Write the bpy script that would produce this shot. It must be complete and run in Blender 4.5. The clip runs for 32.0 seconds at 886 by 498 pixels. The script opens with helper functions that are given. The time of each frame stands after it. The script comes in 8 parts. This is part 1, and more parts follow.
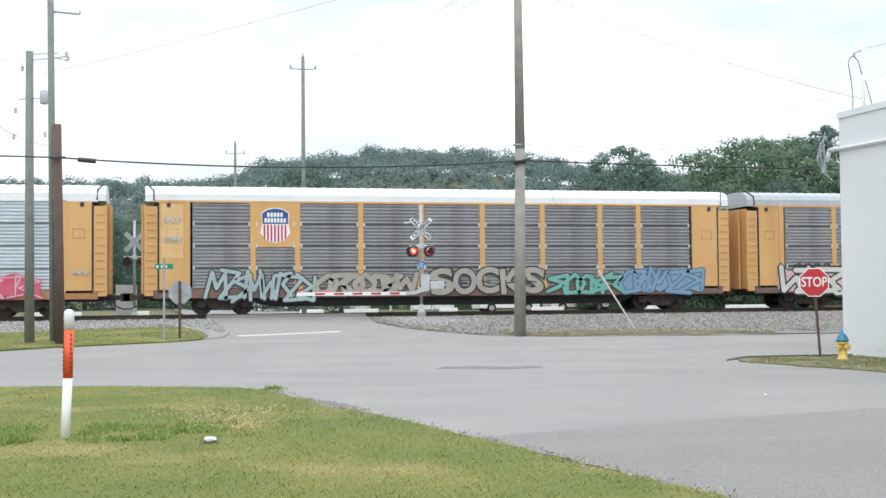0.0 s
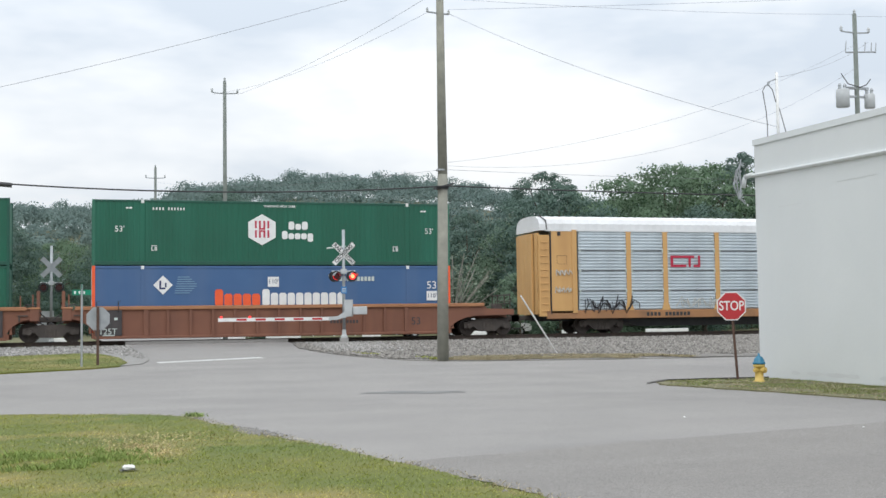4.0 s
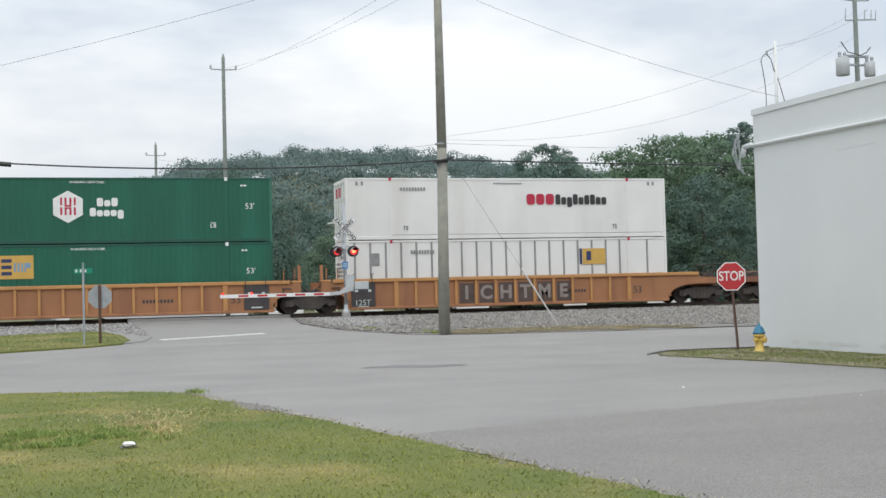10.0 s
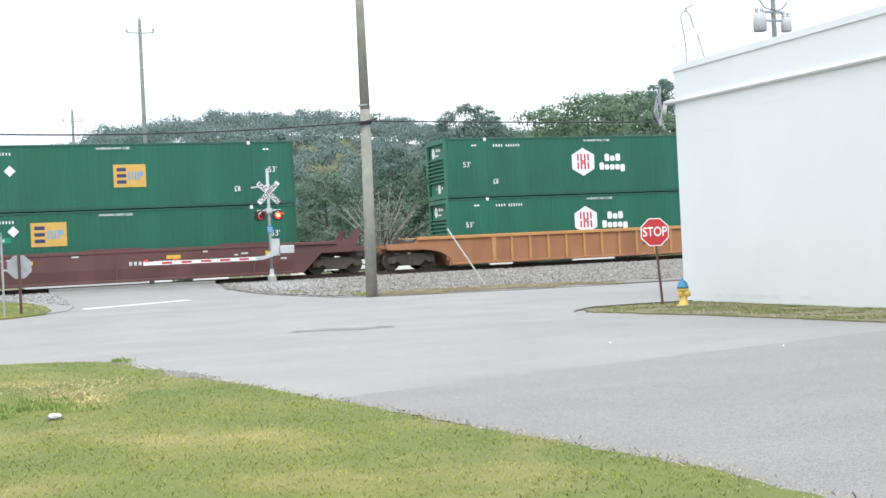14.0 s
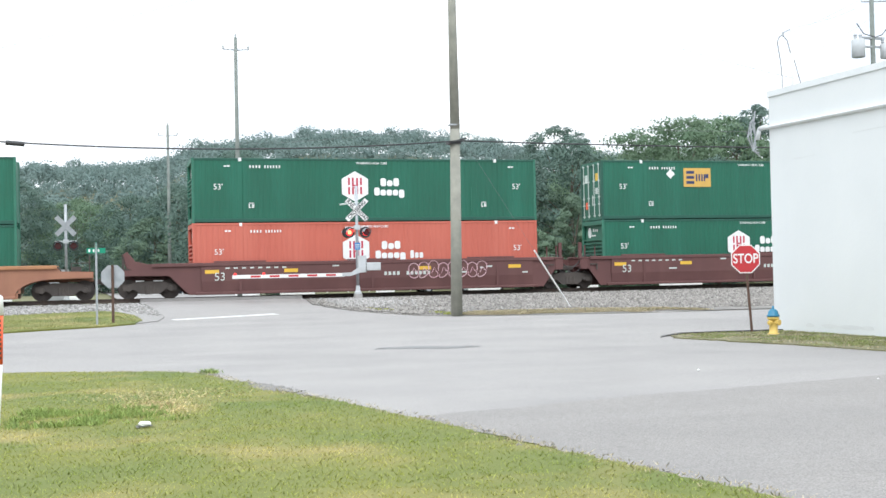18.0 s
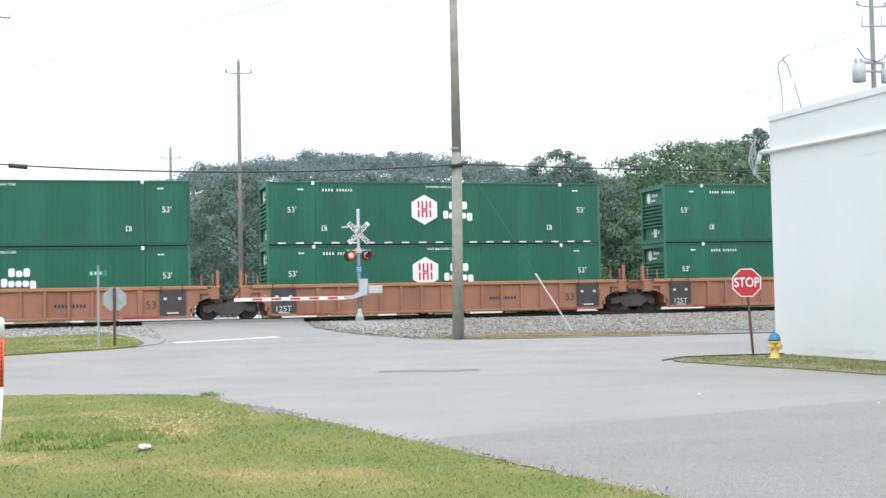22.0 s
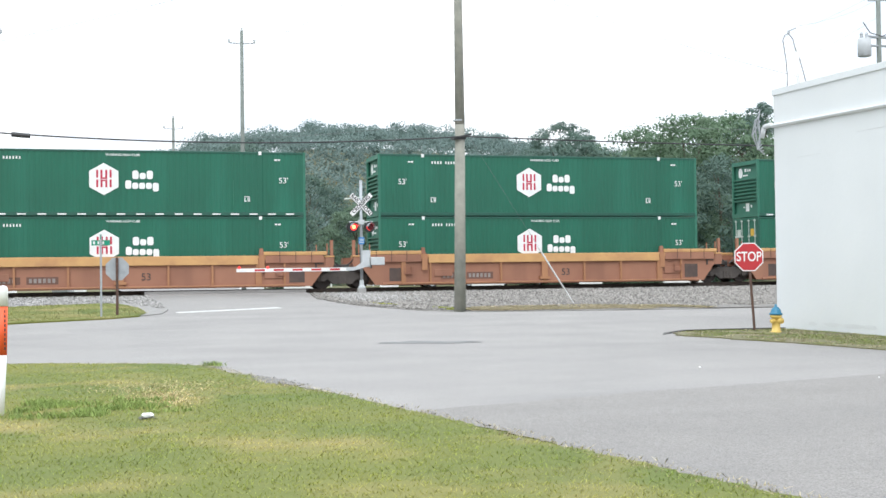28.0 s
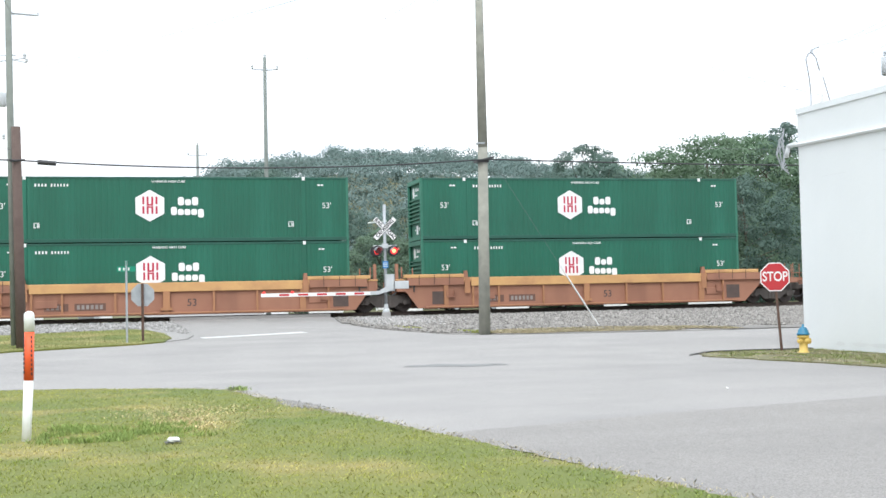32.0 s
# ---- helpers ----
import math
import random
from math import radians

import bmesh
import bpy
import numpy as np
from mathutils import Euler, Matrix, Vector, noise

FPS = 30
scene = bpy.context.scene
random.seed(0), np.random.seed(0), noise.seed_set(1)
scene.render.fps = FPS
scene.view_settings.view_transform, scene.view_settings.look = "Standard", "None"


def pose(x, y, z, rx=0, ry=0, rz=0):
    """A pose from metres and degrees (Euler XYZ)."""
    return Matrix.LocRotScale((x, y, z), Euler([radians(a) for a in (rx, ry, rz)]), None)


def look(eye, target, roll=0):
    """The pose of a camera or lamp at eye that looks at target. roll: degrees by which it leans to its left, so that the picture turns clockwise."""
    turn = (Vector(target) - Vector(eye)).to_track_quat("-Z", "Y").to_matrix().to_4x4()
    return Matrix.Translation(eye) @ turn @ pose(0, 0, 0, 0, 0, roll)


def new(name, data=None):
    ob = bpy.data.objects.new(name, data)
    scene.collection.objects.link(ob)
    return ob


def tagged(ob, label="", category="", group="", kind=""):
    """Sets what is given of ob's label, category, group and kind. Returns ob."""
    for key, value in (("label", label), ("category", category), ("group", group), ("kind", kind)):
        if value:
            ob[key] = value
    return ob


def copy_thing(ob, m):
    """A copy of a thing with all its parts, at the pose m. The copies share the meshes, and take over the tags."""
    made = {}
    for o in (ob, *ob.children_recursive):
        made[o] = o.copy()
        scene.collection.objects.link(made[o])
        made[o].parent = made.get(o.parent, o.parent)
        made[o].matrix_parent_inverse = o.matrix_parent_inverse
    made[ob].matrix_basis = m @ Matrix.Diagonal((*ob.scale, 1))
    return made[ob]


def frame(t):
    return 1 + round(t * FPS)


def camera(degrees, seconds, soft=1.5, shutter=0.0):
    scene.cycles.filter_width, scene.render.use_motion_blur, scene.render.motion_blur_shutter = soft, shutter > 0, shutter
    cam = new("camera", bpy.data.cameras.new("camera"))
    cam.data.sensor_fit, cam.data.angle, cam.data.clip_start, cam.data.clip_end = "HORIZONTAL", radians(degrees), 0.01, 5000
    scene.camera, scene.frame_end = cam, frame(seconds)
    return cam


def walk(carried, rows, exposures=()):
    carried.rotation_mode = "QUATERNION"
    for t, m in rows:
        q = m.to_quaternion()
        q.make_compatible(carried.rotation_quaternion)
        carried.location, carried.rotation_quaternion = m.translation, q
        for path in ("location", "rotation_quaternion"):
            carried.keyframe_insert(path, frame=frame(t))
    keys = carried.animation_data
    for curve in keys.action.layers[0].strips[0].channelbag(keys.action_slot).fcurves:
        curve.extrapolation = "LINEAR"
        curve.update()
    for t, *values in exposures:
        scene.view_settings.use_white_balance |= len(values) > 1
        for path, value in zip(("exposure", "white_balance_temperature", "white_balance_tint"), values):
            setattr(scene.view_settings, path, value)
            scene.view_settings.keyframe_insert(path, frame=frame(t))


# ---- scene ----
LENGTH = 32.0
# the hand-held camera: seconds, place, yaw, pitch, lean
PATH = [
    (0.0, -0.036, 0.037, 1.605, -12.88, 2.24, -0.53),
    (0.5, -0.031, 0.047, 1.609, -13.20, 2.46, -1.13),
    (1.0, -0.025, 0.077, 1.619, -13.67, 2.26, -1.21),
    (1.5, -0.019, 0.079, 1.626, -14.52, 1.91, -1.84),
    (2.0, -0.031, 0.056, 1.606, -15.92, 2.39, -1.71),
    (2.5, -0.020, 0.024, 1.603, -16.74, 2.42, -1.60),
    (3.0, -0.010, 0.011, 1.613, -16.83, 2.26, -1.84),
    (3.5, -0.013, 0.009, 1.596, -17.91, 2.61, -1.05),
    (4.0, -0.035, 0.005, 1.600, -16.48, 3.37, -0.77),
    (4.5, -0.035, 0.009, 1.591, -15.69, 3.02, -0.70),
    (6.5, 0.018, -0.022, 1.601, -15.65, 2.12, -1.89),
    (7.0, 0.006, -0.028, 1.592, -16.09, 1.98, -2.04),
    (7.5, 0.021, -0.014, 1.603, -16.18, 1.65, -2.48),
    (8.0, 0.018, -0.020, 1.596, -16.88, 1.76, -2.34),
    (8.5, 0.018, -0.021, 1.601, -16.28, 2.34, -1.32),
    (9.0, 0.006, -0.041, 1.606, -16.51, 2.39, -2.01),
    (9.5, 0.027, -0.057, 1.602, -16.96, 2.11, -2.38),
    (10.0, 0.027, -0.051, 1.601, -16.34, 2.15, -1.49),
    (10.5, 0.039, -0.032, 1.617, -17.12, 2.89, -1.40),
    (11.0, 0.037, -0.005, 1.618, -16.86, 2.26, -4.44),
    (11.5, 0.018, 0.013, 1.616, -16.79, 1.95, -3.15),
    (12.0, 0.023, 0.031, 1.623, -17.90, 0.53, -2.23),
    (12.5, 0.023, 0.027, 1.626, -18.69, 1.81, -3.53),
    (13.0, 0.027, 0.009, 1.631, -18.88, 1.97, -4.36),
    (13.5, 0.037, 0.006, 1.627, -20.75, 1.09, -2.82),
    (14.0, 0.018, -0.001, 1.605, -19.75, 0.21, -2.81),
    (14.5, -0.009, 0.005, 1.587, -18.00, 0.27, -1.77),
    (15.0, 0.008, 0.001, 1.589, -17.89, -0.40, -0.31),
    (15.5, -0.004, 0.013, 1.593, -17.51, 0.72, -0.68),
    (17.5, 0.002, 0.024, 1.596, -16.02, 1.53, -1.78),
    (18.0, -0.017, 0.036, 1.598, -15.82, 1.30, -1.23),
    (18.5, -0.018, 0.027, 1.597, -15.37, 1.04, -1.17),
    (19.0, -0.017, 0.024, 1.596, -14.65, 0.94, -1.58),
    (19.5, 0.012, 0.021, 1.600, -15.18, 0.49, -1.60),
    (20.0, 0.015, 0.013, 1.608, -14.59, 1.95, -1.18),
    (20.5, -0.000, -0.000, 1.594, -14.84, 2.38, -0.87),
    (21.0, -0.005, -0.016, 1.588, -14.42, 2.15, -0.52),
    (21.5, 0.008, -0.016, 1.590, -14.62, 2.03, -0.57),
    (22.0, -0.007, -0.011, 1.600, -15.74, 2.38, -1.13),
    (22.5, 0.005, -0.015, 1.607, -14.69, 2.67, -1.30),
    (23.0, 0.012, 0.002, 1.611, -13.81, 3.46, -1.06),
    (23.5, 0.021, -0.016, 1.614, -14.06, 2.99, -1.31),
    (24.0, 0.016, -0.022, 1.600, -14.33, 2.60, -1.69),
    (24.5, -0.009, -0.026, 1.592, -14.46, 2.03, -0.43),
    (26.5, -0.012, -0.010, 1.590, -16.06, 1.82, -0.76),
    (27.0, -0.010, -0.023, 1.592, -16.98, 1.18, -0.81),
    (27.5, 0.001, -0.017, 1.606, -16.40, 1.54, -1.38),
    (28.0, -0.014, -0.025, 1.593, -15.61, 1.09, -0.71),
    (28.5, -0.019, -0.023, 1.591, -17.32, 1.84, -0.92),
    (29.0, -0.012, -0.027, 1.580, -16.88, 2.16, -1.37),
    (29.5, -0.024, -0.028, 1.577, -16.39, 1.89, -0.88),
    (30.0, -0.016, -0.027, 1.570, -16.53, 1.61, -0.51),
    (30.5, -0.006, -0.012, 1.582, -16.06, 1.15, -0.59),
    (31.0, -0.003, 0.001, 1.577, -16.12, 0.98, -1.14),
    (31.5, -0.011, 0.004, 1.580, -14.78, 1.71, -1.12),
    (32.0, -0.013, -0.001, 1.569, -14.52, 2.22, -1.23),]
cam = camera(39.65, LENGTH, soft=1.5)
walk(cam, [(t, pose(x, y, z, 90 + p, 0, w) @ pose(0, 0, 0, 0, 0, r)) for t, x, y, z, w, p, r in PATH],
     exposures=[(t, stops, 6350 if stops < 0.08 else 6220, 8.5) for t, stops in ((0, 0.1), (0.4, 0), (1, -0.2), (2, -0.15), (3, -0.2), (4.5, -0.2), (6.5, 0.3), (7, 0.35), (8, 0.45), (8.3, 0.4), (8.8, 0.05), (9, -0.08), (9.4, -0.1), (10, -0.3), (10.5, -0.35), (11, -0.5), (11.4, 0.4), (13.5, 0.4), (15, 0.5), (18, 0.46), (20, 0.44), (21, 0.34), (22.2, 0.34), (22.8, 0.05), (24.2, 0.1), (24.6, 0.3), (26.5, 0.4), (29, 0.36), (30.5, 0.45), (32, 0.45))])

# ---- overcast daylight: a bright cloud deck, brightest overhead, and a very soft sun behind it
SUN_ELEV, SUN_AZ = radians(58), radians(200)
world = bpy.data.worlds.new("sky")
scene.world = world
world.use_nodes = True
wt = world.node_tree
wt.nodes.clear()


def wn(kind, **kw):
    n = wt.nodes.new(kind)
    for k, v in kw.items():
        n.inputs[k.replace("_", " ")].default_value = v
    return n


w_co = wt.nodes.new("ShaderNodeTexCoord")
w_sep = wt.nodes.new("ShaderNodeSeparateXYZ")
wt.links.new(w_co.outputs["Generated"], w_sep.inputs[0])
w_map = wt.nodes.new("ShaderNodeMapping")
w_map.inputs["Scale"].default_value = (2.2, 2.2, 6.5)
w_map.inputs["Location"].default_value = (0.35, 0.1, 0.2)
wt.links.new(w_co.outputs["Generated"], w_map.inputs[0])
w_noise = wn("ShaderNodeTexNoise", Scale=1.5, Detail=5.0, Roughness=0.52)
wt.links.new(w_map.outputs[0], w_noise.inputs["Vector"])
w_ramp = wt.nodes.new("ShaderNodeValToRGB")
w_ramp.color_ramp.elements[0].position, w_ramp.color_ramp.elements[0].color = 0.36, (0.70, 0.76, 0.84, 1)
w_ramp.color_ramp.elements[1].position, w_ramp.color_ramp.elements[1].color = 0.60, (1.08, 1.08, 1.08, 1)
wt.links.new(w_noise.outputs["Fac"], w_ramp.inputs[0])
w_grad = wt.nodes.new("ShaderNodeMapRange")
w_grad.inputs["From Min"].default_value, w_grad.inputs["From Max"].default_value = 0.0, 1.0
w_grad.inputs["To Min"].default_value, w_grad.inputs["To Max"].default_value = 0.99, 2.4
wt.links.new(w_sep.outputs["Z"], w_grad.inputs["Value"])
w_sky = wt.nodes.new("ShaderNodeTexSky")
w_sky.sky_type = "NISHITA"
w_sky.sun_disc = False
w_sky.sun_elevation, w_sky.sun_rotation = SUN_ELEV, SUN_AZ
w_mul = wt.nodes.new("ShaderNodeVectorMath")
w_mul.operation = "SCALE"
wt.links.new(w_ramp.outputs["Color"], w_mul.inputs[0])
wt.links.new(w_grad.outputs["Result"], w_mul.inputs["Scale"])
w_blue = wt.nodes.new("ShaderNodeVectorMath")
w_blue.operation = "SCALE"
w_blue.inputs["Scale"].default_value = 0.05
wt.links.new(w_sky.outputs["Color"], w_blue.inputs[0])
w_mix = wt.nodes.new("ShaderNodeMix")
w_mix.data_type = "RGBA"
w_mix.inputs["Factor"].default_value = 0.92
wt.links.new(w_blue.outputs[0], w_mix.inputs["A"])
wt.links.new(w_mul.outputs[0], w_mix.inputs["B"])
w_bg = wn("ShaderNodeBackground", Strength=1.0)
wt.links.new(w_mix.outputs["Result"], w_bg.inputs["Color"])
w_out = wt.nodes.new("ShaderNodeOutputWorld")
wt.links.new(w_bg.outputs[0], w_out.inputs[0])
sun_data = bpy.data.lights.new("sun", "SUN")
sun_data.energy, sun_data.angle, sun_data.color = 1.0, radians(25), (1.0, 0.97, 0.92)
sun = new("sun", sun_data)
sun.matrix_world = look((-30, -60, 120), (10, 20, 0))


# ---- materials
def mat(name, c1, c2=None, scale=4.0, rough=0.7, metal=0.0, bump=0.0, bscale=None, stain=None, sscale=0.8, samount=0.5,
        grain=0.0, vary=0.0, streak=False, emit=None, estrength=0.0, island=False, lanes=0.0, bdist=0.02, thin=0.0):
    """Base colour mixed by noise between c1 and c2, stains at a second scale, fine grain, relief, and variation piece by piece."""
    m = bpy.data.materials.new(name)
    m.use_nodes = True
    t = m.node_tree
    b = t.nodes["Principled BSDF"]
    b.inputs["Roughness"].default_value, b.inputs["Metallic"].default_value = rough, metal
    co = t.nodes.new("ShaderNodeTexCoord")

    def noise_tex(sc, detail=4.0, squash=None):
        n = t.nodes.new("ShaderNodeTexNoise")
        n.inputs["Scale"].default_value, n.inputs["Detail"].default_value = sc, detail
        if squash:
            mp = t.nodes.new("ShaderNodeMapping")
            mp.inputs["Scale"].default_value = squash
            t.links.new(co.outputs["Object"], mp.inputs[0])
            t.links.new(mp.outputs[0], n.inputs["Vector"])
        else:
            t.links.new(co.outputs["Object"], n.inputs["Vector"])
        return n

    def mix(fac, a, bb):
        x = t.nodes.new("ShaderNodeMix")
        x.data_type = "RGBA"
        for sock, val in (("Factor", fac), ("A", a), ("B", bb)):
            if hasattr(val, "default_value"):
                t.links.new(val, x.inputs[sock])
            else:
                x.inputs[sock].default_value = val if sock == "Factor" else (*val, 1)
        return x.outputs["Result"]

    def ramp(sock, lo, hi, top=1.0):
        r = t.nodes.new("ShaderNodeMapRange")
        r.inputs["From Min"].default_value, r.inputs["From Max"].default_value, r.inputs["To Max"].default_value = lo, hi, top
        t.links.new(sock, r.inputs["Value"])
        return r.outputs["Result"]

    c2 = c2 or tuple(v * 0.8 for v in c1)
    n1 = noise_tex(scale, 5.0)
    col = mix(ramp(n1.outputs["Fac"], 0.3, 0.7), c1, c2)
    if stain:
        n2 = noise_tex(sscale, 6.0, (1, 1, 0.12) if streak else None)
        col = mix(ramp(n2.outputs["Fac"], 0.5, 0.72, samount), col, stain)
    if lanes:
        n4 = noise_tex(1.0, 4.0, (0.035, 0.5, 1.0))
        col = mix(ramp(n4.outputs["Fac"], 0.42, 0.62, lanes), col, tuple(v * 1.25 for v in c1))
        n5 = noise_tex(9.0, 3.0)
        col = mix(ramp(n5.outputs["Fac"], 0.5, 0.75, min(lanes * 1.6, 1)), col, tuple(v * 0.62 for v in c1))
    if grain:
        n3 = noise_tex(60.0, 2.0)
        col = mix(ramp(n3.outputs["Fac"], 0.35, 0.65, grain), col, tuple(v * 0.45 for v in c1))
    if vary:
        src = t.nodes.new("ShaderNodeNewGeometry").outputs["Random Per Island"] if island else t.nodes.new("ShaderNodeObjectInfo").outputs["Random"]
        hsv = t.nodes.new("ShaderNodeHueSaturation")
        r = t.nodes.new("ShaderNodeMapRange")
        r.inputs["To Min"].default_value, r.inputs["To Max"].default_value = 1 - vary, 1 + vary
        t.links.new(src, r.inputs["Value"])
        t.links.new(r.outputs["Result"], hsv.inputs["Value"])
        t.links.new(col, hsv.inputs["Color"])
        col = hsv.outputs["Color"]
    t.links.new(col, b.inputs["Base Color"])
    if bump:
        nb = noise_tex(bscale or scale * 6, 4.0)
        bp = t.nodes.new("ShaderNodeBump")
        bp.inputs["Strength"].default_value, bp.inputs["Distance"].default_value = bump, bdist
        t.links.new(nb.outputs["Fac"], bp.inputs["Height"])
        t.links.new(bp.outputs[0], b.inputs["Normal"])
    if thin:
        # light comes through a leaf or a blade as well as off it
        tl = t.nodes.new("ShaderNodeBsdfTranslucent")
        t.links.new(mix(thin, (0, 0, 0), col), tl.inputs["Color"])
        both = t.nodes.new("ShaderNodeAddShader")
        t.links.new(b.outputs[0], both.inputs[0])
        t.links.new(tl.outputs[0], both.inputs[1])
        t.links.new(both.outputs[0], t.nodes["Material Output"].inputs["Surface"])
    if emit:
        b.inputs["Emission Color"].default_value = (*emit, 1)
        b.inputs["Emission Strength"].default_value = estrength
    return m


M_ASPHALT = mat("asphalt", (0.330, 0.314, 0.298), (0.276, 0.264, 0.254), scale=0.5, rough=0.85, bump=0.6, bscale=45, stain=(0.195, 0.188, 0.181), sscale=0.22, samount=0.6, grain=0.7, lanes=0.22)
M_ASPHALTOLD = mat("coarse_asphalt", (0.307, 0.289, 0.270), (0.258, 0.245, 0.233), scale=0.8, rough=0.9, bump=1.0, bscale=30, bdist=0.03, stain=(0.20, 0.19, 0.182), sscale=14, samount=0.5, grain=0.8, lanes=0.25)
M_TAR = mat("tar", (0.12, 0.118, 0.116), (0.16, 0.16, 0.157), scale=3, rough=0.6)
M_ROADPAINT = mat("road_paint", (0.62, 0.62, 0.6), (0.42, 0.42, 0.4), scale=5, rough=0.7, stain=(0.3, 0.3, 0.3), sscale=2.5)
M_SOIL = mat("soil", (0.13, 0.12, 0.06), (0.1, 0.11, 0.045), scale=1.5, rough=0.95, bump=0.6, bscale=25, stain=(0.2, 0.16, 0.08), sscale=0.5)
M_LAWN = mat("lawn", (0.163, 0.165, 0.031), (0.090, 0.125, 0.021), scale=0.36, rough=0.95, bump=0.5, bscale=30, stain=(0.275, 0.225, 0.08), sscale=0.5, samount=0.95, grain=0.3)
M_BLADE = mat("grass_blade", (0.236, 0.236, 0.048), (0.138, 0.182, 0.036), scale=0.36, rough=0.95, stain=(0.40, 0.325, 0.125), sscale=0.5, samount=0.95, vary=0.14, island=True, thin=0.9)
M_BLADE_DARK = mat("long_grass_blade", (0.149, 0.211, 0.059), (0.203, 0.258, 0.070), scale=1.5, rough=0.9, vary=0.2, island=True, thin=0.8)
M_BLADE_PALE = mat("pale_grass_blade", (0.235, 0.240, 0.090), (0.175, 0.195, 0.065), scale=0.36, rough=0.95, stain=(0.34, 0.30, 0.16), sscale=0.5, samount=0.9, vary=0.14, island=True, thin=0.8)
M_BLADE_VERGE = mat("verge_grass_blade", (0.155, 0.205, 0.050), (0.200, 0.220, 0.070), scale=0.9, rough=0.9, vary=0.16, island=True, stain=(0.24, 0.20, 0.11), sscale=0.8, samount=0.8, thin=0.6)
M_BLADE_DRY = mat("dry_grass_blade", (0.37, 0.315, 0.205), (0.30, 0.26, 0.16), scale=1.2, rough=0.9, vary=0.18, island=True, thin=0.6)
M_STRAW = mat("straw", (0.52, 0.43, 0.24), (0.43, 0.36, 0.2), scale=1.2, rough=0.9, vary=0.15, island=True, thin=0.7)
M_GRAVEL = mat("gravel_bed", (0.244, 0.232, 0.213), (0.177, 0.165, 0.152), scale=9, rough=0.95, bump=1.0, bscale=22, stain=(0.26, 0.24, 0.215), sscale=0.7, grain=0.5)
M_GRAVELPALE = mat("pale_gravel_bed", (0.32, 0.31, 0.295), (0.255, 0.245, 0.232), scale=7, rough=0.95, bump=1.0, bscale=22, stain=(0.20, 0.19, 0.18), sscale=0.9, grain=0.4)
M_STONE = mat("ballast_stone", (0.275, 0.259, 0.237), (0.208, 0.194, 0.178), scale=3, rough=0.9, vary=0.36, island=True)
M_STONEPALE = mat("pale_gravel_stone", (0.345, 0.335, 0.318), (0.26, 0.25, 0.238), scale=3, rough=0.9, vary=0.35, island=True)
M_RAIL = mat("rail_steel", (0.10, 0.075, 0.06), (0.07, 0.055, 0.05), scale=8, rough=0.6, metal=0.5)
M_TIE = mat("creosote_wood", (0.06, 0.05, 0.042), (0.09, 0.075, 0.06), scale=10, rough=0.9, vary=0.3)
M_POLEWOOD = mat("weathered_pole", (0.305, 0.300, 0.252), (0.222, 0.222, 0.192), scale=3, rough=0.9, bump=0.5, bscale=14, stain=(0.11, 0.12, 0.09), sscale=1.2, streak=True)
M_POLEDARK = mat("creosoted_pole", (0.125, 0.088, 0.074), (0.095, 0.066, 0.056), scale=4, rough=0.9, bump=0.5, bscale=14)
M_POLEGREY = mat("grey_green_pole", (0.225, 0.245, 0.218), (0.175, 0.19, 0.17), scale=3, rough=0.9, bump=0.4, bscale=14)
M_STEELPOLE = mat("far_pole", (0.205, 0.228, 0.208), (0.160, 0.180, 0.165), scale=4, rough=0.8)
M_GALV = mat("galvanised_steel", (0.42, 0.44, 0.46), (0.33, 0.35, 0.37), scale=5, rough=0.5, metal=0.4)
M_GREYPAINT = mat("grey_cabinet_paint", (0.52, 0.54, 0.55), (0.44, 0.46, 0.47), scale=3, rough=0.5)
M_WIRE = mat("black_cable", (0.03, 0.03, 0.032), (0.04, 0.04, 0.042), rough=0.7)
M_WIRETHIN = mat("bare_wire", (0.17, 0.17, 0.175), (0.13, 0.13, 0.135), rough=0.6)
M_WALL = mat("white_masonry_paint", (0.672, 0.692, 0.690), (0.640, 0.662, 0.662), scale=0.5, rough=0.8, bump=0.15, bscale=9, stain=(0.59, 0.612, 0.614), sscale=0.45, samount=0.22, streak=True)
M_WALLSTAIN = mat("scuffed_wall", (0.585, 0.60, 0.60), (0.63, 0.645, 0.645), scale=3, rough=0.9)
M_COPING = mat("coping_metal", (0.69, 0.715, 0.72), (0.64, 0.665, 0.67), scale=1.2, rough=0.55)
M_ROOF = mat("flat_roof", (0.3, 0.3, 0.3), (0.24, 0.24, 0.24), scale=1, rough=0.9)
M_CURB = mat("kerb", (0.065, 0.06, 0.058), (0.10, 0.095, 0.09), scale=3, rough=0.9)
M_CONC = mat("concrete", (0.42, 0.41, 0.39), (0.33, 0.32, 0.31), scale=3, rough=0.9, bump=0.3)
M_RED = mat("red_sign_face", (0.50, 0.025, 0.035), (0.43, 0.03, 0.035), scale=3, rough=0.45)
M_WHITE = mat("white_paint", (0.80, 0.80, 0.79), (0.72, 0.72, 0.71), scale=4, rough=0.5)
M_WHITEDULL = mat("dull_white_marking", (0.58, 0.63, 0.60), (0.48, 0.54, 0.5), scale=6, rough=0.6)
M_BLACK = mat("black_paint", (0.025, 0.025, 0.027), (0.035, 0.035, 0.036), scale=4, rough=0.5)
M_GREENSIGN = mat("green_sign", (0.0, 0.26, 0.15), (0.01, 0.22, 0.13), scale=4, rough=0.45)
M_BLUESIGN = mat("blue_sign", (0.03, 0.22, 0.55), (0.03, 0.18, 0.46), scale=4, rough=0.45)
M_RUSTPOST = mat("rusty_post", (0.085, 0.05, 0.04), (0.12, 0.07, 0.05), scale=6, rough=0.85)
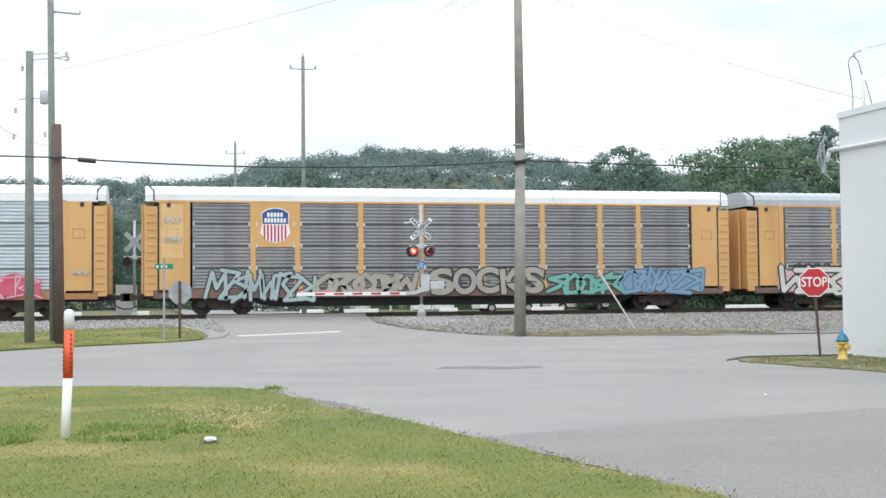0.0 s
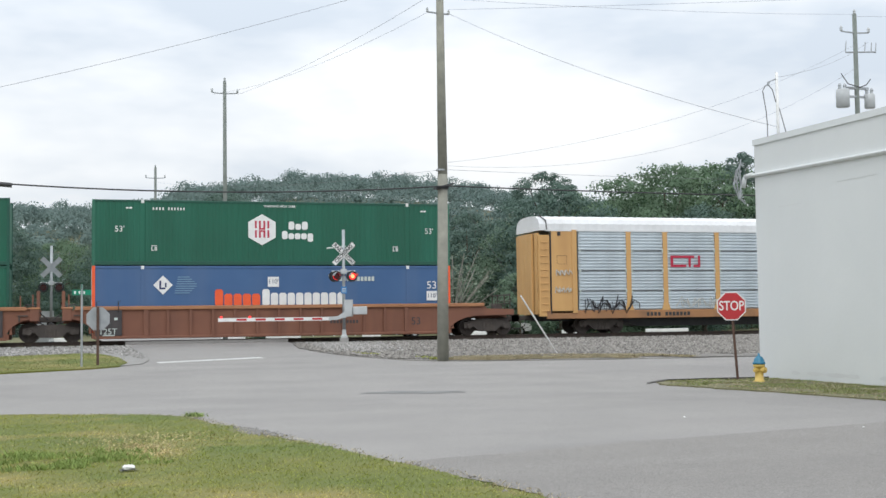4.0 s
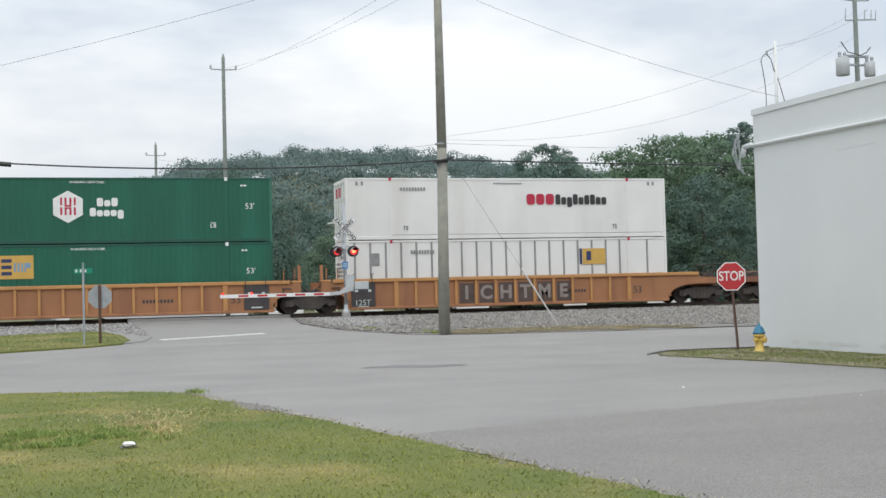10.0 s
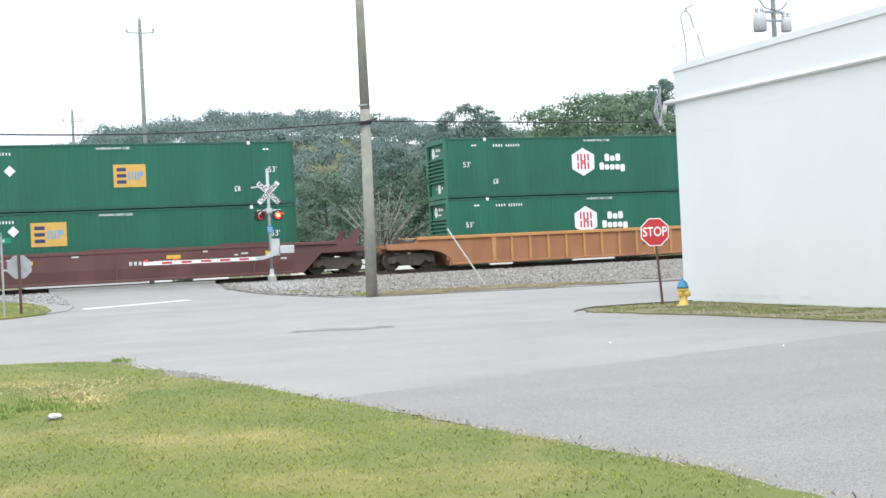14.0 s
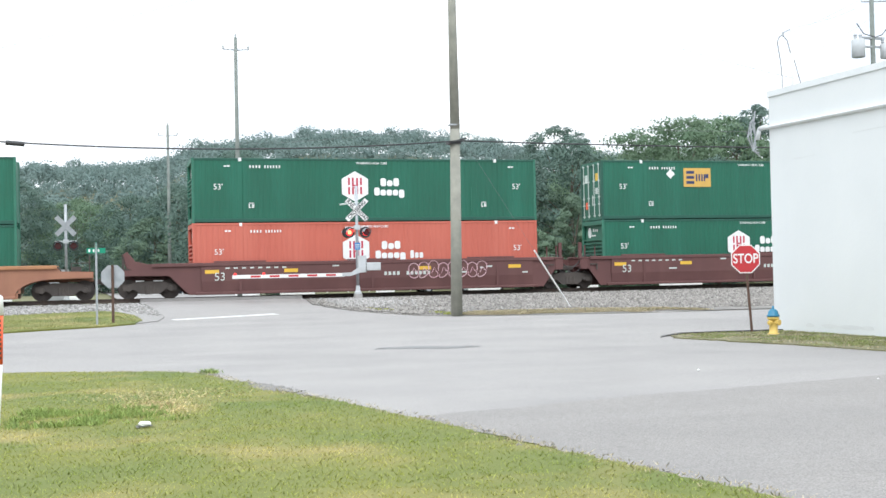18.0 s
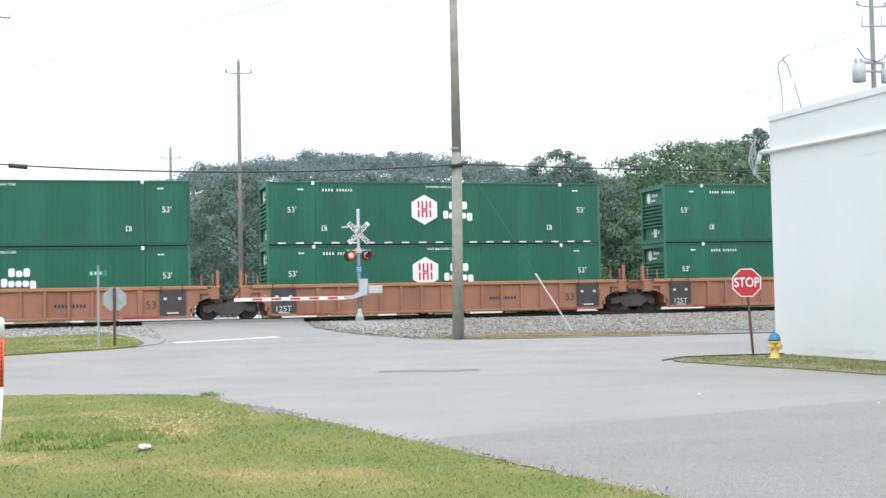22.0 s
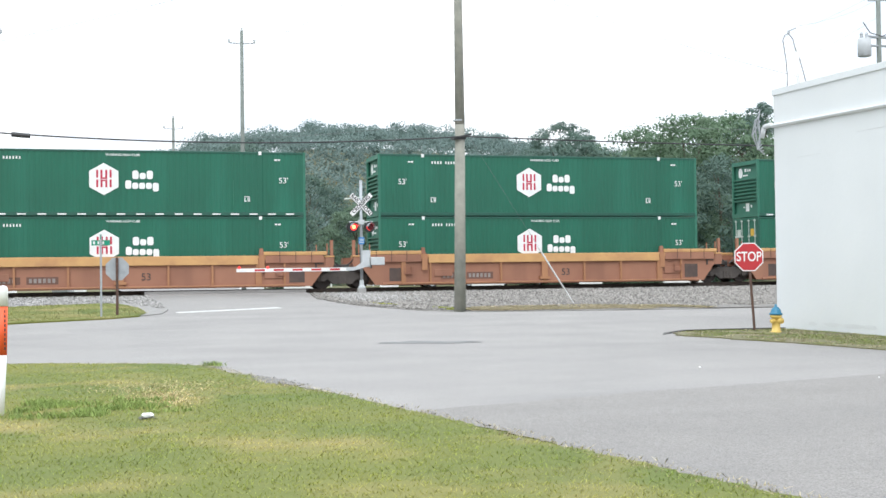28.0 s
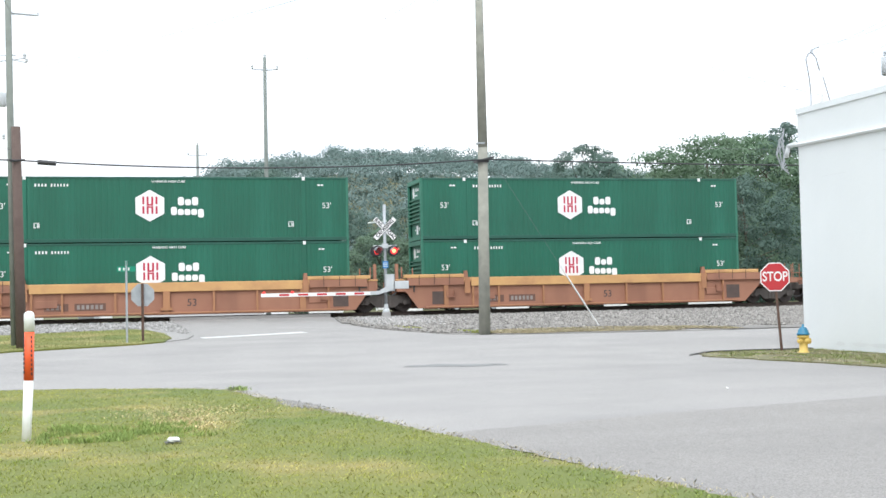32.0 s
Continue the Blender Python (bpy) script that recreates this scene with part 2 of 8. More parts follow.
M_HYELLOW = mat("yellow_hydrant", (0.70, 0.50, 0.13), (0.62, 0.43, 0.12), scale=6, rough=0.5)
M_HBLUE = mat("blue_hydrant_bonnet", (0.025, 0.19, 0.31), (0.025, 0.15, 0.25), scale=6, rough=0.45)
M_ORANGE = mat("orange_band", (0.85, 0.115, 0.03), (0.75, 0.1, 0.03), scale=5, rough=0.5)
M_LAMPON = mat("lit_red_lens", (0.6, 0.02, 0.02), (0.6, 0.03, 0.02), rough=0.3, emit=(1.0, 0.03, 0.03), estrength=1.6)
M_LAMPCORE = mat("lamp_core", (1.0, 0.35, 0.2), (1.0, 0.3, 0.2), rough=0.3, emit=(1.0, 0.16, 0.06), estrength=5.0)
M_LAMPOFF = mat("dark_red_lens", (0.13, 0.012, 0.016), (0.10, 0.01, 0.014), rough=0.25)
M_VERGE = mat("worn_verge", (0.150, 0.150, 0.066), (0.185, 0.170, 0.092), scale=1.4, rough=0.95, bump=0.8, bscale=30, stain=(0.25, 0.215, 0.155), sscale=0.9, samount=0.8, grain=0.3)
M_BARK = mat("bark", (0.11, 0.09, 0.07), (0.08, 0.065, 0.05), scale=5, rough=0.95, bump=0.5)
M_LEAF = mat("leaf_mid", (0.062, 0.104, 0.060), (0.078, 0.122, 0.068), scale=0.35, rough=0.9, vary=0.06, island=True, stain=(0.050, 0.082, 0.052), sscale=0.5, samount=0.6, thin=0.7)
M_LEAF2 = mat("leaf_dark", (0.050, 0.086, 0.070), (0.063, 0.101, 0.078), scale=0.35, rough=0.9, vary=0.06, island=True, stain=(0.048, 0.078, 0.065), sscale=0.5, samount=0.6, thin=0.7)
M_LEAF3 = mat("leaf_light", (0.084, 0.128, 0.080), (0.070, 0.110, 0.072), scale=0.35, rough=0.9, vary=0.06, island=True, stain=(0.060, 0.092, 0.064), sscale=0.5, samount=0.6, thin=0.7)
M_LEAFPALE = mat("leaf_pale", (0.150, 0.182, 0.135), (0.130, 0.158, 0.118), scale=0.6, rough=0.9, vary=0.12, island=True, thin=0.5)
M_TWIG = mat("pale_twig", (0.30, 0.285, 0.25), (0.24, 0.225, 0.2), scale=3, rough=0.9)
# leaf green shifted pale and bluish: distance haze painted into the colour
M_WOODS = mat("far_foliage_haze_tint", (0.082, 0.120, 0.112), (0.100, 0.140, 0.128), scale=0.05, rough=0.95, vary=0.07, island=True, stain=(0.074, 0.110, 0.106), sscale=0.25, samount=0.6, thin=0.7)
M_TYRE = mat("tyre", (0.02, 0.02, 0.02), rough=0.9)
M_GLASS = mat("dark_window_glass", (0.03, 0.035, 0.04), rough=0.08)

# railway paints
M_GREEN = mat("green_container_paint", (0.0065, 0.1120, 0.0650), (0.0085, 0.0980, 0.0585), scale=0.6, rough=0.5, stain=(0.018, 0.160, 0.104), sscale=0.7, samount=0.5, streak=True, vary=0.06)
M_GREENDARK = mat("dark_green_frame", (0.0098, 0.0855, 0.0560), (0.0116, 0.0720, 0.0500), scale=1.5, rough=0.5)
# side green lightened for the ends: light on them put into the colour
M_GREENRIB = mat("green_end_lightened", (0.035, 0.160, 0.105), (0.026, 0.135, 0.088), scale=2, rough=0.6)
M_REDBOX = mat("faded_red_container_paint", (0.50, 0.122, 0.082), (0.45, 0.108, 0.073), scale=0.6, rough=0.55, stain=(0.56, 0.17, 0.12), sscale=0.6, streak=True)
M_BLUEBOX = mat("faded_blue_container_paint", (0.045, 0.11, 0.25), (0.055, 0.125, 0.27), scale=0.7, rough=0.55, stain=(0.10, 0.15, 0.26), sscale=0.6, streak=True)
M_WHITEBOX = mat("white_container_paint", (0.78, 0.77, 0.75), (0.72, 0.71, 0.69), scale=0.7, rough=0.5, stain=(0.57, 0.54, 0.49), sscale=0.5, samount=0.45, streak=True)
M_GREYSEAM = mat("grey_post", (0.30, 0.30, 0.30), (0.22, 0.22, 0.22), scale=3, rough=0.6)
M_GOLD = mat("gold_panel", (0.62, 0.38, 0.08), (0.55, 0.34, 0.09), scale=3, rough=0.55)
M_NAVY = mat("navy_mark", (0.02, 0.03, 0.10), (0.03, 0.04, 0.12), scale=3, rough=0.5)
M_PALEBLUE = mat("pale_blue_mark", (0.20, 0.33, 0.48), (0.17, 0.3, 0.44), scale=3, rough=0.5)
M_MARKRED = mat("red_mark", (0.48, 0.02, 0.06), (0.42, 0.02, 0.05), scale=3, rough=0.5)
M_WELLRUST = mat("rusty_red_brown_well", (0.225, 0.098, 0.06), (0.185, 0.078, 0.05), scale=0.9, rough=0.75, stain=(0.13, 0.062, 0.045), sscale=1.1, samount=0.6, streak=True, bump=0.1)
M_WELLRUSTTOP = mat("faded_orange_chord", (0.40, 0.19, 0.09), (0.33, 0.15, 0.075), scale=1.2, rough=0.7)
M_WELLYEL = mat("orange_yellow_well", (0.37, 0.175, 0.082), (0.32, 0.145, 0.07), scale=0.9, rough=0.75, stain=(0.22, 0.10, 0.06), sscale=0.9, samount=0.7, streak=True, bump=0.1)
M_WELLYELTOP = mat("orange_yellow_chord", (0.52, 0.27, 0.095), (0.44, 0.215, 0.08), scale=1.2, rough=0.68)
M_WELLBRN = mat("dark_brown_well", (0.125, 0.052, 0.048), (0.10, 0.042, 0.04), scale=0.9, rough=0.65, stain=(0.16, 0.075, 0.065), sscale=0.8, streak=True)
M_WELLOR = mat("weathered_orange_well", (0.345, 0.165, 0.102), (0.290, 0.134, 0.085), scale=0.9, rough=0.75, stain=(0.20, 0.095, 0.062), sscale=0.8, samount=0.65, streak=True, bump=0.1)
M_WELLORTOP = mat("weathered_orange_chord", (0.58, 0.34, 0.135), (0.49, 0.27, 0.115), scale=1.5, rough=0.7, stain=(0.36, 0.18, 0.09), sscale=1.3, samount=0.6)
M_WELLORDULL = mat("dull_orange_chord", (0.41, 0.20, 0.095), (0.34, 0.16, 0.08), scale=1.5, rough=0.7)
M_PLATE = mat("black_weight_plate", (0.045, 0.04, 0.042), (0.065, 0.055, 0.055), scale=3, rough=0.7)
M_TRUCK = mat("dusty_black_truck", (0.062, 0.053, 0.048), (0.088, 0.074, 0.065), scale=3, rough=0.85)
M_WHEEL = mat("wheel_steel", (0.060, 0.050, 0.047), (0.085, 0.070, 0.062), scale=5, rough=0.7, metal=0.3)
M_RACKYEL = mat("rack_yellow", (0.63, 0.375, 0.145), (0.58, 0.335, 0.125), scale=0.8, rough=0.6, stain=(0.42, 0.225, 0.09), sscale=0.9, samount=0.55, streak=True)
M_RACKSILVER = mat("silver_rack_panel", (0.575, 0.635, 0.675), (0.505, 0.565, 0.605), scale=1.2, rough=0.5, metal=0.1, stain=(0.39, 0.43, 0.46), sscale=0.9, samount=0.45, streak=True, vary=0.07)
M_RACKGREY = mat("grimy_grey_rack_panel", (0.300, 0.298, 0.302), (0.245, 0.243, 0.249), scale=1.2, rough=0.65, stain=(0.165, 0.155, 0.155), sscale=1.0, samount=0.6, streak=True, vary=0.08)
M_RACKROOF = mat("white_rack_roof", (0.74, 0.75, 0.76), (0.68, 0.69, 0.70), scale=0.8, rough=0.45, stain=(0.55, 0.54, 0.53), sscale=0.6, samount=0.4)
M_RACKROOFG = mat("grey_rack_roof", (0.40, 0.43, 0.45), (0.35, 0.38, 0.40), scale=0.8, rough=0.45)
M_SILLRUST = mat("rusty_rack_sill", (0.20, 0.125, 0.085), (0.15, 0.105, 0.085), scale=1.5, rough=0.8, stain=(0.09, 0.075, 0.07), sscale=0.8, samount=0.7)
M_SILLOR = mat("faded_orange_rack_sill", (0.40, 0.20, 0.085), (0.33, 0.165, 0.078), scale=1.2, rough=0.75, stain=(0.20, 0.115, 0.07), sscale=0.9, samount=0.7)
M_UPBLUE = mat("shield_blue", (0.02, 0.08, 0.26), (0.02, 0.07, 0.22), rough=0.5)
M_SPRAYWHITE = mat("white_spray_paint", (0.62, 0.60, 0.55), (0.52, 0.51, 0.47), scale=2, rough=0.7)
M_SPRAYBLACK = mat("black_spray_paint", (0.03, 0.03, 0.035), (0.05, 0.05, 0.055), scale=2, rough=0.7)
M_SPRAYPINK = mat("crimson_spray_paint", (0.50, 0.06, 0.12), (0.56, 0.12, 0.18), scale=2, rough=0.7)
M_SPRAYROSE = mat("pale_pink_spray_paint", (0.62, 0.36, 0.42), (0.66, 0.48, 0.50), scale=2, rough=0.7)
M_SPRAYBLUE = mat("blue_spray_paint", (0.16, 0.27, 0.38), (0.2, 0.32, 0.42), scale=2, rough=0.7)
M_SPRAYBLUEDARK = mat("dark_blue_spray_paint", (0.05, 0.10, 0.18), (0.07, 0.13, 0.21), scale=2, rough=0.7)
M_SPRAYGREEN = mat("sea_green_spray_paint", (0.13, 0.36, 0.29), (0.17, 0.40, 0.33), scale=2, rough=0.7)
M_FADED = mat("faded_brown_panel", (0.135, 0.075, 0.055), (0.17, 0.09, 0.065), scale=3, rough=0.8)
M_SPRAYPALE = mat("pale_teal_spray_paint", (0.34, 0.42, 0.42), (0.28, 0.36, 0.37), scale=1.5, rough=0.7)
M_SPRAYBEIGE = mat("beige_spray_paint", (0.3864, 0.3612, 0.3108), (0.3192, 0.2982, 0.2604), scale=2.5, rough=0.8)
M_SPRAYYEL = mat("pale_yellow_overpaint", (0.68, 0.47, 0.23), (0.62, 0.40, 0.17), scale=1.5, rough=0.7)
M_CHALK = mat("grey_spray_paint", (0.30, 0.265, 0.245), (0.23, 0.195, 0.18), scale=3, rough=0.8)
M_SPRAYDARK = mat("dark_brown_spray_paint", (0.075, 0.055, 0.05), (0.11, 0.075, 0.06), scale=3, rough=0.8)
M_CAUTION = mat("yellow_label", (0.72, 0.44, 0.04), (0.65, 0.4, 0.05), rough=0.5)
M_REFLECT = mat("faded_red_stripe", (0.33, 0.05, 0.05), (0.27, 0.04, 0.045), scale=2, rough=0.6)


# ---- mesh building
class Build:
    """Collects vertices and faces of one mesh."""

    def __init__(self):
        self.v, self.f = [], []

    def add(self, verts, faces):
        n = len(self.v)
        self.v += [tuple(p) for p in verts]
        self.f += [tuple(n + i for i in q) for q in faces]
        return self

    def box(self, x0, x1, y0, y1, z0, z1, c=0.0):
        """A box; c chamfers the edges that run along its longest side."""
        if c <= 0:
            return self.add([(x, y, z) for z in (z0, z1) for y in (y0, y1) for x in (x0, x1)],
                            [(0, 2, 3, 1), (4, 5, 7, 6), (0, 1, 5, 4), (2, 6, 7, 3), (0, 4, 6, 2), (1, 3, 7, 5)])
        d = (x1 - x0, y1 - y0, z1 - z0)
        axis = d.index(max(d))
        o = [i for i in range(3) if i != axis]
        lo, hi = (x0, y0, z0), (x1, y1, z1)
        a0, a1, b0, b1 = lo[o[0]], hi[o[0]], lo[o[1]], hi[o[1]]
        ring = [(a0 + c, b0), (a1 - c, b0), (a1, b0 + c), (a1, b1 - c), (a1 - c, b1), (a0 + c, b1), (a0, b1 - c), (a0, b0 + c)]
        verts = []
        for e in (lo[axis], hi[axis]):
            for a, b in ring:
                p = [0, 0, 0]
                p[axis], p[o[0]], p[o[1]] = e, a, b
                verts.append(p)
        faces = [tuple(range(8))[::-1], tuple(range(8, 16))] + [(i, (i + 1) % 8, 8 + (i + 1) % 8, 8 + i) for i in range(8)]
        return self.add(verts, faces)

    def tube(self, p0, p1, r0, r1=None, n=8, caps=True):
        p0, p1 = Vector(p0), Vector(p1)
        r1 = r0 if r1 is None else r1
        d = (p1 - p0).normalized()
        a = d.orthogonal().normalized()
        b = d.cross(a)
        verts = [p + r * (math.cos(6.28318 * i / n) * a + math.sin(6.28318 * i / n) * b) for p, r in ((p0, r0), (p1, r1)) for i in range(n)]
        faces = [(i, (i + 1) % n, n + (i + 1) % n, n + i) for i in range(n)]
        if caps:
            faces += [tuple(range(n))[::-1], tuple(range(n, 2 * n))]
        return self.add(verts, faces)

    def path(self, pts, r, n=5):
        """One bent tube through the points."""
        pts = [Vector(p) for p in pts]
        verts = []
        for i, p in enumerate(pts):
            d = (pts[min(i + 1, len(pts) - 1)] - pts[max(i - 1, 0)]).normalized()
            a = d.cross(Vector((0.31, 0.17, 0.93))).normalized()
            b = d.cross(a)
            verts += [p + r * (math.cos(6.28318 * k / n) * a + math.sin(6.28318 * k / n) * b) for k in range(n)]
        faces = [(i * n + k, i * n + (k + 1) % n, (i + 1) * n + (k + 1) % n, (i + 1) * n + k) for i in range(len(pts) - 1) for k in range(n)]
        faces += [tuple(range(n))[::-1], tuple(range(len(verts) - n, len(verts)))]
        return self.add(verts, faces)

    def prism(self, poly, y0, y1, axis="y"):
        """A polygon drawn in two axes, given thickness along the third."""
        n = len(poly)
        area = sum(poly[i][0] * poly[(i + 1) % n][1] - poly[(i + 1) % n][0] * poly[i][1] for i in range(n))
        poly = list(poly) if area > 0 else list(poly)[::-1]

        def at(a, b, e):
            return (a, e, b) if axis == "y" else (e, a, b) if axis == "x" else (a, b, e)
        verts = [at(a, b, e) for e in (y0, y1) for a, b in poly]
        faces = [tuple(range(n)), tuple(range(n, 2 * n))[::-1]] + [((i + 1) % n, i, n + i, n + (i + 1) % n) for i in range(n)]
        if axis != "y":
            faces = [q[::-1] for q in faces]
        return self.add(verts, faces)

    def lathe(self, rings, n=16, origin=(0, 0, 0)):
        """Rings of (radius, height) turned about a vertical axis."""
        ox, oy, oz = origin
        verts = [(ox + r * math.cos(6.28318 * i / n), oy + r * math.sin(6.28318 * i / n), oz + z) for r, z in rings for i in range(n)]
        faces = [(k * n + i, k * n + (i + 1) % n, (k + 1) * n + (i + 1) % n, (k + 1) * n + i) for k in range(len(rings) - 1) for i in range(n)]
        faces += [tuple(range(n))[::-1], tuple(range((len(rings) - 1) * n, len(rings) * n))]
        return self.add(verts, faces)

    def mesh(self, name, smooth=False):
        me = bpy.data.meshes.new(name)
        me.from_pydata(self.v, [], self.f)
        if smooth:
            me.polygons.foreach_set("use_smooth", [True] * len(me.polygons))
        me.update()
        return me


def part(name, b, material, parent=None, label="", smooth=False, at=None):
    """Links a Build, or a mesh made before, as one mesh object under a thing or a part."""
    me = b if isinstance(b, bpy.types.Mesh) else b.mesh(name, smooth)
    if not me.materials:
        me.materials.append(material)
    ob = new(name, me)
    ob.parent = parent
    if at:
        ob.location = at
    if label:
        tagged(ob, label)
    return ob


def thing(name, at=(0, 0, 0), turn=0.0, label="", category="", group="", kind=""):
    ob = new(name)
    ob.location, ob.rotation_euler = at, (0, 0, radians(turn))
    return tagged(ob, label, category, group, kind)


LETTERS = {}


def letters(text, height, material, depth=0.004, bold=0.0):
    """Upright letters in the xz plane that face -y, centred, as a mesh shared between repeats."""
    key = (text, height, material.name, bold)
    if key not in LETTERS:
        cu = bpy.data.curves.new("lettering", "FONT")
        cu.body, cu.size, cu.align_x, cu.align_y, cu.extrude = text, height * 1.4, "CENTER", "CENTER", depth / 2
        cu.offset = bold
        ob = bpy.data.objects.new("lettering", cu)
        me = bpy.data.meshes.new_from_object(ob)
        bpy.data.objects.remove(ob)
        me.transform(Matrix.Rotation(radians(90), 4, "X"))
        me.materials.clear()
        me.materials.append(material)
        LETTERS[key] = me
    return LETTERS[key]


# ---- ground
RAIL_Z, TRACK_Y = 0.92, 56.47


def lerp(x, xs, ys):
    return float(np.interp(x, xs, ys))


def ground_z(x, y):
    """The road rises from the junction to the level crossing and falls a little towards the white building."""
    z = lerp(y, [30, 41.5, 52.5, 54.0, 60.0, 75.0], [0, 0.25, 0.72, 0.78, 0.78, 0.62])
    return z - 0.07 * min(max((x - 12) / 5, 0), 1) * (1 if y < 33 else max(0, 1 - (y - 33) / 5))


def inside(poly, pts):
    """Which of the points lie in the polygon."""
    x, y = pts[:, 0], pts[:, 1]
    hit = np.zeros(len(pts), bool)
    for (x0, y0), (x1, y1) in zip(poly, poly[1:] + poly[:1]):
        cross = ((y0 > y) != (y1 > y)) & (x < (x1 - x0) * (y - y0) / ((y1 - y0) or 1e-9) + x0)
        hit ^= cross
    return hit


def rounded(poly, steps=4):
    """A smooth closed line through the corners (Catmull-Rom)."""
    out, n = [], len(poly)
    for i in range(n):
        p0, p1, p2, p3 = (np.array(poly[(i + k - 1) % n], float) for k in range(4))
        for s in range(steps):
            t = s / steps
            out.append(tuple(0.5 * (2 * p1 + (p2 - p0) * t + (2 * p0 - 5 * p1 + 4 * p2 - p3) * t * t + (3 * p1 - p0 - 3 * p2 + p3) * t ** 3)))
    return out


def ragged(line, amount, steps=6, seed=1):
    """An open line, split finely and roughened like a worn edge."""
    r, out = np.random.default_rng(seed), []
    for (x0, y0), (x1, y1) in zip(line, line[1:]):
        for s in range(steps):
            t = s / steps
            out.append((x0 + (x1 - x0) * t + r.normal(0, amount), y0 + (y1 - y0) * t + r.normal(0, amount)))
    return out + [line[-1]]


def sheet(poly, lift, grid=2.0, skirt=0.15, relief=0.0):
    """A patch of ground with a turned-down edge, laid on the terrain."""
    from mathutils.geometry import delaunay_2d_cdt
    poly = [tuple(map(float, p)) for p in poly]
    a = np.array(poly)
    xs, ys = np.arange(a[:, 0].min(), a[:, 0].max(), grid), np.arange(a[:, 1].min(), a[:, 1].max(), grid)
    g = np.stack(np.meshgrid(xs, ys), -1).reshape(-1, 2)
    g = g[inside(poly, g)]
    pts = [Vector(p) for p in poly] + [Vector(p) for p in g.tolist()]
    n = len(poly)
    v, e, f, *_ = delaunay_2d_cdt(pts, [(i, (i + 1) % n) for i in range(n)], [tuple(range(n))], 1, 1e-4)
    b = Build()
    top = [(p.x, p.y, ground_z(p.x, p.y) + lift + relief * noise.noise((p.x * 0.7, p.y * 0.7, 3))) for p in v]
    b.add(top, [tuple(q) for q in f])
    ring = [(x, y, ground_z(x, y) + lift) for x, y in poly]
    low = [(x, y, z - skirt) for x, y, z in ring]
    b.add(ring + low, [(i, n + i, n + (i + 1) % n, (i + 1) % n) for i in range(n)])
    return b


# edges of the near lawn, the grass island, the gravel and the building's verge
LAWN_EDGE = [(-40, 24.6), (-12, 24.3), (-2.94, 23.95), (-0.91, 23.4), (1.07, 22.3), (1.7, 21.5), (2.2, 18.78), (2.9, 15.87), (3.54, 12.71), (3.86, 10.9), (4.2, 9.16), (4.55, 7.3), (4.65, 5.0), (4.7, -8)]
LAWN = ragged(LAWN_EDGE, 0.032, 14) + [(-40, -8)]
ISLAND_EDGE = [(-60, 27), (-12, 34.6), (-4.57, 37.4), (-3.15, 38.6), (-1.53, 39.5), (0.19, 40.4), (1.2, 41.5)]
ISLAND = ragged(ISLAND_EDGE, 0.03, 4, 2) + [(1.5, 43.0), (1.3, 45.4), (0.8, 47.4), (0.2, 48.2), (-1.83, 47.6), (-5.6, 46.2), (-60, 44)]
VERGE = ragged([(13.6, 27.6), (13.55, 26.9), (13.87, 25.9), (14.41, 23.2), (15.0, 19.0), (15.4, 8.0)], 0.05, 8, 3) + [(17.9, 8.0), (17.9, 29.55), (16.7, 29.45), (15.9, 29.4), (14.64, 29.0), (13.9, 28.3)]
GRAVEL_L = [(-140, 43.5), (-5.6, 46.0), (-1.83, 47.4), (0.2, 48.0), (0.8, 47.2), (1.3, 45.2), (1.5, 42.9), (1.25, 41.7), (2.0, 42.6), (2.3, 44.4), (2.3, 47.7), (1.9, 52.6), (-140, 52.6)]
GRAVEL_R = [(8.75, 52.6)] + ragged([(8.46, 49.2), (9.1, 45.2), (10.6, 42.0), (11.8, 40.7), (13.2, 40.1), (18.0, 39.2), (26, 39.0), (60, 39.0), (160, 39.0)], 0.05, 6, 4) + [(160, 52.6)]


def far_z(az, r):
    """The wooded ridge: its height over the distance, by the bearing in degrees."""
    el = lerp(az, [-180, -40, -8, -3.4, 0, 2.9, 3.9, 4.9, 6.2, 8, 9.9, 13.3, 16.5, 18.6, 22, 30, 45, 180],
              [2, 3, 5.0, 5.1, 5.2, 5.3, 5.75, 6.1, 6.2, 6.4, 6.65, 6.6, 6.3, 6.0, 5.4, 4.6, 3, 2])
    top = math.tan(radians(el)) * 520 - 8
    s = min(max((r - 190) / 330, 0), 1)
    return 0.6 + top * s * s * (3 - 2 * s) if r > 190 else 0.6


gb = Build()
rings = [0.5, 6, 12, 20, 26, 30, 34, 38, 42, 46, 50, 52.5, 55, 58, 62, 70, 85, 110, 150, 200, 260, 320, 380, 440, 500, 560, 700, 1000, 1800, 3500]
azs = [i * 2.5 - 180 for i in range(144)]
for r in rings:
    for a in azs:
        x, y = r * math.sin(radians(a)), r * math.cos(radians(a))
        z = ground_z(x, y) - 0.16 if r < 75 else lerp(r, [75, 110, 190], [0.46, 0.55, 0.6]) if r <= 190 else far_z(a, min(r, 520)) * (1 if r < 560 else max(0.2, 1 - (r - 560) / 1200))
        if abs(y) > 61 and r < 75:
            z = 0.46
        gb.v.append((x, y, z))
for k in range(len(rings) - 1):
    for i in range(144):
        j = (i + 1) % 144
        gb.f.append((k * 144 + i, (k + 1) * 144 + i, (k + 1) * 144 + j, k * 144 + j))
tagged(part("ground", gb, M_SOIL), "wide earth ground with thin grass reaching the wooded ridge", "ground", kind="structure")

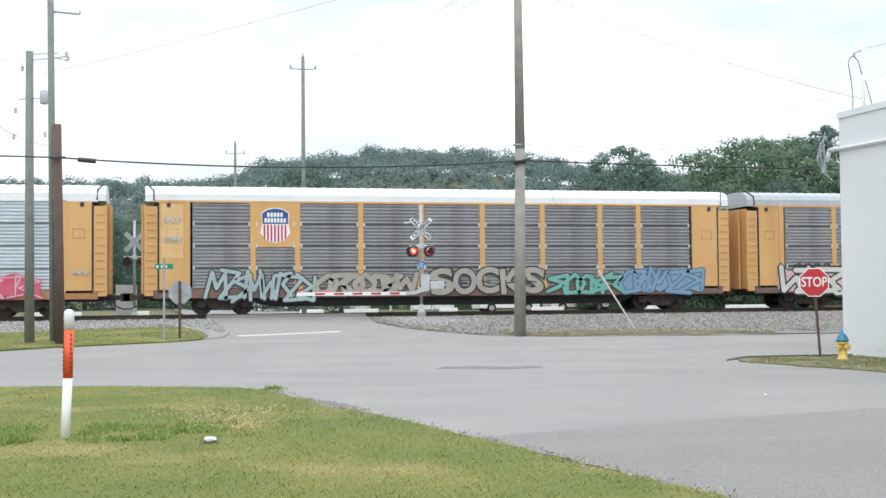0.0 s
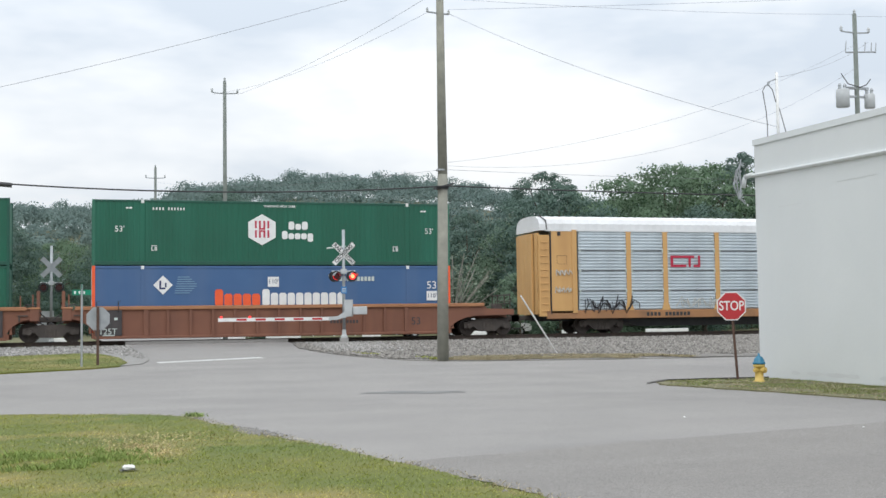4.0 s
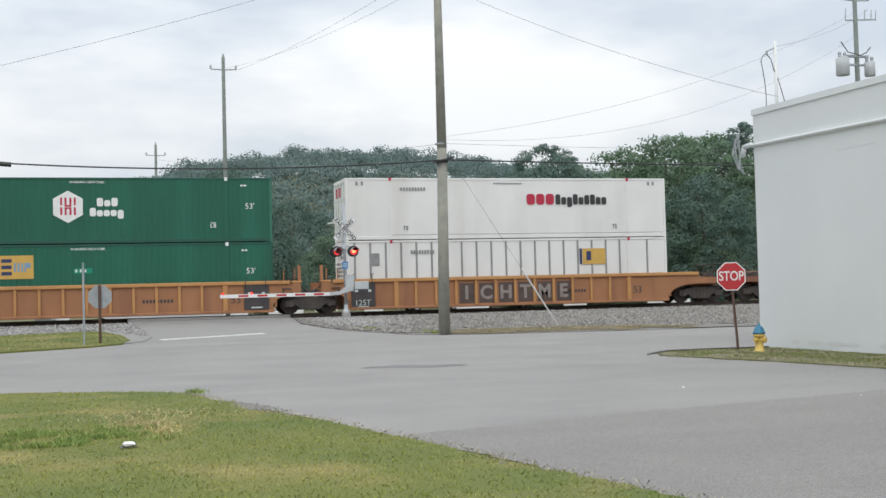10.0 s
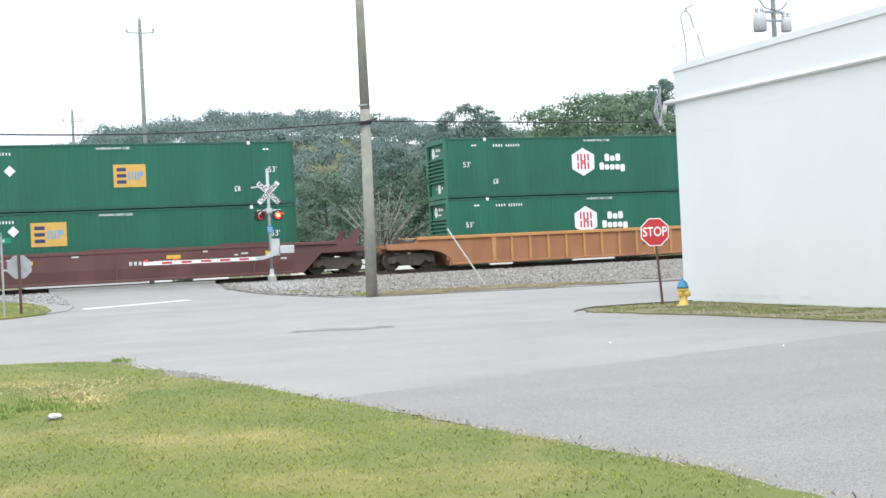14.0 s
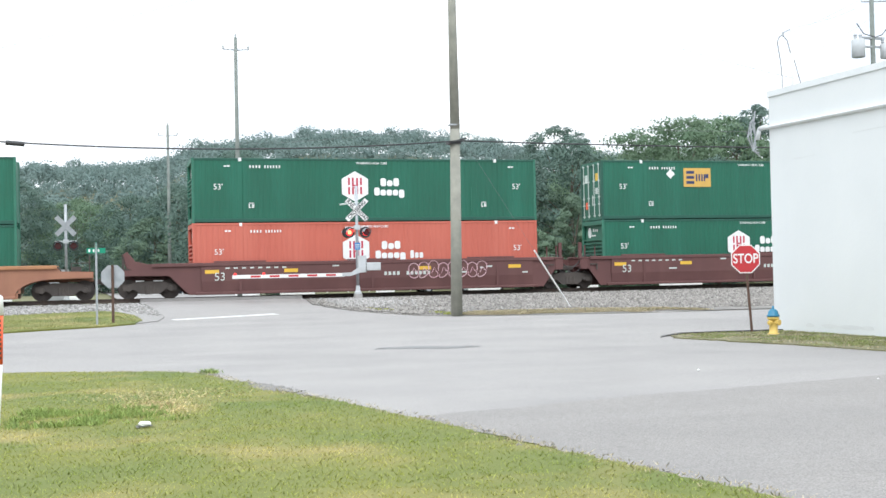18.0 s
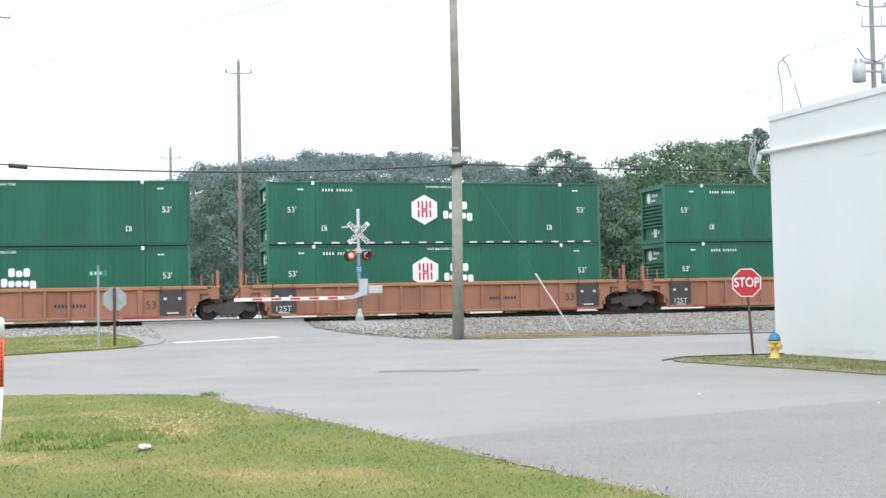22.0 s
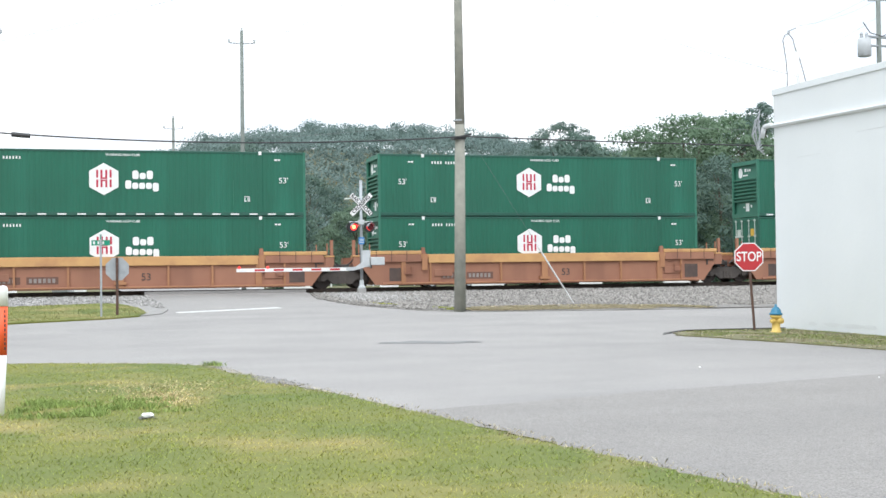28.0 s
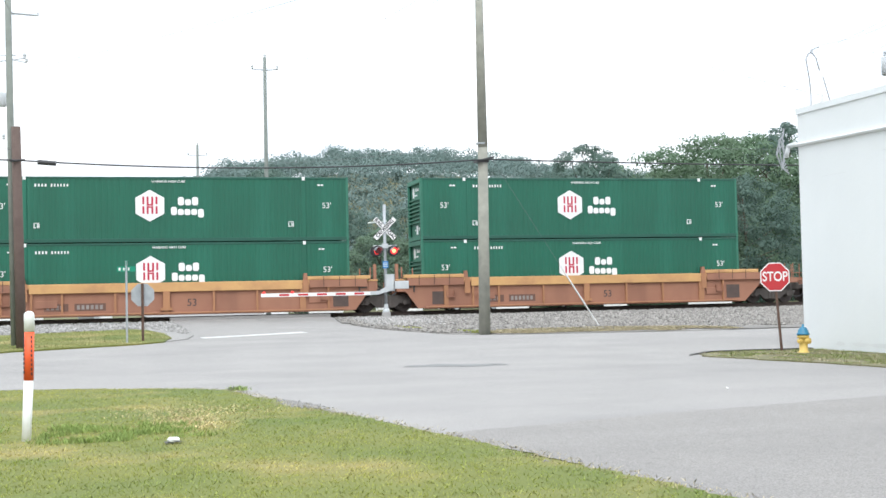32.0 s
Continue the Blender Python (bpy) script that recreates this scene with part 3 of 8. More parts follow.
road = sheet([(-60, -8), (-60, 46), (-20, 47), (1.9, 48), (1.85, 54.9), (8.9, 54.9), (8.75, 47), (160, 46), (160, 33), (60, 20), (40, -8)], 0.0, 1.5)
tagged(part("road", road, M_ASPHALT), "worn light grey asphalt junction rising to the level crossing", "road", kind="structure")
tagged(part("lawn", sheet(LAWN, 0.035, 0.5, relief=0.02), M_LAWN), "mown lawn with dry yellowed patches beside the road", "lawn", kind="structure")
tagged(part("grass_island", sheet(ISLAND, 0.05, 2.0), M_LAWN), "strip of short grass between the road and the railway", "grass", kind="structure")
tagged(part("verge", sheet(VERGE, 0.028, 1.0), M_VERGE), "grass verge with bare patches beside the white building", "grass", kind="structure")
tagged(part("gravel_shoulder", sheet(GRAVEL_R, 0.02, 1.0, relief=0.05, skirt=0.05), M_GRAVEL), "grey crushed-stone shoulder between the road and the railway", "gravel", kind="structure")
tagged(part("gravel_shoulder", sheet(GRAVEL_L, 0.03, 2.5, relief=0.04), M_GRAVELPALE), "pale gravel shoulder behind the grass strip", "gravel", kind="structure")
old = sheet(ragged([(2.9, 13.4), (4.36, 14.0), (6.77, 14.75), (8.9, 15.25), (11.8, 16.0), (14.6, 16.9)], 0.035, 10, 6) + [(16.0, 8), (16.5, -7), (3.6, -7), (3.6, 9.0)], 0.004, 1.5, skirt=0.02)
tagged(part("asphalt_lane", old, M_ASPHALTOLD), "coarser darker strip of old asphalt beside the lawn", "road", kind="structure")
# kerb round the far side of the verge
kb = Build()
kpts = [(13.35, 27.75), (13.8, 28.35), (14.6, 29.0), (15.9, 29.42), (16.9, 29.5), (17.85, 29.55), (17.85, 29.66), (16.9, 29.61), (15.9, 29.53), (14.5, 29.1), (13.68, 28.42)]
n_k = len(kpts)
kb.add([(x, y, ground_z(x, y) + (e if e < 0 else e * min(max((x - 13.3) / 1.1, 0.05), 1))) for e in (-0.1, 0.06) for x, y in kpts], [tuple(range(n_k, 2 * n_k))] + [(i, (i + 1) % n_k, n_k + (i + 1) % n_k, n_k + i) for i in range(n_k)])
tagged(part("kerb", kb, M_CURB), "low dark asphalt kerb round the grass verge", "kerb", kind="structure")
# stop line, tar patch, hairline cracks
sl = Build()
sl.add([(x, y, ground_z(x, y) + 0.006) for x, y in ((2.6, 42.85), (6.35, 44.3), (6.2, 44.85), (2.45, 43.35))], [(0, 1, 2, 3)])
tagged(part("stop_line", sl, M_ROADPAINT), "worn white stop line painted before the level crossing", "road marking", kind="structure")
tp = Build()
r9 = np.random.default_rng(9)
ring9 = [(7.2 + 1.25 * math.cos(a) * (1 + r9.normal(0, 0.2)), 27.0 + 0.45 * math.sin(a) * (1 + r9.normal(0, 0.4)) - 0.25 * math.cos(a)) for a in np.linspace(0, 6.0, 22)]
tp.add([(x, y, ground_z(x, y) + 0.005) for x, y in ring9], [tuple(range(len(ring9)))])
tagged(part("tar_patch", tp, M_TAR), "dark tar patch on the grey asphalt", "road patch", kind="structure")
ck = Build()
for k, (x0, y0, x1, y1) in enumerate([(-6, 30.5, 12, 33.5), (3.5, 22.5, 13, 23.4)]):
    pts = [(x0 + (x1 - x0) * t, y0 + (y1 - y0) * t + 0.18 * noise.noise((t * 9, k * 5.0, 0))) for t in np.linspace(0, 1, 40)]
    for (a, b), (c, d) in zip(pts, pts[1:]):
        ck.add([(a, b - 0.008, ground_z(a, b) + 0.004), (c, d - 0.008, ground_z(c, d) + 0.004), (c, d + 0.008, ground_z(c, d) + 0.004), (a, b + 0.008, ground_z(a, b) + 0.004)], [(0, 1, 2, 3)])
tagged(part("road_cracks", ck, M_TAR), "fine dark cracks running across the asphalt", "road crack", kind="structure")

# ---- railway track
tb = Build()
prof = [(52.3, 0.5), (53.2, 0.66), (54.3, 0.70), (58.6, 0.70), (60.3, 0.40)]
xs = [-260, -60] + list(np.arange(-40, 60, 4.0)) + [80, 300]
for x in xs:
    for y, z in prof:
        tb.v.append((float(x), y, z + 0.02 * noise.noise((x * 0.4, y * 2, 1))))
for i in range(len(xs) - 1):
    for k in range(4):
        tb.f.append((i * 5 + k, (i + 1) * 5 + k, (i + 1) * 5 + k + 1, i * 5 + k + 1))
tagged(part("ballast_bed", tb, M_GRAVEL), "grey stone ballast bed under the single track", "ballast", kind="structure")
for side in (-1, 1):
    rb = Build()
    yc = TRACK_Y + side * 0.75
    rb.prism([(yc - 0.07, RAIL_Z - 0.16), (yc + 0.07, RAIL_Z - 0.16), (yc + 0.07, RAIL_Z - 0.14), (yc + 0.012, RAIL_Z - 0.11), (yc + 0.012, RAIL_Z - 0.045), (yc + 0.036, RAIL_Z - 0.035),
              (yc + 0.036, RAIL_Z), (yc - 0.036, RAIL_Z), (yc - 0.036, RAIL_Z - 0.035), (yc - 0.012, RAIL_Z - 0.045), (yc - 0.012, RAIL_Z - 0.11), (yc - 0.07, RAIL_Z - 0.14)], -260, 300, "x")
    tagged(part("rail", rb, M_RAIL), "rusty brown steel rail with a worn head", "rail", "rails of the track", "structure")
tie_me = Build().box(-0.115, 0.115, -1.3, 1.3, -0.09, 0.09, 0.012).mesh("tie")
track = thing("track_ties", (0, TRACK_Y, RAIL_Z - 0.255), 0, "dark creosoted wooden ties under the rails", "railway ties", kind="structure")
for i in range(150):
    x = -22 + i * 0.52
    if not 1.6 < x < 9.2:
        part("tie", tie_me, M_TIE, track, at=(x, 0, 0))
cb = Build()
cb.box(1.85, 8.9, 54.85, 55.68, 0.6, 0.905).box(1.85, 8.9, 55.78, 57.16, 0.6, 0.905).box(1.85, 8.9, 57.26, 58.6, 0.6, 0.9)
tagged(part("crossing_deck", cb, M_ASPHALT), "asphalt deck of the level crossing flush with the rails", "level crossing", kind="structure")
fr = Build()
fr.add([(1.85, 58.6, 0.89), (8.9, 58.6, 0.89), (9.5, 64, 0.72), (9.8, 130, 0.62), (1.0, 130, 0.62), (1.3, 64, 0.72)], [(0, 1, 2, 5), (5, 2, 3, 4)])
tagged(part("road_beyond", fr, M_ASPHALT), "grey asphalt street going on beyond the railway", "road", kind="structure")


# ---- stones, grass and weeds
def scatter(poly, n, keep=None, seed=1):
    r = np.random.default_rng(seed)
    a = np.array(poly)
    lo, hi = a.min(0), a.max(0)
    p = r.uniform(lo, hi, (n, 2))
    p = p[inside(list(poly), p)]
    return p if keep is None else p[keep(p)]


def stones(points, size, seed):
    """Small angular stones, each an uneven octahedron."""
    r = np.random.default_rng(seed)
    n = len(points)
    base = np.array([(1, 0, 0), (0, 1, 0), (-1, 0, 0), (0, -1, 0), (0, 0, 0.8), (0, 0, -0.8)], float)
    v = base[None] * r.uniform(0.6, 1.3, (n, 6, 1)) * (size * r.uniform(0.6, 1.5, (n, 1, 1))) + r.normal(0, size * 0.12, (n, 6, 3))
    a = r.uniform(0, 6.28, n)
    c, s = np.cos(a)[:, None], np.sin(a)[:, None]
    v = np.stack([v[..., 0] * c - v[..., 1] * s, v[..., 0] * s + v[..., 1] * c, v[..., 2]], -1) + points[:, None, :]
    f = np.array([(0, 1, 4), (1, 2, 4), (2, 3, 4), (3, 0, 4), (1, 0, 5), (2, 1, 5), (3, 2, 5), (0, 3, 5)])
    faces = (np.arange(n)[:, None, None] * 6 + f[None]).reshape(-1, 3)
    me = bpy.data.meshes.new("stones")
    me.from_pydata(v.reshape(-1, 3).tolist(), [], faces.tolist())
    return me


def blades(points, height, width, per, seed, spread=0.03, lean=0.5):
    """Tufts of narrow bent blades, two triangles each."""
    r = np.random.default_rng(seed)
    p = np.repeat(points, per, 0)
    n = len(p)
    p = p + np.c_[r.normal(0, spread, (n, 2)), np.zeros(n)]
    a = r.uniform(0, 6.283, n)
    h = height * r.uniform(0.5, 1.3, n)
    side = np.c_[np.cos(a), np.sin(a), np.zeros(n)] * (width * r.uniform(0.6, 1.3, n))[:, None]
    ln = np.c_[r.normal(0, lean, (n, 2)) * h[:, None], h]
    v = np.stack([p - side, p + side, p + ln * 0.55 + side * 0.7, p + ln * 0.55 - side * 0.7, p + ln * np.array([1.3, 1.3, 1.0])], 1)
    k = np.arange(n)[:, None] * 5
    f = [tuple(q) for q in (k + np.array([0, 1, 2, 3])).tolist()] + [tuple(q) for q in (k + np.array([3, 2, 4])).tolist()]
    me = bpy.data.meshes.new("blades")
    me.from_pydata(v.reshape(-1, 3).tolist(), [], f)
    me.polygons.foreach_set("use_smooth", np.ones(len(me.polygons), bool))
    up = np.repeat(np.c_[r.normal(0, 0.22, (n, 2)), np.ones(n)], 5, 0)
    me.normals_split_custom_set_from_vertices(up / np.linalg.norm(up, axis=1, keepdims=True))
    return me


def on_ground(p, lift):
    return np.c_[p, [ground_z(x, y) + lift for x, y in p]]


def on_lawn(p):
    return np.c_[p, [ground_z(x, y) + 0.03 + 0.02 * noise.noise((x * 0.7, y * 0.7, 3)) for x, y in p]]


def stuff(name, me, material, label, category):
    return tagged(part(name, me, material), label, category, kind="stuff")


bed = [(-30, 52.5), (-30, 55.4), (60, 55.4), (60, 52.5)]
pb = scatter(bed, 9000, lambda p: ~((p[:, 0] > 1.7) & (p[:, 0] < 8.9)), 3)
pb = np.c_[pb, [lerp(y, [52.3, 53.2, 54.3, 58.6], [0.52, 0.67, 0.715, 0.715]) for y in pb[:, 1]]]
stuff("ballast_stones", stones(pb, 0.045, 4), M_STONE, "loose grey ballast stones along the track", "ballast")
pg = scatter([(8.8, 52.6), (8.5, 49.2), (9.2, 45.2), (10.7, 42.2), (12, 41.4), (20, 41.0), (45, 41.0), (45, 52.6)], 26000, None, 5)
stuff("gravel_stones", stones(on_ground(pg, 0.04), 0.048, 6), M_STONE, "loose crushed stones on the grey shoulder", "gravel")
pl = scatter([(-14, 46.2), (-1.83, 47.8), (0.8, 48.4), (1.6, 46), (2.2, 44.6), (2.2, 47.7), (1.9, 52.6), (-14, 52.6)], 5200, None, 8)
pw = np.random.default_rng(45).normal(0, 1, (1500, 2)) * np.array([0.9, 1.6]) + np.array([10.6, 49.6])
stuff("gravel_stones", stones(on_ground(pw[(pw[:, 0] > 9.2) & (pw[:, 1] < 52.3)], 0.055), 0.05, 46), M_STONEPALE, "pale loose stones round the signal's foot", "gravel")
stuff("gravel_stones", stones(on_ground(pl, 0.045), 0.045, 9), M_STONEPALE, "loose pale gravel beside the crossing", "gravel")


def near_edge(p, line, d):
    a = np.array(line, float)
    best = np.full(len(p), 1e9)
    for q0, q1 in zip(a, a[1:]):
        t = np.clip(((p - q0) @ (q1 - q0)) / ((q1 - q0) @ (q1 - q0)), 0, 1)
        best = np.minimum(best, np.linalg.norm(p - (q0 + t[:, None] * (q1 - q0)), axis=1))
    return best < d


chips = scatter([(1.5, 21.6), (2.8, 21), (3.9, 13), (5.2, 8), (5.2, 4), (4.3, 4), (3.5, 12), (2.2, 18)], 2600, lambda p: near_edge(p, LAWN_EDGE, 0.16) & (np.array([noise.noise((x * 0.8, y * 0.8, 0)) for x, y in p]) > -0.05), 11)
stuff("edge_chips", stones(on_ground(chips, 0.025), 0.016, 12), M_STONE, "pale stone chips along the broken lawn edge", "gravel")

spill = np.random.default_rng(43).normal(0, 1, (700, 2)) * np.array([0.1, 0.42])
spill = np.c_[2.35 + spill[:, 0] - 0.26 * spill[:, 1], 18.3 + spill[:, 1]]
stuff("edge_chips", stones(on_ground(spill, 0.03), 0.02, 44), M_GRAVELPALE, "pale stones spilled on the lawn edge", "gravel")
near = scatter(LAWN, 330000, lambda p: (p[:, 1] > 4.2) & (p[:, 1] < 25) & (np.abs(p[:, 0] - 0.18 * p[:, 1] + 0.4) < 0.36 * p[:, 1] + 1.2) & (np.random.default_rng(2).random(len(p)) < np.clip(13 / p[:, 1], 0.3, 1.0)), 21)
stuff("lawn_grass", blades(on_lawn(near), 0.026, 0.0042, 3, 22, 0.035, 0.7), M_BLADE, "short mown grass blades with dry tips", "grass")
dark = scatter([(-2.6, 14.1), (1.1, 14.3), (0.9, 15.6), (-0.4, 16.2), (-2.9, 15.9)], 2600, lambda p: np.array([noise.noise((x * 1.3, y * 1.8, 5)) for x, y in p]) > -0.02, 23)
stuff("long_grass", blades(on_lawn(dark), 0.07, 0.006, 5, 24, 0.04, 0.5), M_BLADE_DARK, "darker longer grass round the marker post", "grass")
tan = np.random.default_rng(40).normal(0, 1, (550, 2)) * np.array([0.22, 0.5]) + np.array([0.72, 16.0])
tan2 = np.random.default_rng(41).normal(0, 1, (380, 2)) * np.array([0.55, 0.5]) + np.array([0.9, 17.6])
stuff("dry_patch", blades(on_lawn(np.r_[tan, tan2]), 0.03, 0.006, 3, 42, 0.03, 1.2), M_STRAW, "tan dried-out grass patch in the lawn", "grass")
dark2 = scatter([(-6, 13.5), (-2.6, 14.0), (-2.8, 15.8), (-6, 16.2)], 1600, lambda p: np.array([noise.noise((x * 1.1, y * 1.6, 9)) for x, y in p]) > -0.05, 25)
stuff("long_grass", blades(on_lawn(dark2), 0.07, 0.007, 5, 26, 0.04, 0.5), M_BLADE_DARK, "patch of darker longer grass in the lawn", "grass")
edge = scatter([(-6, 24.5), (1.4, 22.6), (2.6, 21), (4.2, 13), (5.1, 8), (5.3, 4), (4.2, 4), (3.3, 12), (1.8, 18), (1.0, 21.5), (-6, 23.8)], 26000, lambda p: near_edge(p, LAWN_EDGE, 0.17), 27)
stuff("edge_grass", blades(on_ground(edge, 0.03), 0.024, 0.005, 3, 28, 0.04, 0.9), M_BLADE_DRY, "dry straw-coloured grass along the lawn edge", "grass")
isl = scatter(ISLAND, 60000, lambda p: p[:, 0] > -12, 29)
stuff("island_grass", blades(on_ground(isl, 0.05), 0.035, 0.009, 3, 30, 0.06, 0.7), M_BLADE_PALE, "short grass on the strip before the railway", "grass")
vg = scatter(VERGE, 15000, lambda p: (p[:, 1] > 19) & (np.array([noise.noise((x * 0.9, y * 0.9, 6)) for x, y in p]) > -0.16 + np.clip((15.0 - p[:, 0]) * 0.22, 0, 1)), 31)
stuff("verge_grass", blades(on_ground(vg, 0.028), 0.03, 0.006, 3, 32, 0.05, 0.8), M_BLADE_VERGE, "patchy grass on the verge", "grass")
vd = scatter(VERGE, 1600, lambda p: p[:, 1] > 14, 33)
stuff("verge_weeds", blades(on_ground(vd, 0.028), 0.03, 0.009, 4, 34, 0.06, 1.0), M_BLADE_DRY, "dry trampled weeds on the verge", "grass")
dry = scatter([(11.9, 40.9), (13.2, 40.15), (18, 39.3), (21, 39.2), (20, 41.2), (17, 42.2), (13, 42.2)], 9000, lambda p: np.array([noise.noise((x * 0.5, y * 0.9, 8)) for x, y in p]) > -0.12, 35)
stuff("dry_weeds", blades(on_ground(dry, 0.04), 0.06, 0.010, 4, 36, 0.07, 0.8), M_BLADE_DRY, "tan dead grass along the gravel edge", "grass")
grn = scatter([(8.9, 47.0), (9.4, 44.6), (10.6, 42.2), (12.2, 40.8), (12.6, 41.5), (11.4, 43.0), (10.0, 45.4)], 5000, lambda p: np.array([noise.noise((x * 0.6, y * 0.6, 4)) for x, y in p]) > 0.05, 37)
stuff("green_weeds", blades(on_ground(grn, 0.04), 0.06, 0.009, 4, 38, 0.07, 0.7), M_BLADE, "green weeds along the gravel edge", "grass")


# ---- trees and woods
def leaf_cloud(centres, radii, heart, per, size, seed, fill=24):
    """Small leaf clumps, tilted quads close to the shells of many ellipsoids, and larger leaves inside that close them.
    heart: the point that each ellipsoid belongs to; the leaves turn outwards from it as well."""
    r = np.random.default_rng(seed)
    out = []
    for count, lo, hi, k in ((per, 0.80, 1.10, 1.0), (fill, 0.5, 0.88, 1.25)):
        size_of = np.asarray(radii, float)[:, 0]
        share = np.maximum(6, count * (size_of / size_of.mean()) ** 1.7).astype(int)
        c, rad, h = (np.repeat(np.asarray(a, float), share, 0) for a in (centres, radii, heart))
        n = len(c)
        d = r.normal(size=(n, 3))
        d[:, 2] = np.where(r.random(n) < 0.6, np.abs(d[:, 2]), d[:, 2])
        d /= np.linalg.norm(d, axis=1, keepdims=True)
        p = c + d * rad * r.uniform(lo, hi, (n, 1)) * (1 + 0.12 * np.sin(5 * d[:, :1] + c[:, :1]) * np.cos(4 * d[:, 1:2] + c[:, 1:2]))
        face = d + r.normal(0, 0.38, (n, 3))
        u = np.cross(face, r.normal(size=(n, 3)))
        w = np.cross(face, u)
        u /= np.linalg.norm(u, axis=1, keepdims=True)
        w /= np.linalg.norm(w, axis=1, keepdims=True)
        s = (size * k * r.uniform(0.55, 1.35, n))[:, None]
        v = np.stack([p - u * s, p - w * s * 0.62, p + u * s, p + w * s * 0.62], 1)
        me = bpy.data.meshes.new("leaves")
        me.vertices.add(n * 4)
        me.vertices.foreach_set("co", v.ravel())
        me.loops.add(n * 4)
        me.loops.foreach_set("vertex_index", np.arange(n * 4))
        me.polygons.add(n)
        me.polygons.foreach_set("loop_start", np.arange(n) * 4)
        me.update(calc_edges=True)
        me.polygons.foreach_set("use_smooth", np.ones(n, bool))
        away = p - h
        away /= np.linalg.norm(away, axis=1, keepdims=True) + 1e-6
        nn = 0.5 * d + 0.5 * away + r.normal(0, 0.05, (n, 3)) + np.array([0, 0, 0.5])
        nn /= np.linalg.norm(nn, axis=1, keepdims=True)
        me.normals_split_custom_set_from_vertices(np.repeat(nn, 4, 0))
        out.append(me)
    return out


def tree(at, height, spread, seed, leaf, label, lumps=120, per=220, size=0.1, bare=0.12, widest=0.42, knob=(0.16, 0.28), top=0.5):
    """A tapered trunk with limbs, and a crown of many knobs of leaves on an uneven rounded form.
    widest: how far up the crown is broadest; top: how much of that breadth is left near its top."""
    r = np.random.default_rng(seed)
    t = thing("tree", at, 0, label, "tree")
    b = Build()
    b.tube((0, 0, -0.3), (0.05 * height * r.normal(0, 0.3), 0, height * 0.45), 0.022 * height, 0.014 * height, 8)
    b.tube((0, 0, height * 0.42), (r.normal(0, 0.4), r.normal(0, 0.4), height * 0.82), 0.014 * height, 0.004 * height, 7)
    part("trunk", b, M_BARK, t)
    cs, rs, hs = [], [], []
    for i in range(lumps):
        q = ((i + r.uniform(0, 1)) / lumps) ** 0.85
        form = lerp(q, [0, widest * 0.5, widest, 0.8, 0.93, 1.0], [0.55, 0.9, 1.0, top + 0.22, top * 0.75, 0.06])
        a = i * 2.39996 + r.normal(0, 0.25)
        bulge = 1 + 0.30 * noise.noise((1.3 * math.cos(a) + seed, 1.3 * math.sin(a), q * 2.6))
        reach = spread * form * bulge * (r.uniform(0.8, 1.0) if r.random() < 0.66 else r.uniform(0.3, 0.75))
        k = spread * r.uniform(*knob) * lerp(q, [0, 0.5, 0.8, 1.0], [1.1, 1.0, 0.88, 0.62])
        z = height * (bare + (0.97 - bare) * q) - k * 0.6
        c = (reach * math.cos(a), reach * math.sin(a), z)
        cs.append(c)
        rs.append((k, k, k * r.uniform(0.62, 0.9)))
        hs.append((0, 0, height * (bare + (1 - bare) * 0.42)))
        if i % 8 == 0:
            part("limb", Build().tube((0, 0, z * 0.7), c, 0.006 * height, 0.0015 * height, 5, caps=False), M_BARK, t)
    outer, inner = leaf_cloud(cs, rs, hs, per, size, seed + 100, 100)
    crown = part("crown", outer, leaf, t)
    part("inner_foliage", inner, leaf, crown)
    return t


def bearing(az, dist):
    return (dist * math.sin(radians(az)), dist * math.cos(radians(az)), 0.55)


oak = tree(bearing(21.3, 135), 18.0, 5.4, 41, M_LEAF2, "tall dark green broadleaf tree with an open airy crown", 110, 130, 0.10, 0.15, 0.5, (0.13, 0.25), 0.66)
big = tree(bearing(27.0, 112), 15.3, 8.4, 42, M_LEAF, "wide spreading green broadleaf tree behind the railway", 150, 160, 0.135, 0.05, 0.4, (0.17, 0.28), 0.74)
gap = tree(bearing(6.5, 92), 11.2, 5.2, 43, M_LEAF2, "round bushy dark green tree behind the railway", 104, 140, 0.09, 0.03)
edge_tree = tree(bearing(14.4, 105), 8.8, 4.6, 44, M_LEAF3, "light green bushy tree at the wood's edge", 96, 140, 0.085, 0.0)
tree(bearing(30.4, 118), 17.0, 4.2, 45, M_LEAF2, "tall narrow dark green tree behind the building", 104, 160, 0.105, 0.08, 0.45, (0.17, 0.30), 0.6)
tree(bearing(21.9, 90), 7.2, 2.1, 46, M_LEAF3, "light green conical bush behind the railway", 54, 110, 0.075, 0.0, 0.25, (0.18, 0.32), 0.28)
tree(bearing(20.0, 88), 4.6, 2.6, 47, M_LEAF3, "low rounded light green bush behind the railway", 50, 110, 0.08, 0.0, 0.35)
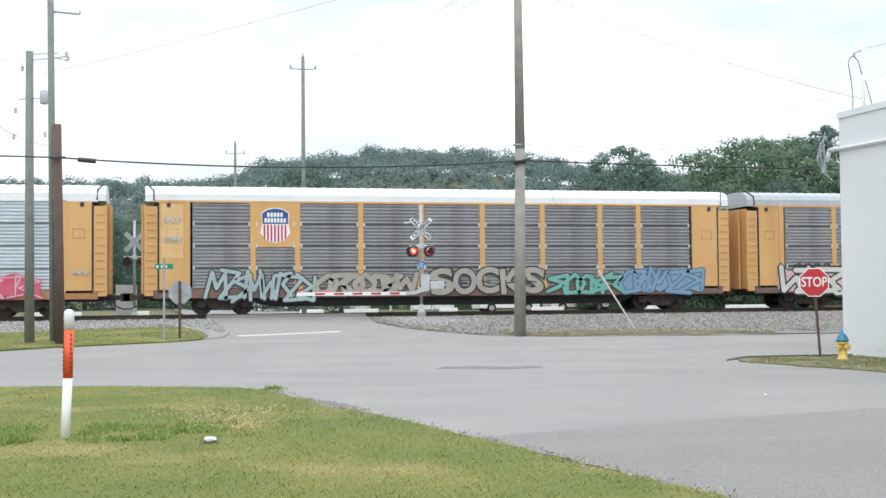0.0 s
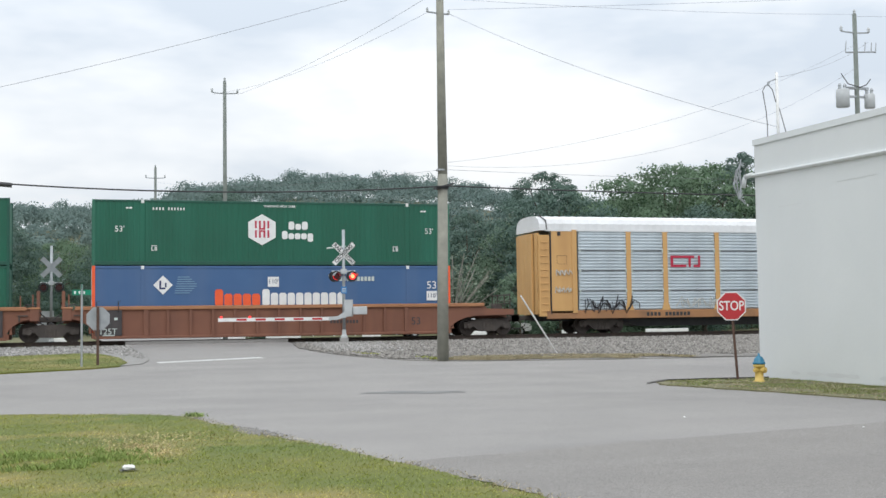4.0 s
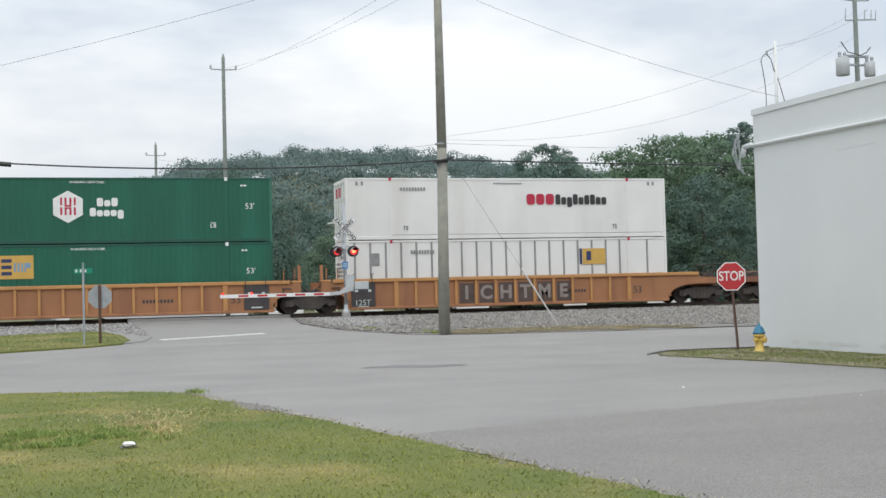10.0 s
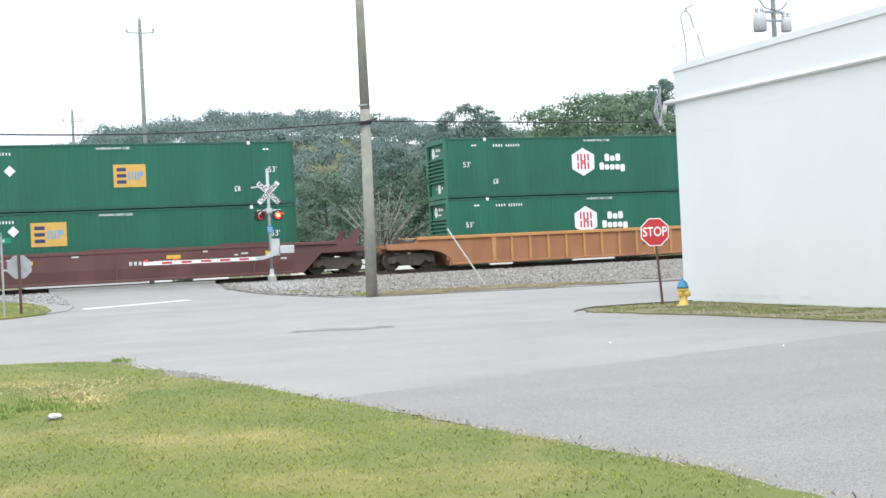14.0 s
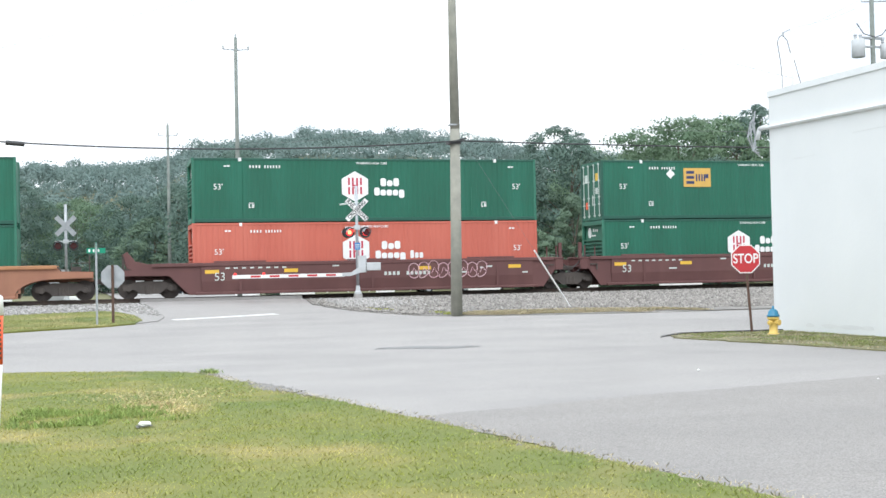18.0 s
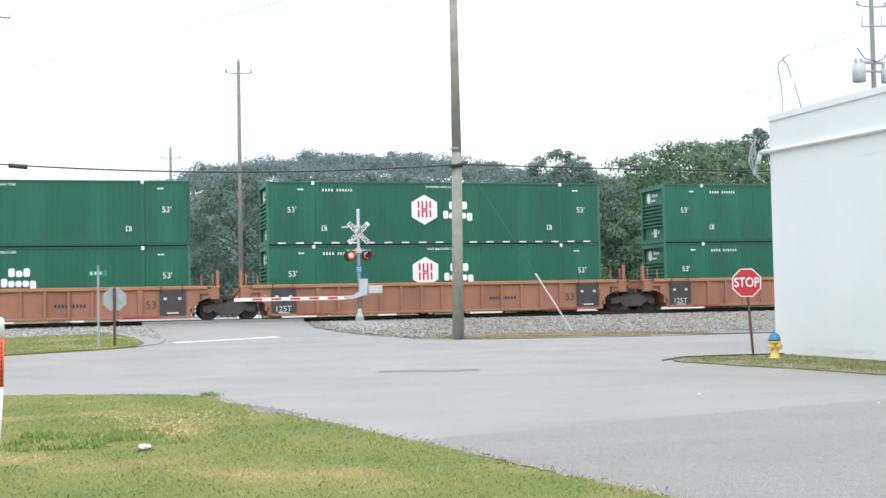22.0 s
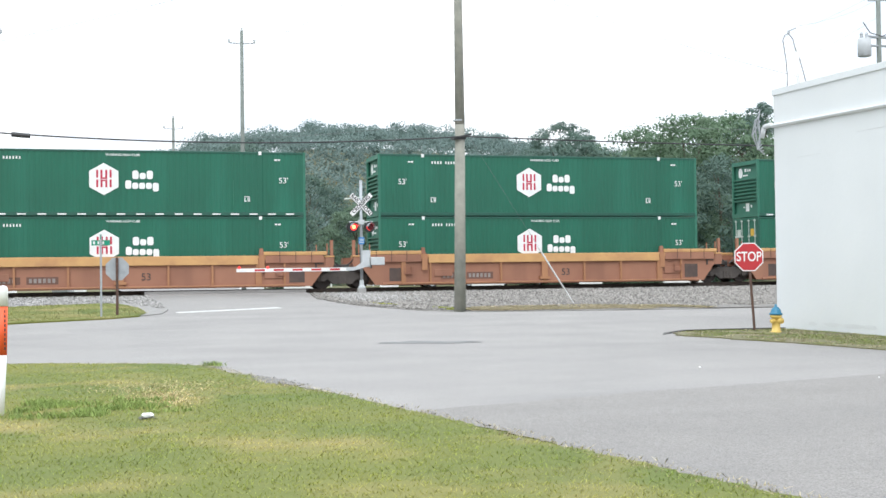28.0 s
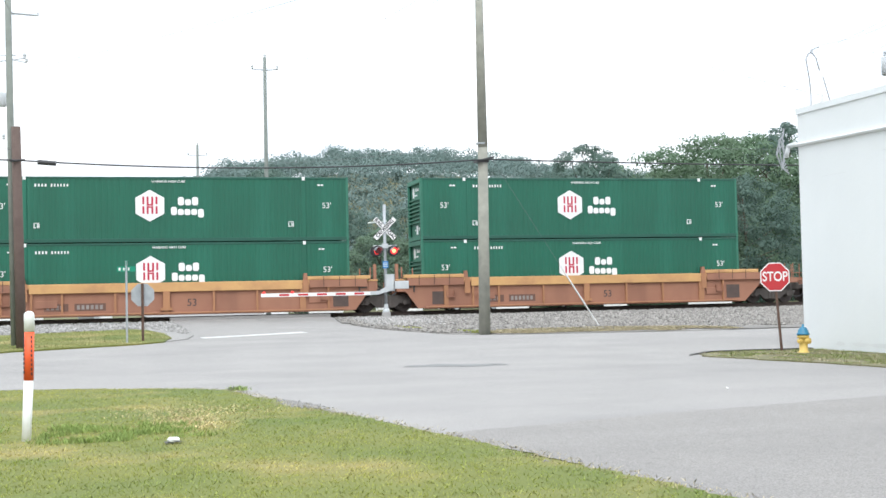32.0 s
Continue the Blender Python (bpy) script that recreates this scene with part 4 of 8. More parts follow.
# a thin-leaved shrub whose pale twigs show
shrub = thing("shrub", bearing(16.9, 87), 0, "feathery pale grey-green shrub with bare twigs", "shrub")
r46 = np.random.default_rng(146)
tips = []
for k in range(46):
    a, up, ln = r46.uniform(0, 6.283), r46.uniform(0.35, 1.4), r46.uniform(3.0, 5.6)
    tip = Vector((ln * math.cos(a) * math.cos(up) * 0.8, ln * math.sin(a) * math.cos(up) * 0.8, 1.0 + ln * math.sin(up)))
    bend = Vector((tip.x * 0.35, tip.y * 0.35, tip.z * 0.55))
    part("twig", Build().path([(0, 0, -0.2), bend * 0.5, bend, tip], 0.03, 4), M_TWIG, shrub)
    tips += [bend.lerp(tip, q) for q in (0.35, 0.6, 0.85, 1.0)]
sprigs, _ = leaf_cloud([tuple(p) for p in tips], [(0.42, 0.42, 0.34)] * len(tips), [(0, 0, 2)] * len(tips), 15, 0.07, 147, 1)
part("foliage", sprigs, M_LEAFPALE, shrub)


def more(src, az, dist, s, turn, label=""):
    t = copy_thing(src, pose(*bearing(az, dist), 0, 0, turn))
    t.scale = (s, s, s)
    if label:
        tagged(t, label)
    return t


for src, az, dist, s, turn in [(big, 24.4, 122, 0.88, 70), (big, 29.2, 128, 1.13, 160),
                               (oak, 18.2, 150, 0.72, 120), (big, 19.4, 140, 0.62, 230), (oak, 22.9, 128, 0.60, 10),
                               (edge_tree, 11.6, 110, 0.85, 40), (edge_tree, 16.6, 118, 1.05, 190), (gap, 17.6, 108, 0.98, 120), (edge_tree, 19.6, 104, 1.1, 300), (gap, 21.8, 100, 1.12, 80), (edge_tree, 24.0, 98, 0.95, 150), (big, 22.4, 118, 0.72, 310),
                               (gap, 9.4, 128, 1.05, 200), (edge_tree, 8.9, 116, 0.78, 90), (gap, 12.9, 132, 0.98, 15), (gap, 3.6, 118, 0.95, 60), (gap, 1.6, 132, 0.95, 150), (edge_tree, 2.6, 116, 0.85, 250),
                               (big, -0.8, 150, 0.75, 100), (gap, -3.4, 132, 1.1, 40), (big, -6.2, 140, 0.8, 10), (gap, -9, 120, 1.15, 300), (edge_tree, 26.4, 96, 0.9, 30), (gap, 28.4, 96, 0.9, 240)]:
    more(src, az, dist, s, turn)

# far woods on the ridge: each crown a cluster of knobs
rw = np.random.default_rng(50)
cs, rs, hs = [], [], []
for r0 in np.arange(205, 545, 19):
    az = -12.0
    while az < 42:
        az += rw.uniform(0.6, 1.1) * 420 / r0 * 0.82
        rr = r0 + rw.uniform(-7, 7)
        k = rw.uniform(3.4, 5.8)
        tall = k * rw.uniform(0.75, 1.1) + (rw.uniform(0.5, 2.0) if rw.random() < 0.12 else 0)
        x, y, _ = bearing(az, rr)
        z = far_z(az, min(rr, 520)) + tall * 0.62 + 0.0055 * (rr - 170)
        for q in range(6):
            a, e = rw.uniform(0, 6.283), (1.3 if q == 0 else rw.uniform(-0.25, 0.9))
            d = np.array([math.cos(a) * math.cos(e) * k, math.sin(a) * math.cos(e) * k, math.sin(e) * tall]) * 0.62
            cs.append((x + d[0], y + d[1], z + d[2]))
            m = k * rw.uniform(0.46, 0.64)
            rs.append((m, m, m * 0.8))
            hs.append((x, y, z - 1.5))
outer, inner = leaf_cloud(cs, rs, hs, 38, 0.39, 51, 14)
woods = stuff("far_woods", outer, M_WOODS, "green woods covering the far ridge, haze put into their colour", "woods")
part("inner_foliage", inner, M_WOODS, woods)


# ---- buildings, white building with parapet
wb = thing("white_building", (0, 0, 0), 0, "plain white painted masonry building with a flat roof", "building")
W0, W1_, B0, B1_, BT = 17.95, 40.0, -6.0, 30.14, 6.25
part("wall", Build().box(W0 + 0.3, W1_, B1_ - 0.3, B1_, -0.4, BT), M_WALL, wb)
part("wall", Build().box(W1_ - 0.3, W1_, B0, B1_ - 0.3, -0.4, BT), M_WALL, wb)
part("wall", Build().box(W0 + 0.3, W1_ - 0.3, B0, B0 + 0.3, -0.4, BT), M_WALL, wb)
part("roof", Build().box(W0 + 0.3, W1_ - 0.3, B0 + 0.3, B1_ - 0.3, BT - 0.6, BT - 0.45), M_ROOF, wb)


def sloped(x0, x1, y0, y1, z0, z1, fall):
    """A long bar along y that falls towards its near end."""
    f = fall * (y1 - y0)
    return Build().add([(x, y, z - (f if y == y0 else 0)) for z in (z0, z1) for y in (y0, y1) for x in (x0, x1)],
                       [(0, 2, 3, 1), (4, 5, 7, 6), (0, 1, 5, 4), (2, 6, 7, 3), (0, 4, 6, 2), (1, 3, 7, 5)])


fall = 0.012 * (B1_ - B0)
part("wall", Build().add([(x, y, z) for x in (W0, W0 + 0.3) for y, z in ((B0, -0.4), (B1_, -0.4), (B1_, BT + 0.11), (B0, BT + 0.11 - fall))],
                         [(0, 1, 2, 3)[::-1], (4, 5, 6, 7), (0, 4, 7, 3)[::-1], (1, 5, 6, 2), (3, 7, 6, 2)[::-1], (0, 1, 5, 4)]), M_WALL, wb)
part("coping", sloped(W0 - 0.035, W0 + 0.36, B0 - 0.03, B1_ + 0.035, BT + 0.112, BT + 0.275, 0.012), M_COPING, wb, "pale metal coping along the parapet")
part("coping", Build().box(W0 + 0.36, W1_ + 0.03, B1_ - 0.36, B1_ + 0.035, BT, BT + 0.27, 0.02), M_COPING, wb, "pale metal coping along the parapet")
bd = Build()
ring = [(0.02, -0.075), (-0.075, -0.065), (-0.105, -0.02), (-0.085, 0.025), (0.02, 0.045)]
fall = 0.021 * (B1_ - B0)
bd.add([(W0 + x, y, 5.555 + z - e) for y, e in ((B0, fall), (B1_ + 0.12, 0.0)) for x, z in ring], [(i, i + 1, 6 + i, 5 + i) for i in range(4)] + [(0, 1, 2, 3, 4), (9, 8, 7, 6, 5)])
part("string_course", bd, M_COPING, wb, "rounded white ledge along the wall")
gut = Build().tube((W0 - 0.06, B1_ + 0.02, 5.56), (W0 - 0.12, B1_ + 0.32, 5.52), 0.07, 0.07, 8).tube((W0 - 0.12, B1_ + 0.32, 5.52), (W0 - 0.16, B1_ + 0.36, 5.22), 0.065, 0.06, 8)
part("gutter_spout", gut, M_COPING, wb, smooth=True)
cr = Build()
for y0, z0, y1 in ((26.3, 4.93, 24.7), (29.0, 4.55, 27.9), (24.0, 5.1, 23.2)):
    cr.box(W0 - 0.006, W0 + 0.01, y1, y0, z0 - 0.007, z0 + 0.004)
part("crack", cr, M_WALLSTAIN, wb, "hairline crack in the paint")
for i, (y0, s) in enumerate([(27.5, 0.35), (26.6, 0.5), (25.9, 0.3), (24.6, 0.25), (28.4, 0.2)]):
    sc = Build().add([(W0 - 0.005, y0 + s * math.cos(a) * (1 + 0.2 * math.sin(3 * a + i)), 0.13 + 0.055 * math.sin(a)) for a in np.linspace(0, 5.8, 12)], [tuple(range(12))[::-1]])
    part("paint_scuff", sc, M_WALLSTAIN, wb, "grey scuffs where the paint has worn near the ground")
# service mast and cables on the roof corner
sm = thing("service_mast", (18.55, 29.85, 0), 0, "white service mast with looped drop cables on the roof", "mast")
part("mast", Build().tube((0, 0, 5.8), (0, 0, 8.4), 0.045, 0.045, 8), M_WHITE, sm, smooth=True)
part("weatherhead", Build().tube((-0.02, 0, 8.22), (-0.26, 0, 8.12), 0.02, 0.02, 6).tube((-0.26, 0, 8.12), (-0.28, 0, 8.02), 0.04, 0.03, 6), M_GALV, sm)
part("cable", Build().path([(-0.28, 0, 8.05), (-0.38, 0, 8.0), (-0.45, 0, 7.85), (-0.36, 0, 7.3), (-0.33, 0, 6.9), (-0.34, 0, 6.45)], 0.014), M_WIRETHIN, sm)
part("cable", Build().path([(-0.28, 0, 8.05), (-0.14, 0, 7.9), (-0.06, 0, 7.6), (0.05, 0, 7.4), (0.14, 0, 7.1), (0.24, 0, 6.75), (0.3, 0, 6.5)], 0.014), M_WIRETHIN, sm)
cg = thing("cable_bundle", (17.8, 30.32, 0), 0, "tangle of pale grey cables hanging on the corner of the building", "cables")
for k in range(5):
    rr = np.random.default_rng(60 + k)
    part("cable", Build().path([(-0.12 + rr.normal(0, 0.05), 0.05 * k, 6.0 - 0.1 * k), (-0.2 + rr.normal(0, 0.05), 0.05 * k, 5.7), (-0.22 + rr.normal(0, 0.06), 0.05 * k, 5.3), (-0.16 + rr.normal(0, 0.06), 0.05 * k, 4.9), (-0.05, 0.05 * k, 4.75 + 0.1 * k)], 0.02), M_GALV, cg)


# ---- utility poles
def insulator(parent, x, y, z, s=1.0, name="insulator", material=None):
    part(name, Build().lathe([(0.02 * s, 0), (0.05 * s, 0.03 * s), (0.035 * s, 0.07 * s), (0.05 * s, 0.1 * s), (0.02 * s, 0.16 * s)], 8, (x, y, z)), material or M_GREYPAINT, parent)


mp = thing("utility_pole", (11.96, 40.75, 0.2), 0, "tall weathered grey wooden utility pole beside the gravel", "utility pole")
part("pole", Build().tube((0, 0, -0.4), (0.08, 0, 6.5), 0.205, 0.172, 14).tube((0.08, 0, 6.5), (0.06, 0, 13.6), 0.172, 0.125, 14), M_POLEWOOD, mp, smooth=True)
part("cable_clamp", Build().tube((-0.05, -0.2, 6.05), (0.42, -0.24, 6.16), 0.03, 0.03, 6).box(-0.2, 0.24, -0.2, 0.2, 5.98, 6.06), M_BLACK, mp)
part("band", Build().lathe([(0.188, 0), (0.19, 0.05)], 14, (0.03, 0, 6.62)), M_GALV, mp)
part("bracket", Build().tube((-0.4, 0, 12.2), (0.38, 0, 12.15), 0.03, 0.03, 6), M_GALV, mp)
part("bracket", Build().tube((-0.3, 0, 12.9), (0.3, 0, 12.95), 0.03, 0.03, 6), M_GALV, mp)
for x, z in ((-0.4, 12.2), (0.38, 12.15), (-0.3, 12.9), (0.3, 12.95)):
    insulator(mp, x, 0, z)
gwire = thing("guy_wire", (0, 0, 0), 0, "steel guy wire with a pale guard on its lower end", "guy wire")
GA, GP = Vector((17.1, 43.0, 0.3)), Vector((12.1, 40.8, 6.75))
gd = (GP - GA)
part("strand", Build().tube(GA + gd * 0.34, GP, 0.005, 0.005, 5), M_WIRETHIN, gwire)
part("guard", Build().tube(GA, GA + gd * 0.34, 0.03, 0.03, 8), M_WHITE, gwire, "pale plastic guard")

dp = thing("utility_pole", (-3.12, 39.9, 0.15), 0, "dark creosoted utility pole with a steel side arm", "utility pole")
part("pole", Build().tube((0.0, 0.0, -0.4), (-0.12, 0, 6.95), 0.16, 0.14, 12), M_POLEDARK, dp, "thick dark lower pole stub", smooth=True)
part("upper_pole", Build().tube((-0.22, 0.24, 0.2), (-0.36, 0.24, 12.6), 0.115, 0.095, 10), M_POLEGREY, dp, "thinner grey upper pole", smooth=True)
part("side_arm", Build().tube((-0.32, 0.24, 10.55), (0.55, 0.24, 10.5), 0.035, 0.03, 6), M_GALV, dp)
part("side_arm", Build().tube((-0.33, 0.24, 9.1), (0.2, 0.2, 9.0), 0.02, 0.02, 5), M_GALV, dp)
insulator(dp, 0.2, 0.2, 9.0)
insulator(dp, 0.55, 0.24, 10.5, 0.7)
part("cable_clamp", Build().tube((-0.28, -0.2, 5.86), (0.16, -0.2, 5.9), 0.035, 0.035, 6), M_BLACK, dp)

gp = thing("utility_pole", (-4.15, 41.1, 0.15), 0, "shorter grey-green wooden pole with a transformer bracket", "utility pole")
part("pole", Build().tube((0, 0, -0.4), (-0.03, 0, 9.45), 0.16, 0.12, 12), M_POLEGREY, gp, smooth=True)
for a, b in (((-0.1, 0, 9.35), (0.85, -0.1, 9.4)), ((-0.35, 0, 7.9), (0.4, 0, 7.95)), ((-0.05, 0, 9.15), (1.1, -0.1, 9.3))):
    part("crossarm", Build().tube(a, b, 0.022, 0.022, 5), M_GALV, gp)
part("transformer", Build().lathe([(0.1, 0), (0.13, 0.04), (0.13, 0.4), (0.09, 0.46)], 10, (0.42, -0.05, 7.75)), M_GREYPAINT, gp, smooth=True)
for x, z in ((-0.25, 8.8), (-0.45, 7.45), (1.1, 9.3), (0.45, 6.7), (-0.5, 6.6)):
    insulator(gp, x, 0, z, 1.2)


def far_pole(at, h, label, arm_z, transformers=False):
    t = thing("utility_pole", at, 0, label, "utility pole")
    part("pole", Build().tube((0, 0, -0.5), (0, 0, h), 0.15, 0.10, 8), M_STEELPOLE, t, smooth=True)
    for s in (-1, 1):
        part("crossarm", Build().tube((0.75 * s, 0, arm_z + 0.05), (0, 0, arm_z), 0.035, 0.04, 5), M_GALV, t)
        insulator(t, 0.75 * s, 0, arm_z + 0.05, 1.6)
    insulator(t, 0, 0, h, 1.5)
    if transformers:
        for x in (-0.85, 0.62):
            s = 1.0 if x < 0 else 0.8
            can = part("transformer", Build().lathe([(0.27 * s, 0), (0.31 * s, 0.02), (0.31 * s, 0.82 * s), (0.28 * s, 0.85 * s)], 12, (x, -0.1, h - 4.5)), M_GREYPAINT, t, "grey transformer can", smooth=True)
            for dx in (-0.15, 0.12):
                insulator(can, x + dx, -0.1, h - 4.5 + 0.85 * s, 1.8, "bushing", M_GALV)
        part("transformer_bracket", Build().box(-0.6, 0.6, -0.08, 0.08, h - 3.6, h - 3.5).box(-0.6, 0.6, -0.08, 0.08, h - 4.0, h - 3.92), M_GALV, t)
        part("lower_arm", Build().tube((-0.55, 0, h - 1.85), (1.1, 0, h - 1.75), 0.04, 0.04, 5), M_GALV, t)
        for x in (-0.55, 0.5, 0.85, 1.1):
            part("cutout", Build().tube((x, 0, h - 1.8), (x + 0.05, 0, h - 1.3), 0.03, 0.02, 5), M_GALV, t)
        part("jumper", Build().path([(-0.9, -0.1, h - 2.9), (-0.6, -0.2, h - 3.4), (0, -0.25, h - 3.55), (0.4, -0.2, h - 3.4), (0.7, -0.1, h - 3.1)], 0.025), M_WIRE, t)
    return t


far_pole((8.21, 73.4, 0.5), 15.6, "tall grey utility pole beyond the railway", 14.85)
far_pole((5.85, 102.6, 0.5), 14.0, "distant grey utility pole with a crossarm", 13.1)
far_pole((35.2, 49.7, 0.3), 15.6, "dark utility pole with two grey transformer cans", 14.7, True)


def wire(name, a, b, sag, r, label, material=M_WIRETHIN, n=18):
    a, b = Vector(a), Vector(b)
    pts = [a.lerp(b, i / n) - Vector((0, 0, sag * 4 * (i / n) * (1 - i / n))) for i in range(n + 1)]
    w = tagged(part(name, Build().path(pts, r, 5), material), label, "cable")
    return w


wire("telephone_cable", (-3.25, 39.7, 6.04), (12.1, 40.5, 6.27), 0.27, 0.026, "thick black telephone cable between the poles", M_WIRE)
wire("telephone_cable", (12.1, 40.5, 6.27), (48, 42.0, 6.7), 0.25, 0.026, "thick black telephone cable from the pole past the building", M_WIRE)
wire("telephone_cable", (-40, 38, 7.4), (-3.25, 39.7, 6.04), 0.3, 0.026, "thick black telephone cable towards the creosoted pole", M_WIRE)
tagged(part("splice_case", Build().tube((-2.6, 39.73, 5.99), (-2.05, 39.76, 5.95), 0.075, 0.075, 8), M_BLACK), "black splice case hung on the telephone cable", "splice case")
wire("overhead_wire", (12.0, 40.6, 6.85), (50, 42, 7.6), 0.35, 0.0062, "thin overhead wire from the grey pole")
wire("overhead_wire", (5.85, 102.6, 13.3), (12.0, 40.6, 6.85), 0.5, 0.0062, "thin overhead wire towards the distant pole")
wire("overhead_wire", (-4.0, 41.0, 8.8), (11.9, 40.7, 13.75), 0.18, 0.0062, "thin overhead wire rising between the poles")
wire("overhead_wire", (8.9, 73.4, 15.3), (11.7, 40.7, 13.0), 0.3, 0.0062, "thin overhead wire over the railway")
wire("overhead_wire", (7.5, 73.4, 15.3), (11.6, 40.7, 12.4), 0.5, 0.005, "thin overhead wire over the railway")
wire("overhead_wire", (12.25, 40.7, 12.4), (18.55, 29.8, 6.85), 0.3, 0.0062, "drop wire from the pole to the roof mast")
wire("overhead_wire", (12.25, 40.7, 12.5), (60.0, 30.0, 15.0), 0.3, 0.005, "thin overhead wire towards the street")
wire("overhead_wire", (35.2, 49.7, 15.9), (11.9, 40.7, 12.9), 0.15, 0.005, "thin overhead wire to the transformer pole")
wire("overhead_wire", (35.9, 49.7, 14.6), (18.5, 29.85, 8.25), 0.25, 0.005, "thin wire from the transformer pole to the roof mast")
wire("overhead_wire", (12.1, 40.7, 7.1), (35.1, 49.6, 14.4), 0.9, 0.0045, "thin slack wire from the pole up to the transformer pole")
wire("overhead_wire", (12.1, 40.7, 7.0), (35.3, 49.6, 13.4), 1.5, 0.0045, "thin slack wire from the pole up to the transformer pole")
wire("overhead_wire", (-4.2, 41.1, 9.3), (-30, 39, 11.0), 0.5, 0.0062, "thin overhead wire leading away along the street")
wire("overhead_wire", (-3.3, 40.0, 10.6), (-5.5, 20, 14.0), 0.4, 0.0075, "thin overhead wire crossing the street")
wire("overhead_wire", (-3.4, 40.0, 6.4), (-7, 20, 9.6), 1.2, 0.009, "drop wire crossing the street")
wire("overhead_wire", (35.2, 49.7, 15.8), (70, 30, 15.0), 0.6, 0.005, "thin overhead wire beyond the transformer pole")


# ---- signs, hydrant, marker
def octagon(r):
    return [(r * math.cos(radians(22.5 + 45 * i)), r * math.sin(radians(22.5 + 45 * i))) for i in range(8)]


ss = thing("stop_sign", (16.6, 29.03, 0.0), -20, "red octagonal stop sign on a rusty steel post", "stop sign")
pp = Build().tube((0.02, 0, -0.2), (-0.12, 0, 2.1), 0.035, 0.035, 8)
part("post", pp, M_RUSTPOST, ss)
pl8 = part("plate", Build().prism([(x - 0.115, z + 1.9) for x, z in octagon(0.405)], -0.052, -0.046), M_WHITE, ss)
part("face", Build().prism([(x - 0.115, z + 1.9) for x, z in octagon(0.375)], -0.056, -0.053), M_RED, pl8, "red face inside a white border")
part("lettering", letters("STOP", 0.25, M_WHITE, bold=0.005), M_WHITE, pl8, "white word STOP", at=(-0.115, -0.059, 1.9)).scale = (0.78, 1, 1)

hy = thing("fire_hydrant", (16.55, 27.85, -0.07), 25, "yellow fire hydrant with a blue bonnet on the verge", "fire hydrant")
part("barrel", Build().lathe([(0.15, 0), (0.15, 0.05), (0.11, 0.07), (0.105, 0.40), (0.15, 0.41), (0.15, 0.46), (0.12, 0.48)], 16), M_HYELLOW, hy, smooth=True)
part("bonnet", Build().lathe([(0.165, 0.48), (0.165, 0.515), (0.14, 0.53), (0.125, 0.60), (0.08, 0.66), (0.03, 0.685), (0.03, 0.75)], 16), M_HBLUE, hy, "blue domed bonnet", smooth=True)
for d in ((-1, 0), (1, 0), (0, -1)):
    r8 = 0.075 if d[1] else 0.058
    part("outlet_cap", Build().tube((d[0] * 0.08, d[1] * 0.08, 0.33), (d[0] * 0.19, d[1] * 0.19, 0.33), r8, r8, 10).tube((d[0] * 0.19, d[1] * 0.19, 0.33), (d[0] * 0.22, d[1] * 0.22, 0.33), 0.025, 0.02, 6), M_HYELLOW, hy)

mk = thing("marker_post", (-1.09, 14.75, 0), 0, "white plastic utility marker post with an orange band", "marker post")
part("post", Build().tube((-0.035, 0, -0.1), (0.0, 0, 0.72), 0.052, 0.054, 14), M_WHITE, mk, smooth=True)
part("band", Build().tube((0, 0, 0.72), (0.012, 0, 1.27), 0.056, 0.056, 14), M_ORANGE, mk, "orange band with black print", smooth=True)
part("cap", Build().lathe([(0.058, 1.27), (0.058, 1.46), (0.05, 1.485), (0.03, 1.5), (0.008, 1.505)], 14, (0.012, 0, 0)), M_WHITE, mk, "rounded white cap", smooth=True)
bb = Build()
for k in range(9):
    bb.box(-0.052, -0.040, -0.043, -0.036, 0.80 + k * 0.05, 0.832 + k * 0.05)
    bb.box(0.030, 0.044, -0.052, -0.046, 0.78 + k * 0.052, 0.81 + k * 0.052)
part("print", bb, M_BLACK, mk)

ns = thing("street_name_sign", (0.02, 41.2, 0.2), 0, "two green street name blades on a galvanised pole", "street sign")
part("pole", Build().tube((0, 0, -0.3), (0, 0, 2.75), 0.035, 0.035, 8), M_GALV, ns)
part("blade", Build().box(-0.29, 0.29, -0.012, 0.012, 2.40, 2.57), M_GREENSIGN, ns)
part("blade", Build().box(-0.012, 0.012, -0.29, 0.29, 2.59, 2.76), M_GREENSIGN, ns)
nb = Build()
for x0, w in ((-0.24, 0.06), (-0.10, 0.05), (-0.03, 0.06), (0.05, 0.05)):
    nb.box(x0, x0 + w, -0.016, -0.0125, 2.44, 2.53)
part("print", nb, M_WHITE, ns)

sb = thing("stop_sign", (0.53, 41.9, 0.22), 170, "stop sign seen from behind on a dark steel post", "stop sign")
part("post", Build().box(-0.04, 0.04, -0.03, 0.03, -0.3, 2.0), M_RUSTPOST, sb)
pb8 = part("plate", Build().prism([(x, z + 1.62) for x, z in octagon(0.405)], -0.052, -0.046), M_GALV, sb, "bare grey back of the plate")
part("face", Build().prism([(x, z + 1.62) for x, z in octagon(0.37)], -0.056, -0.053), M_RED, pb8)


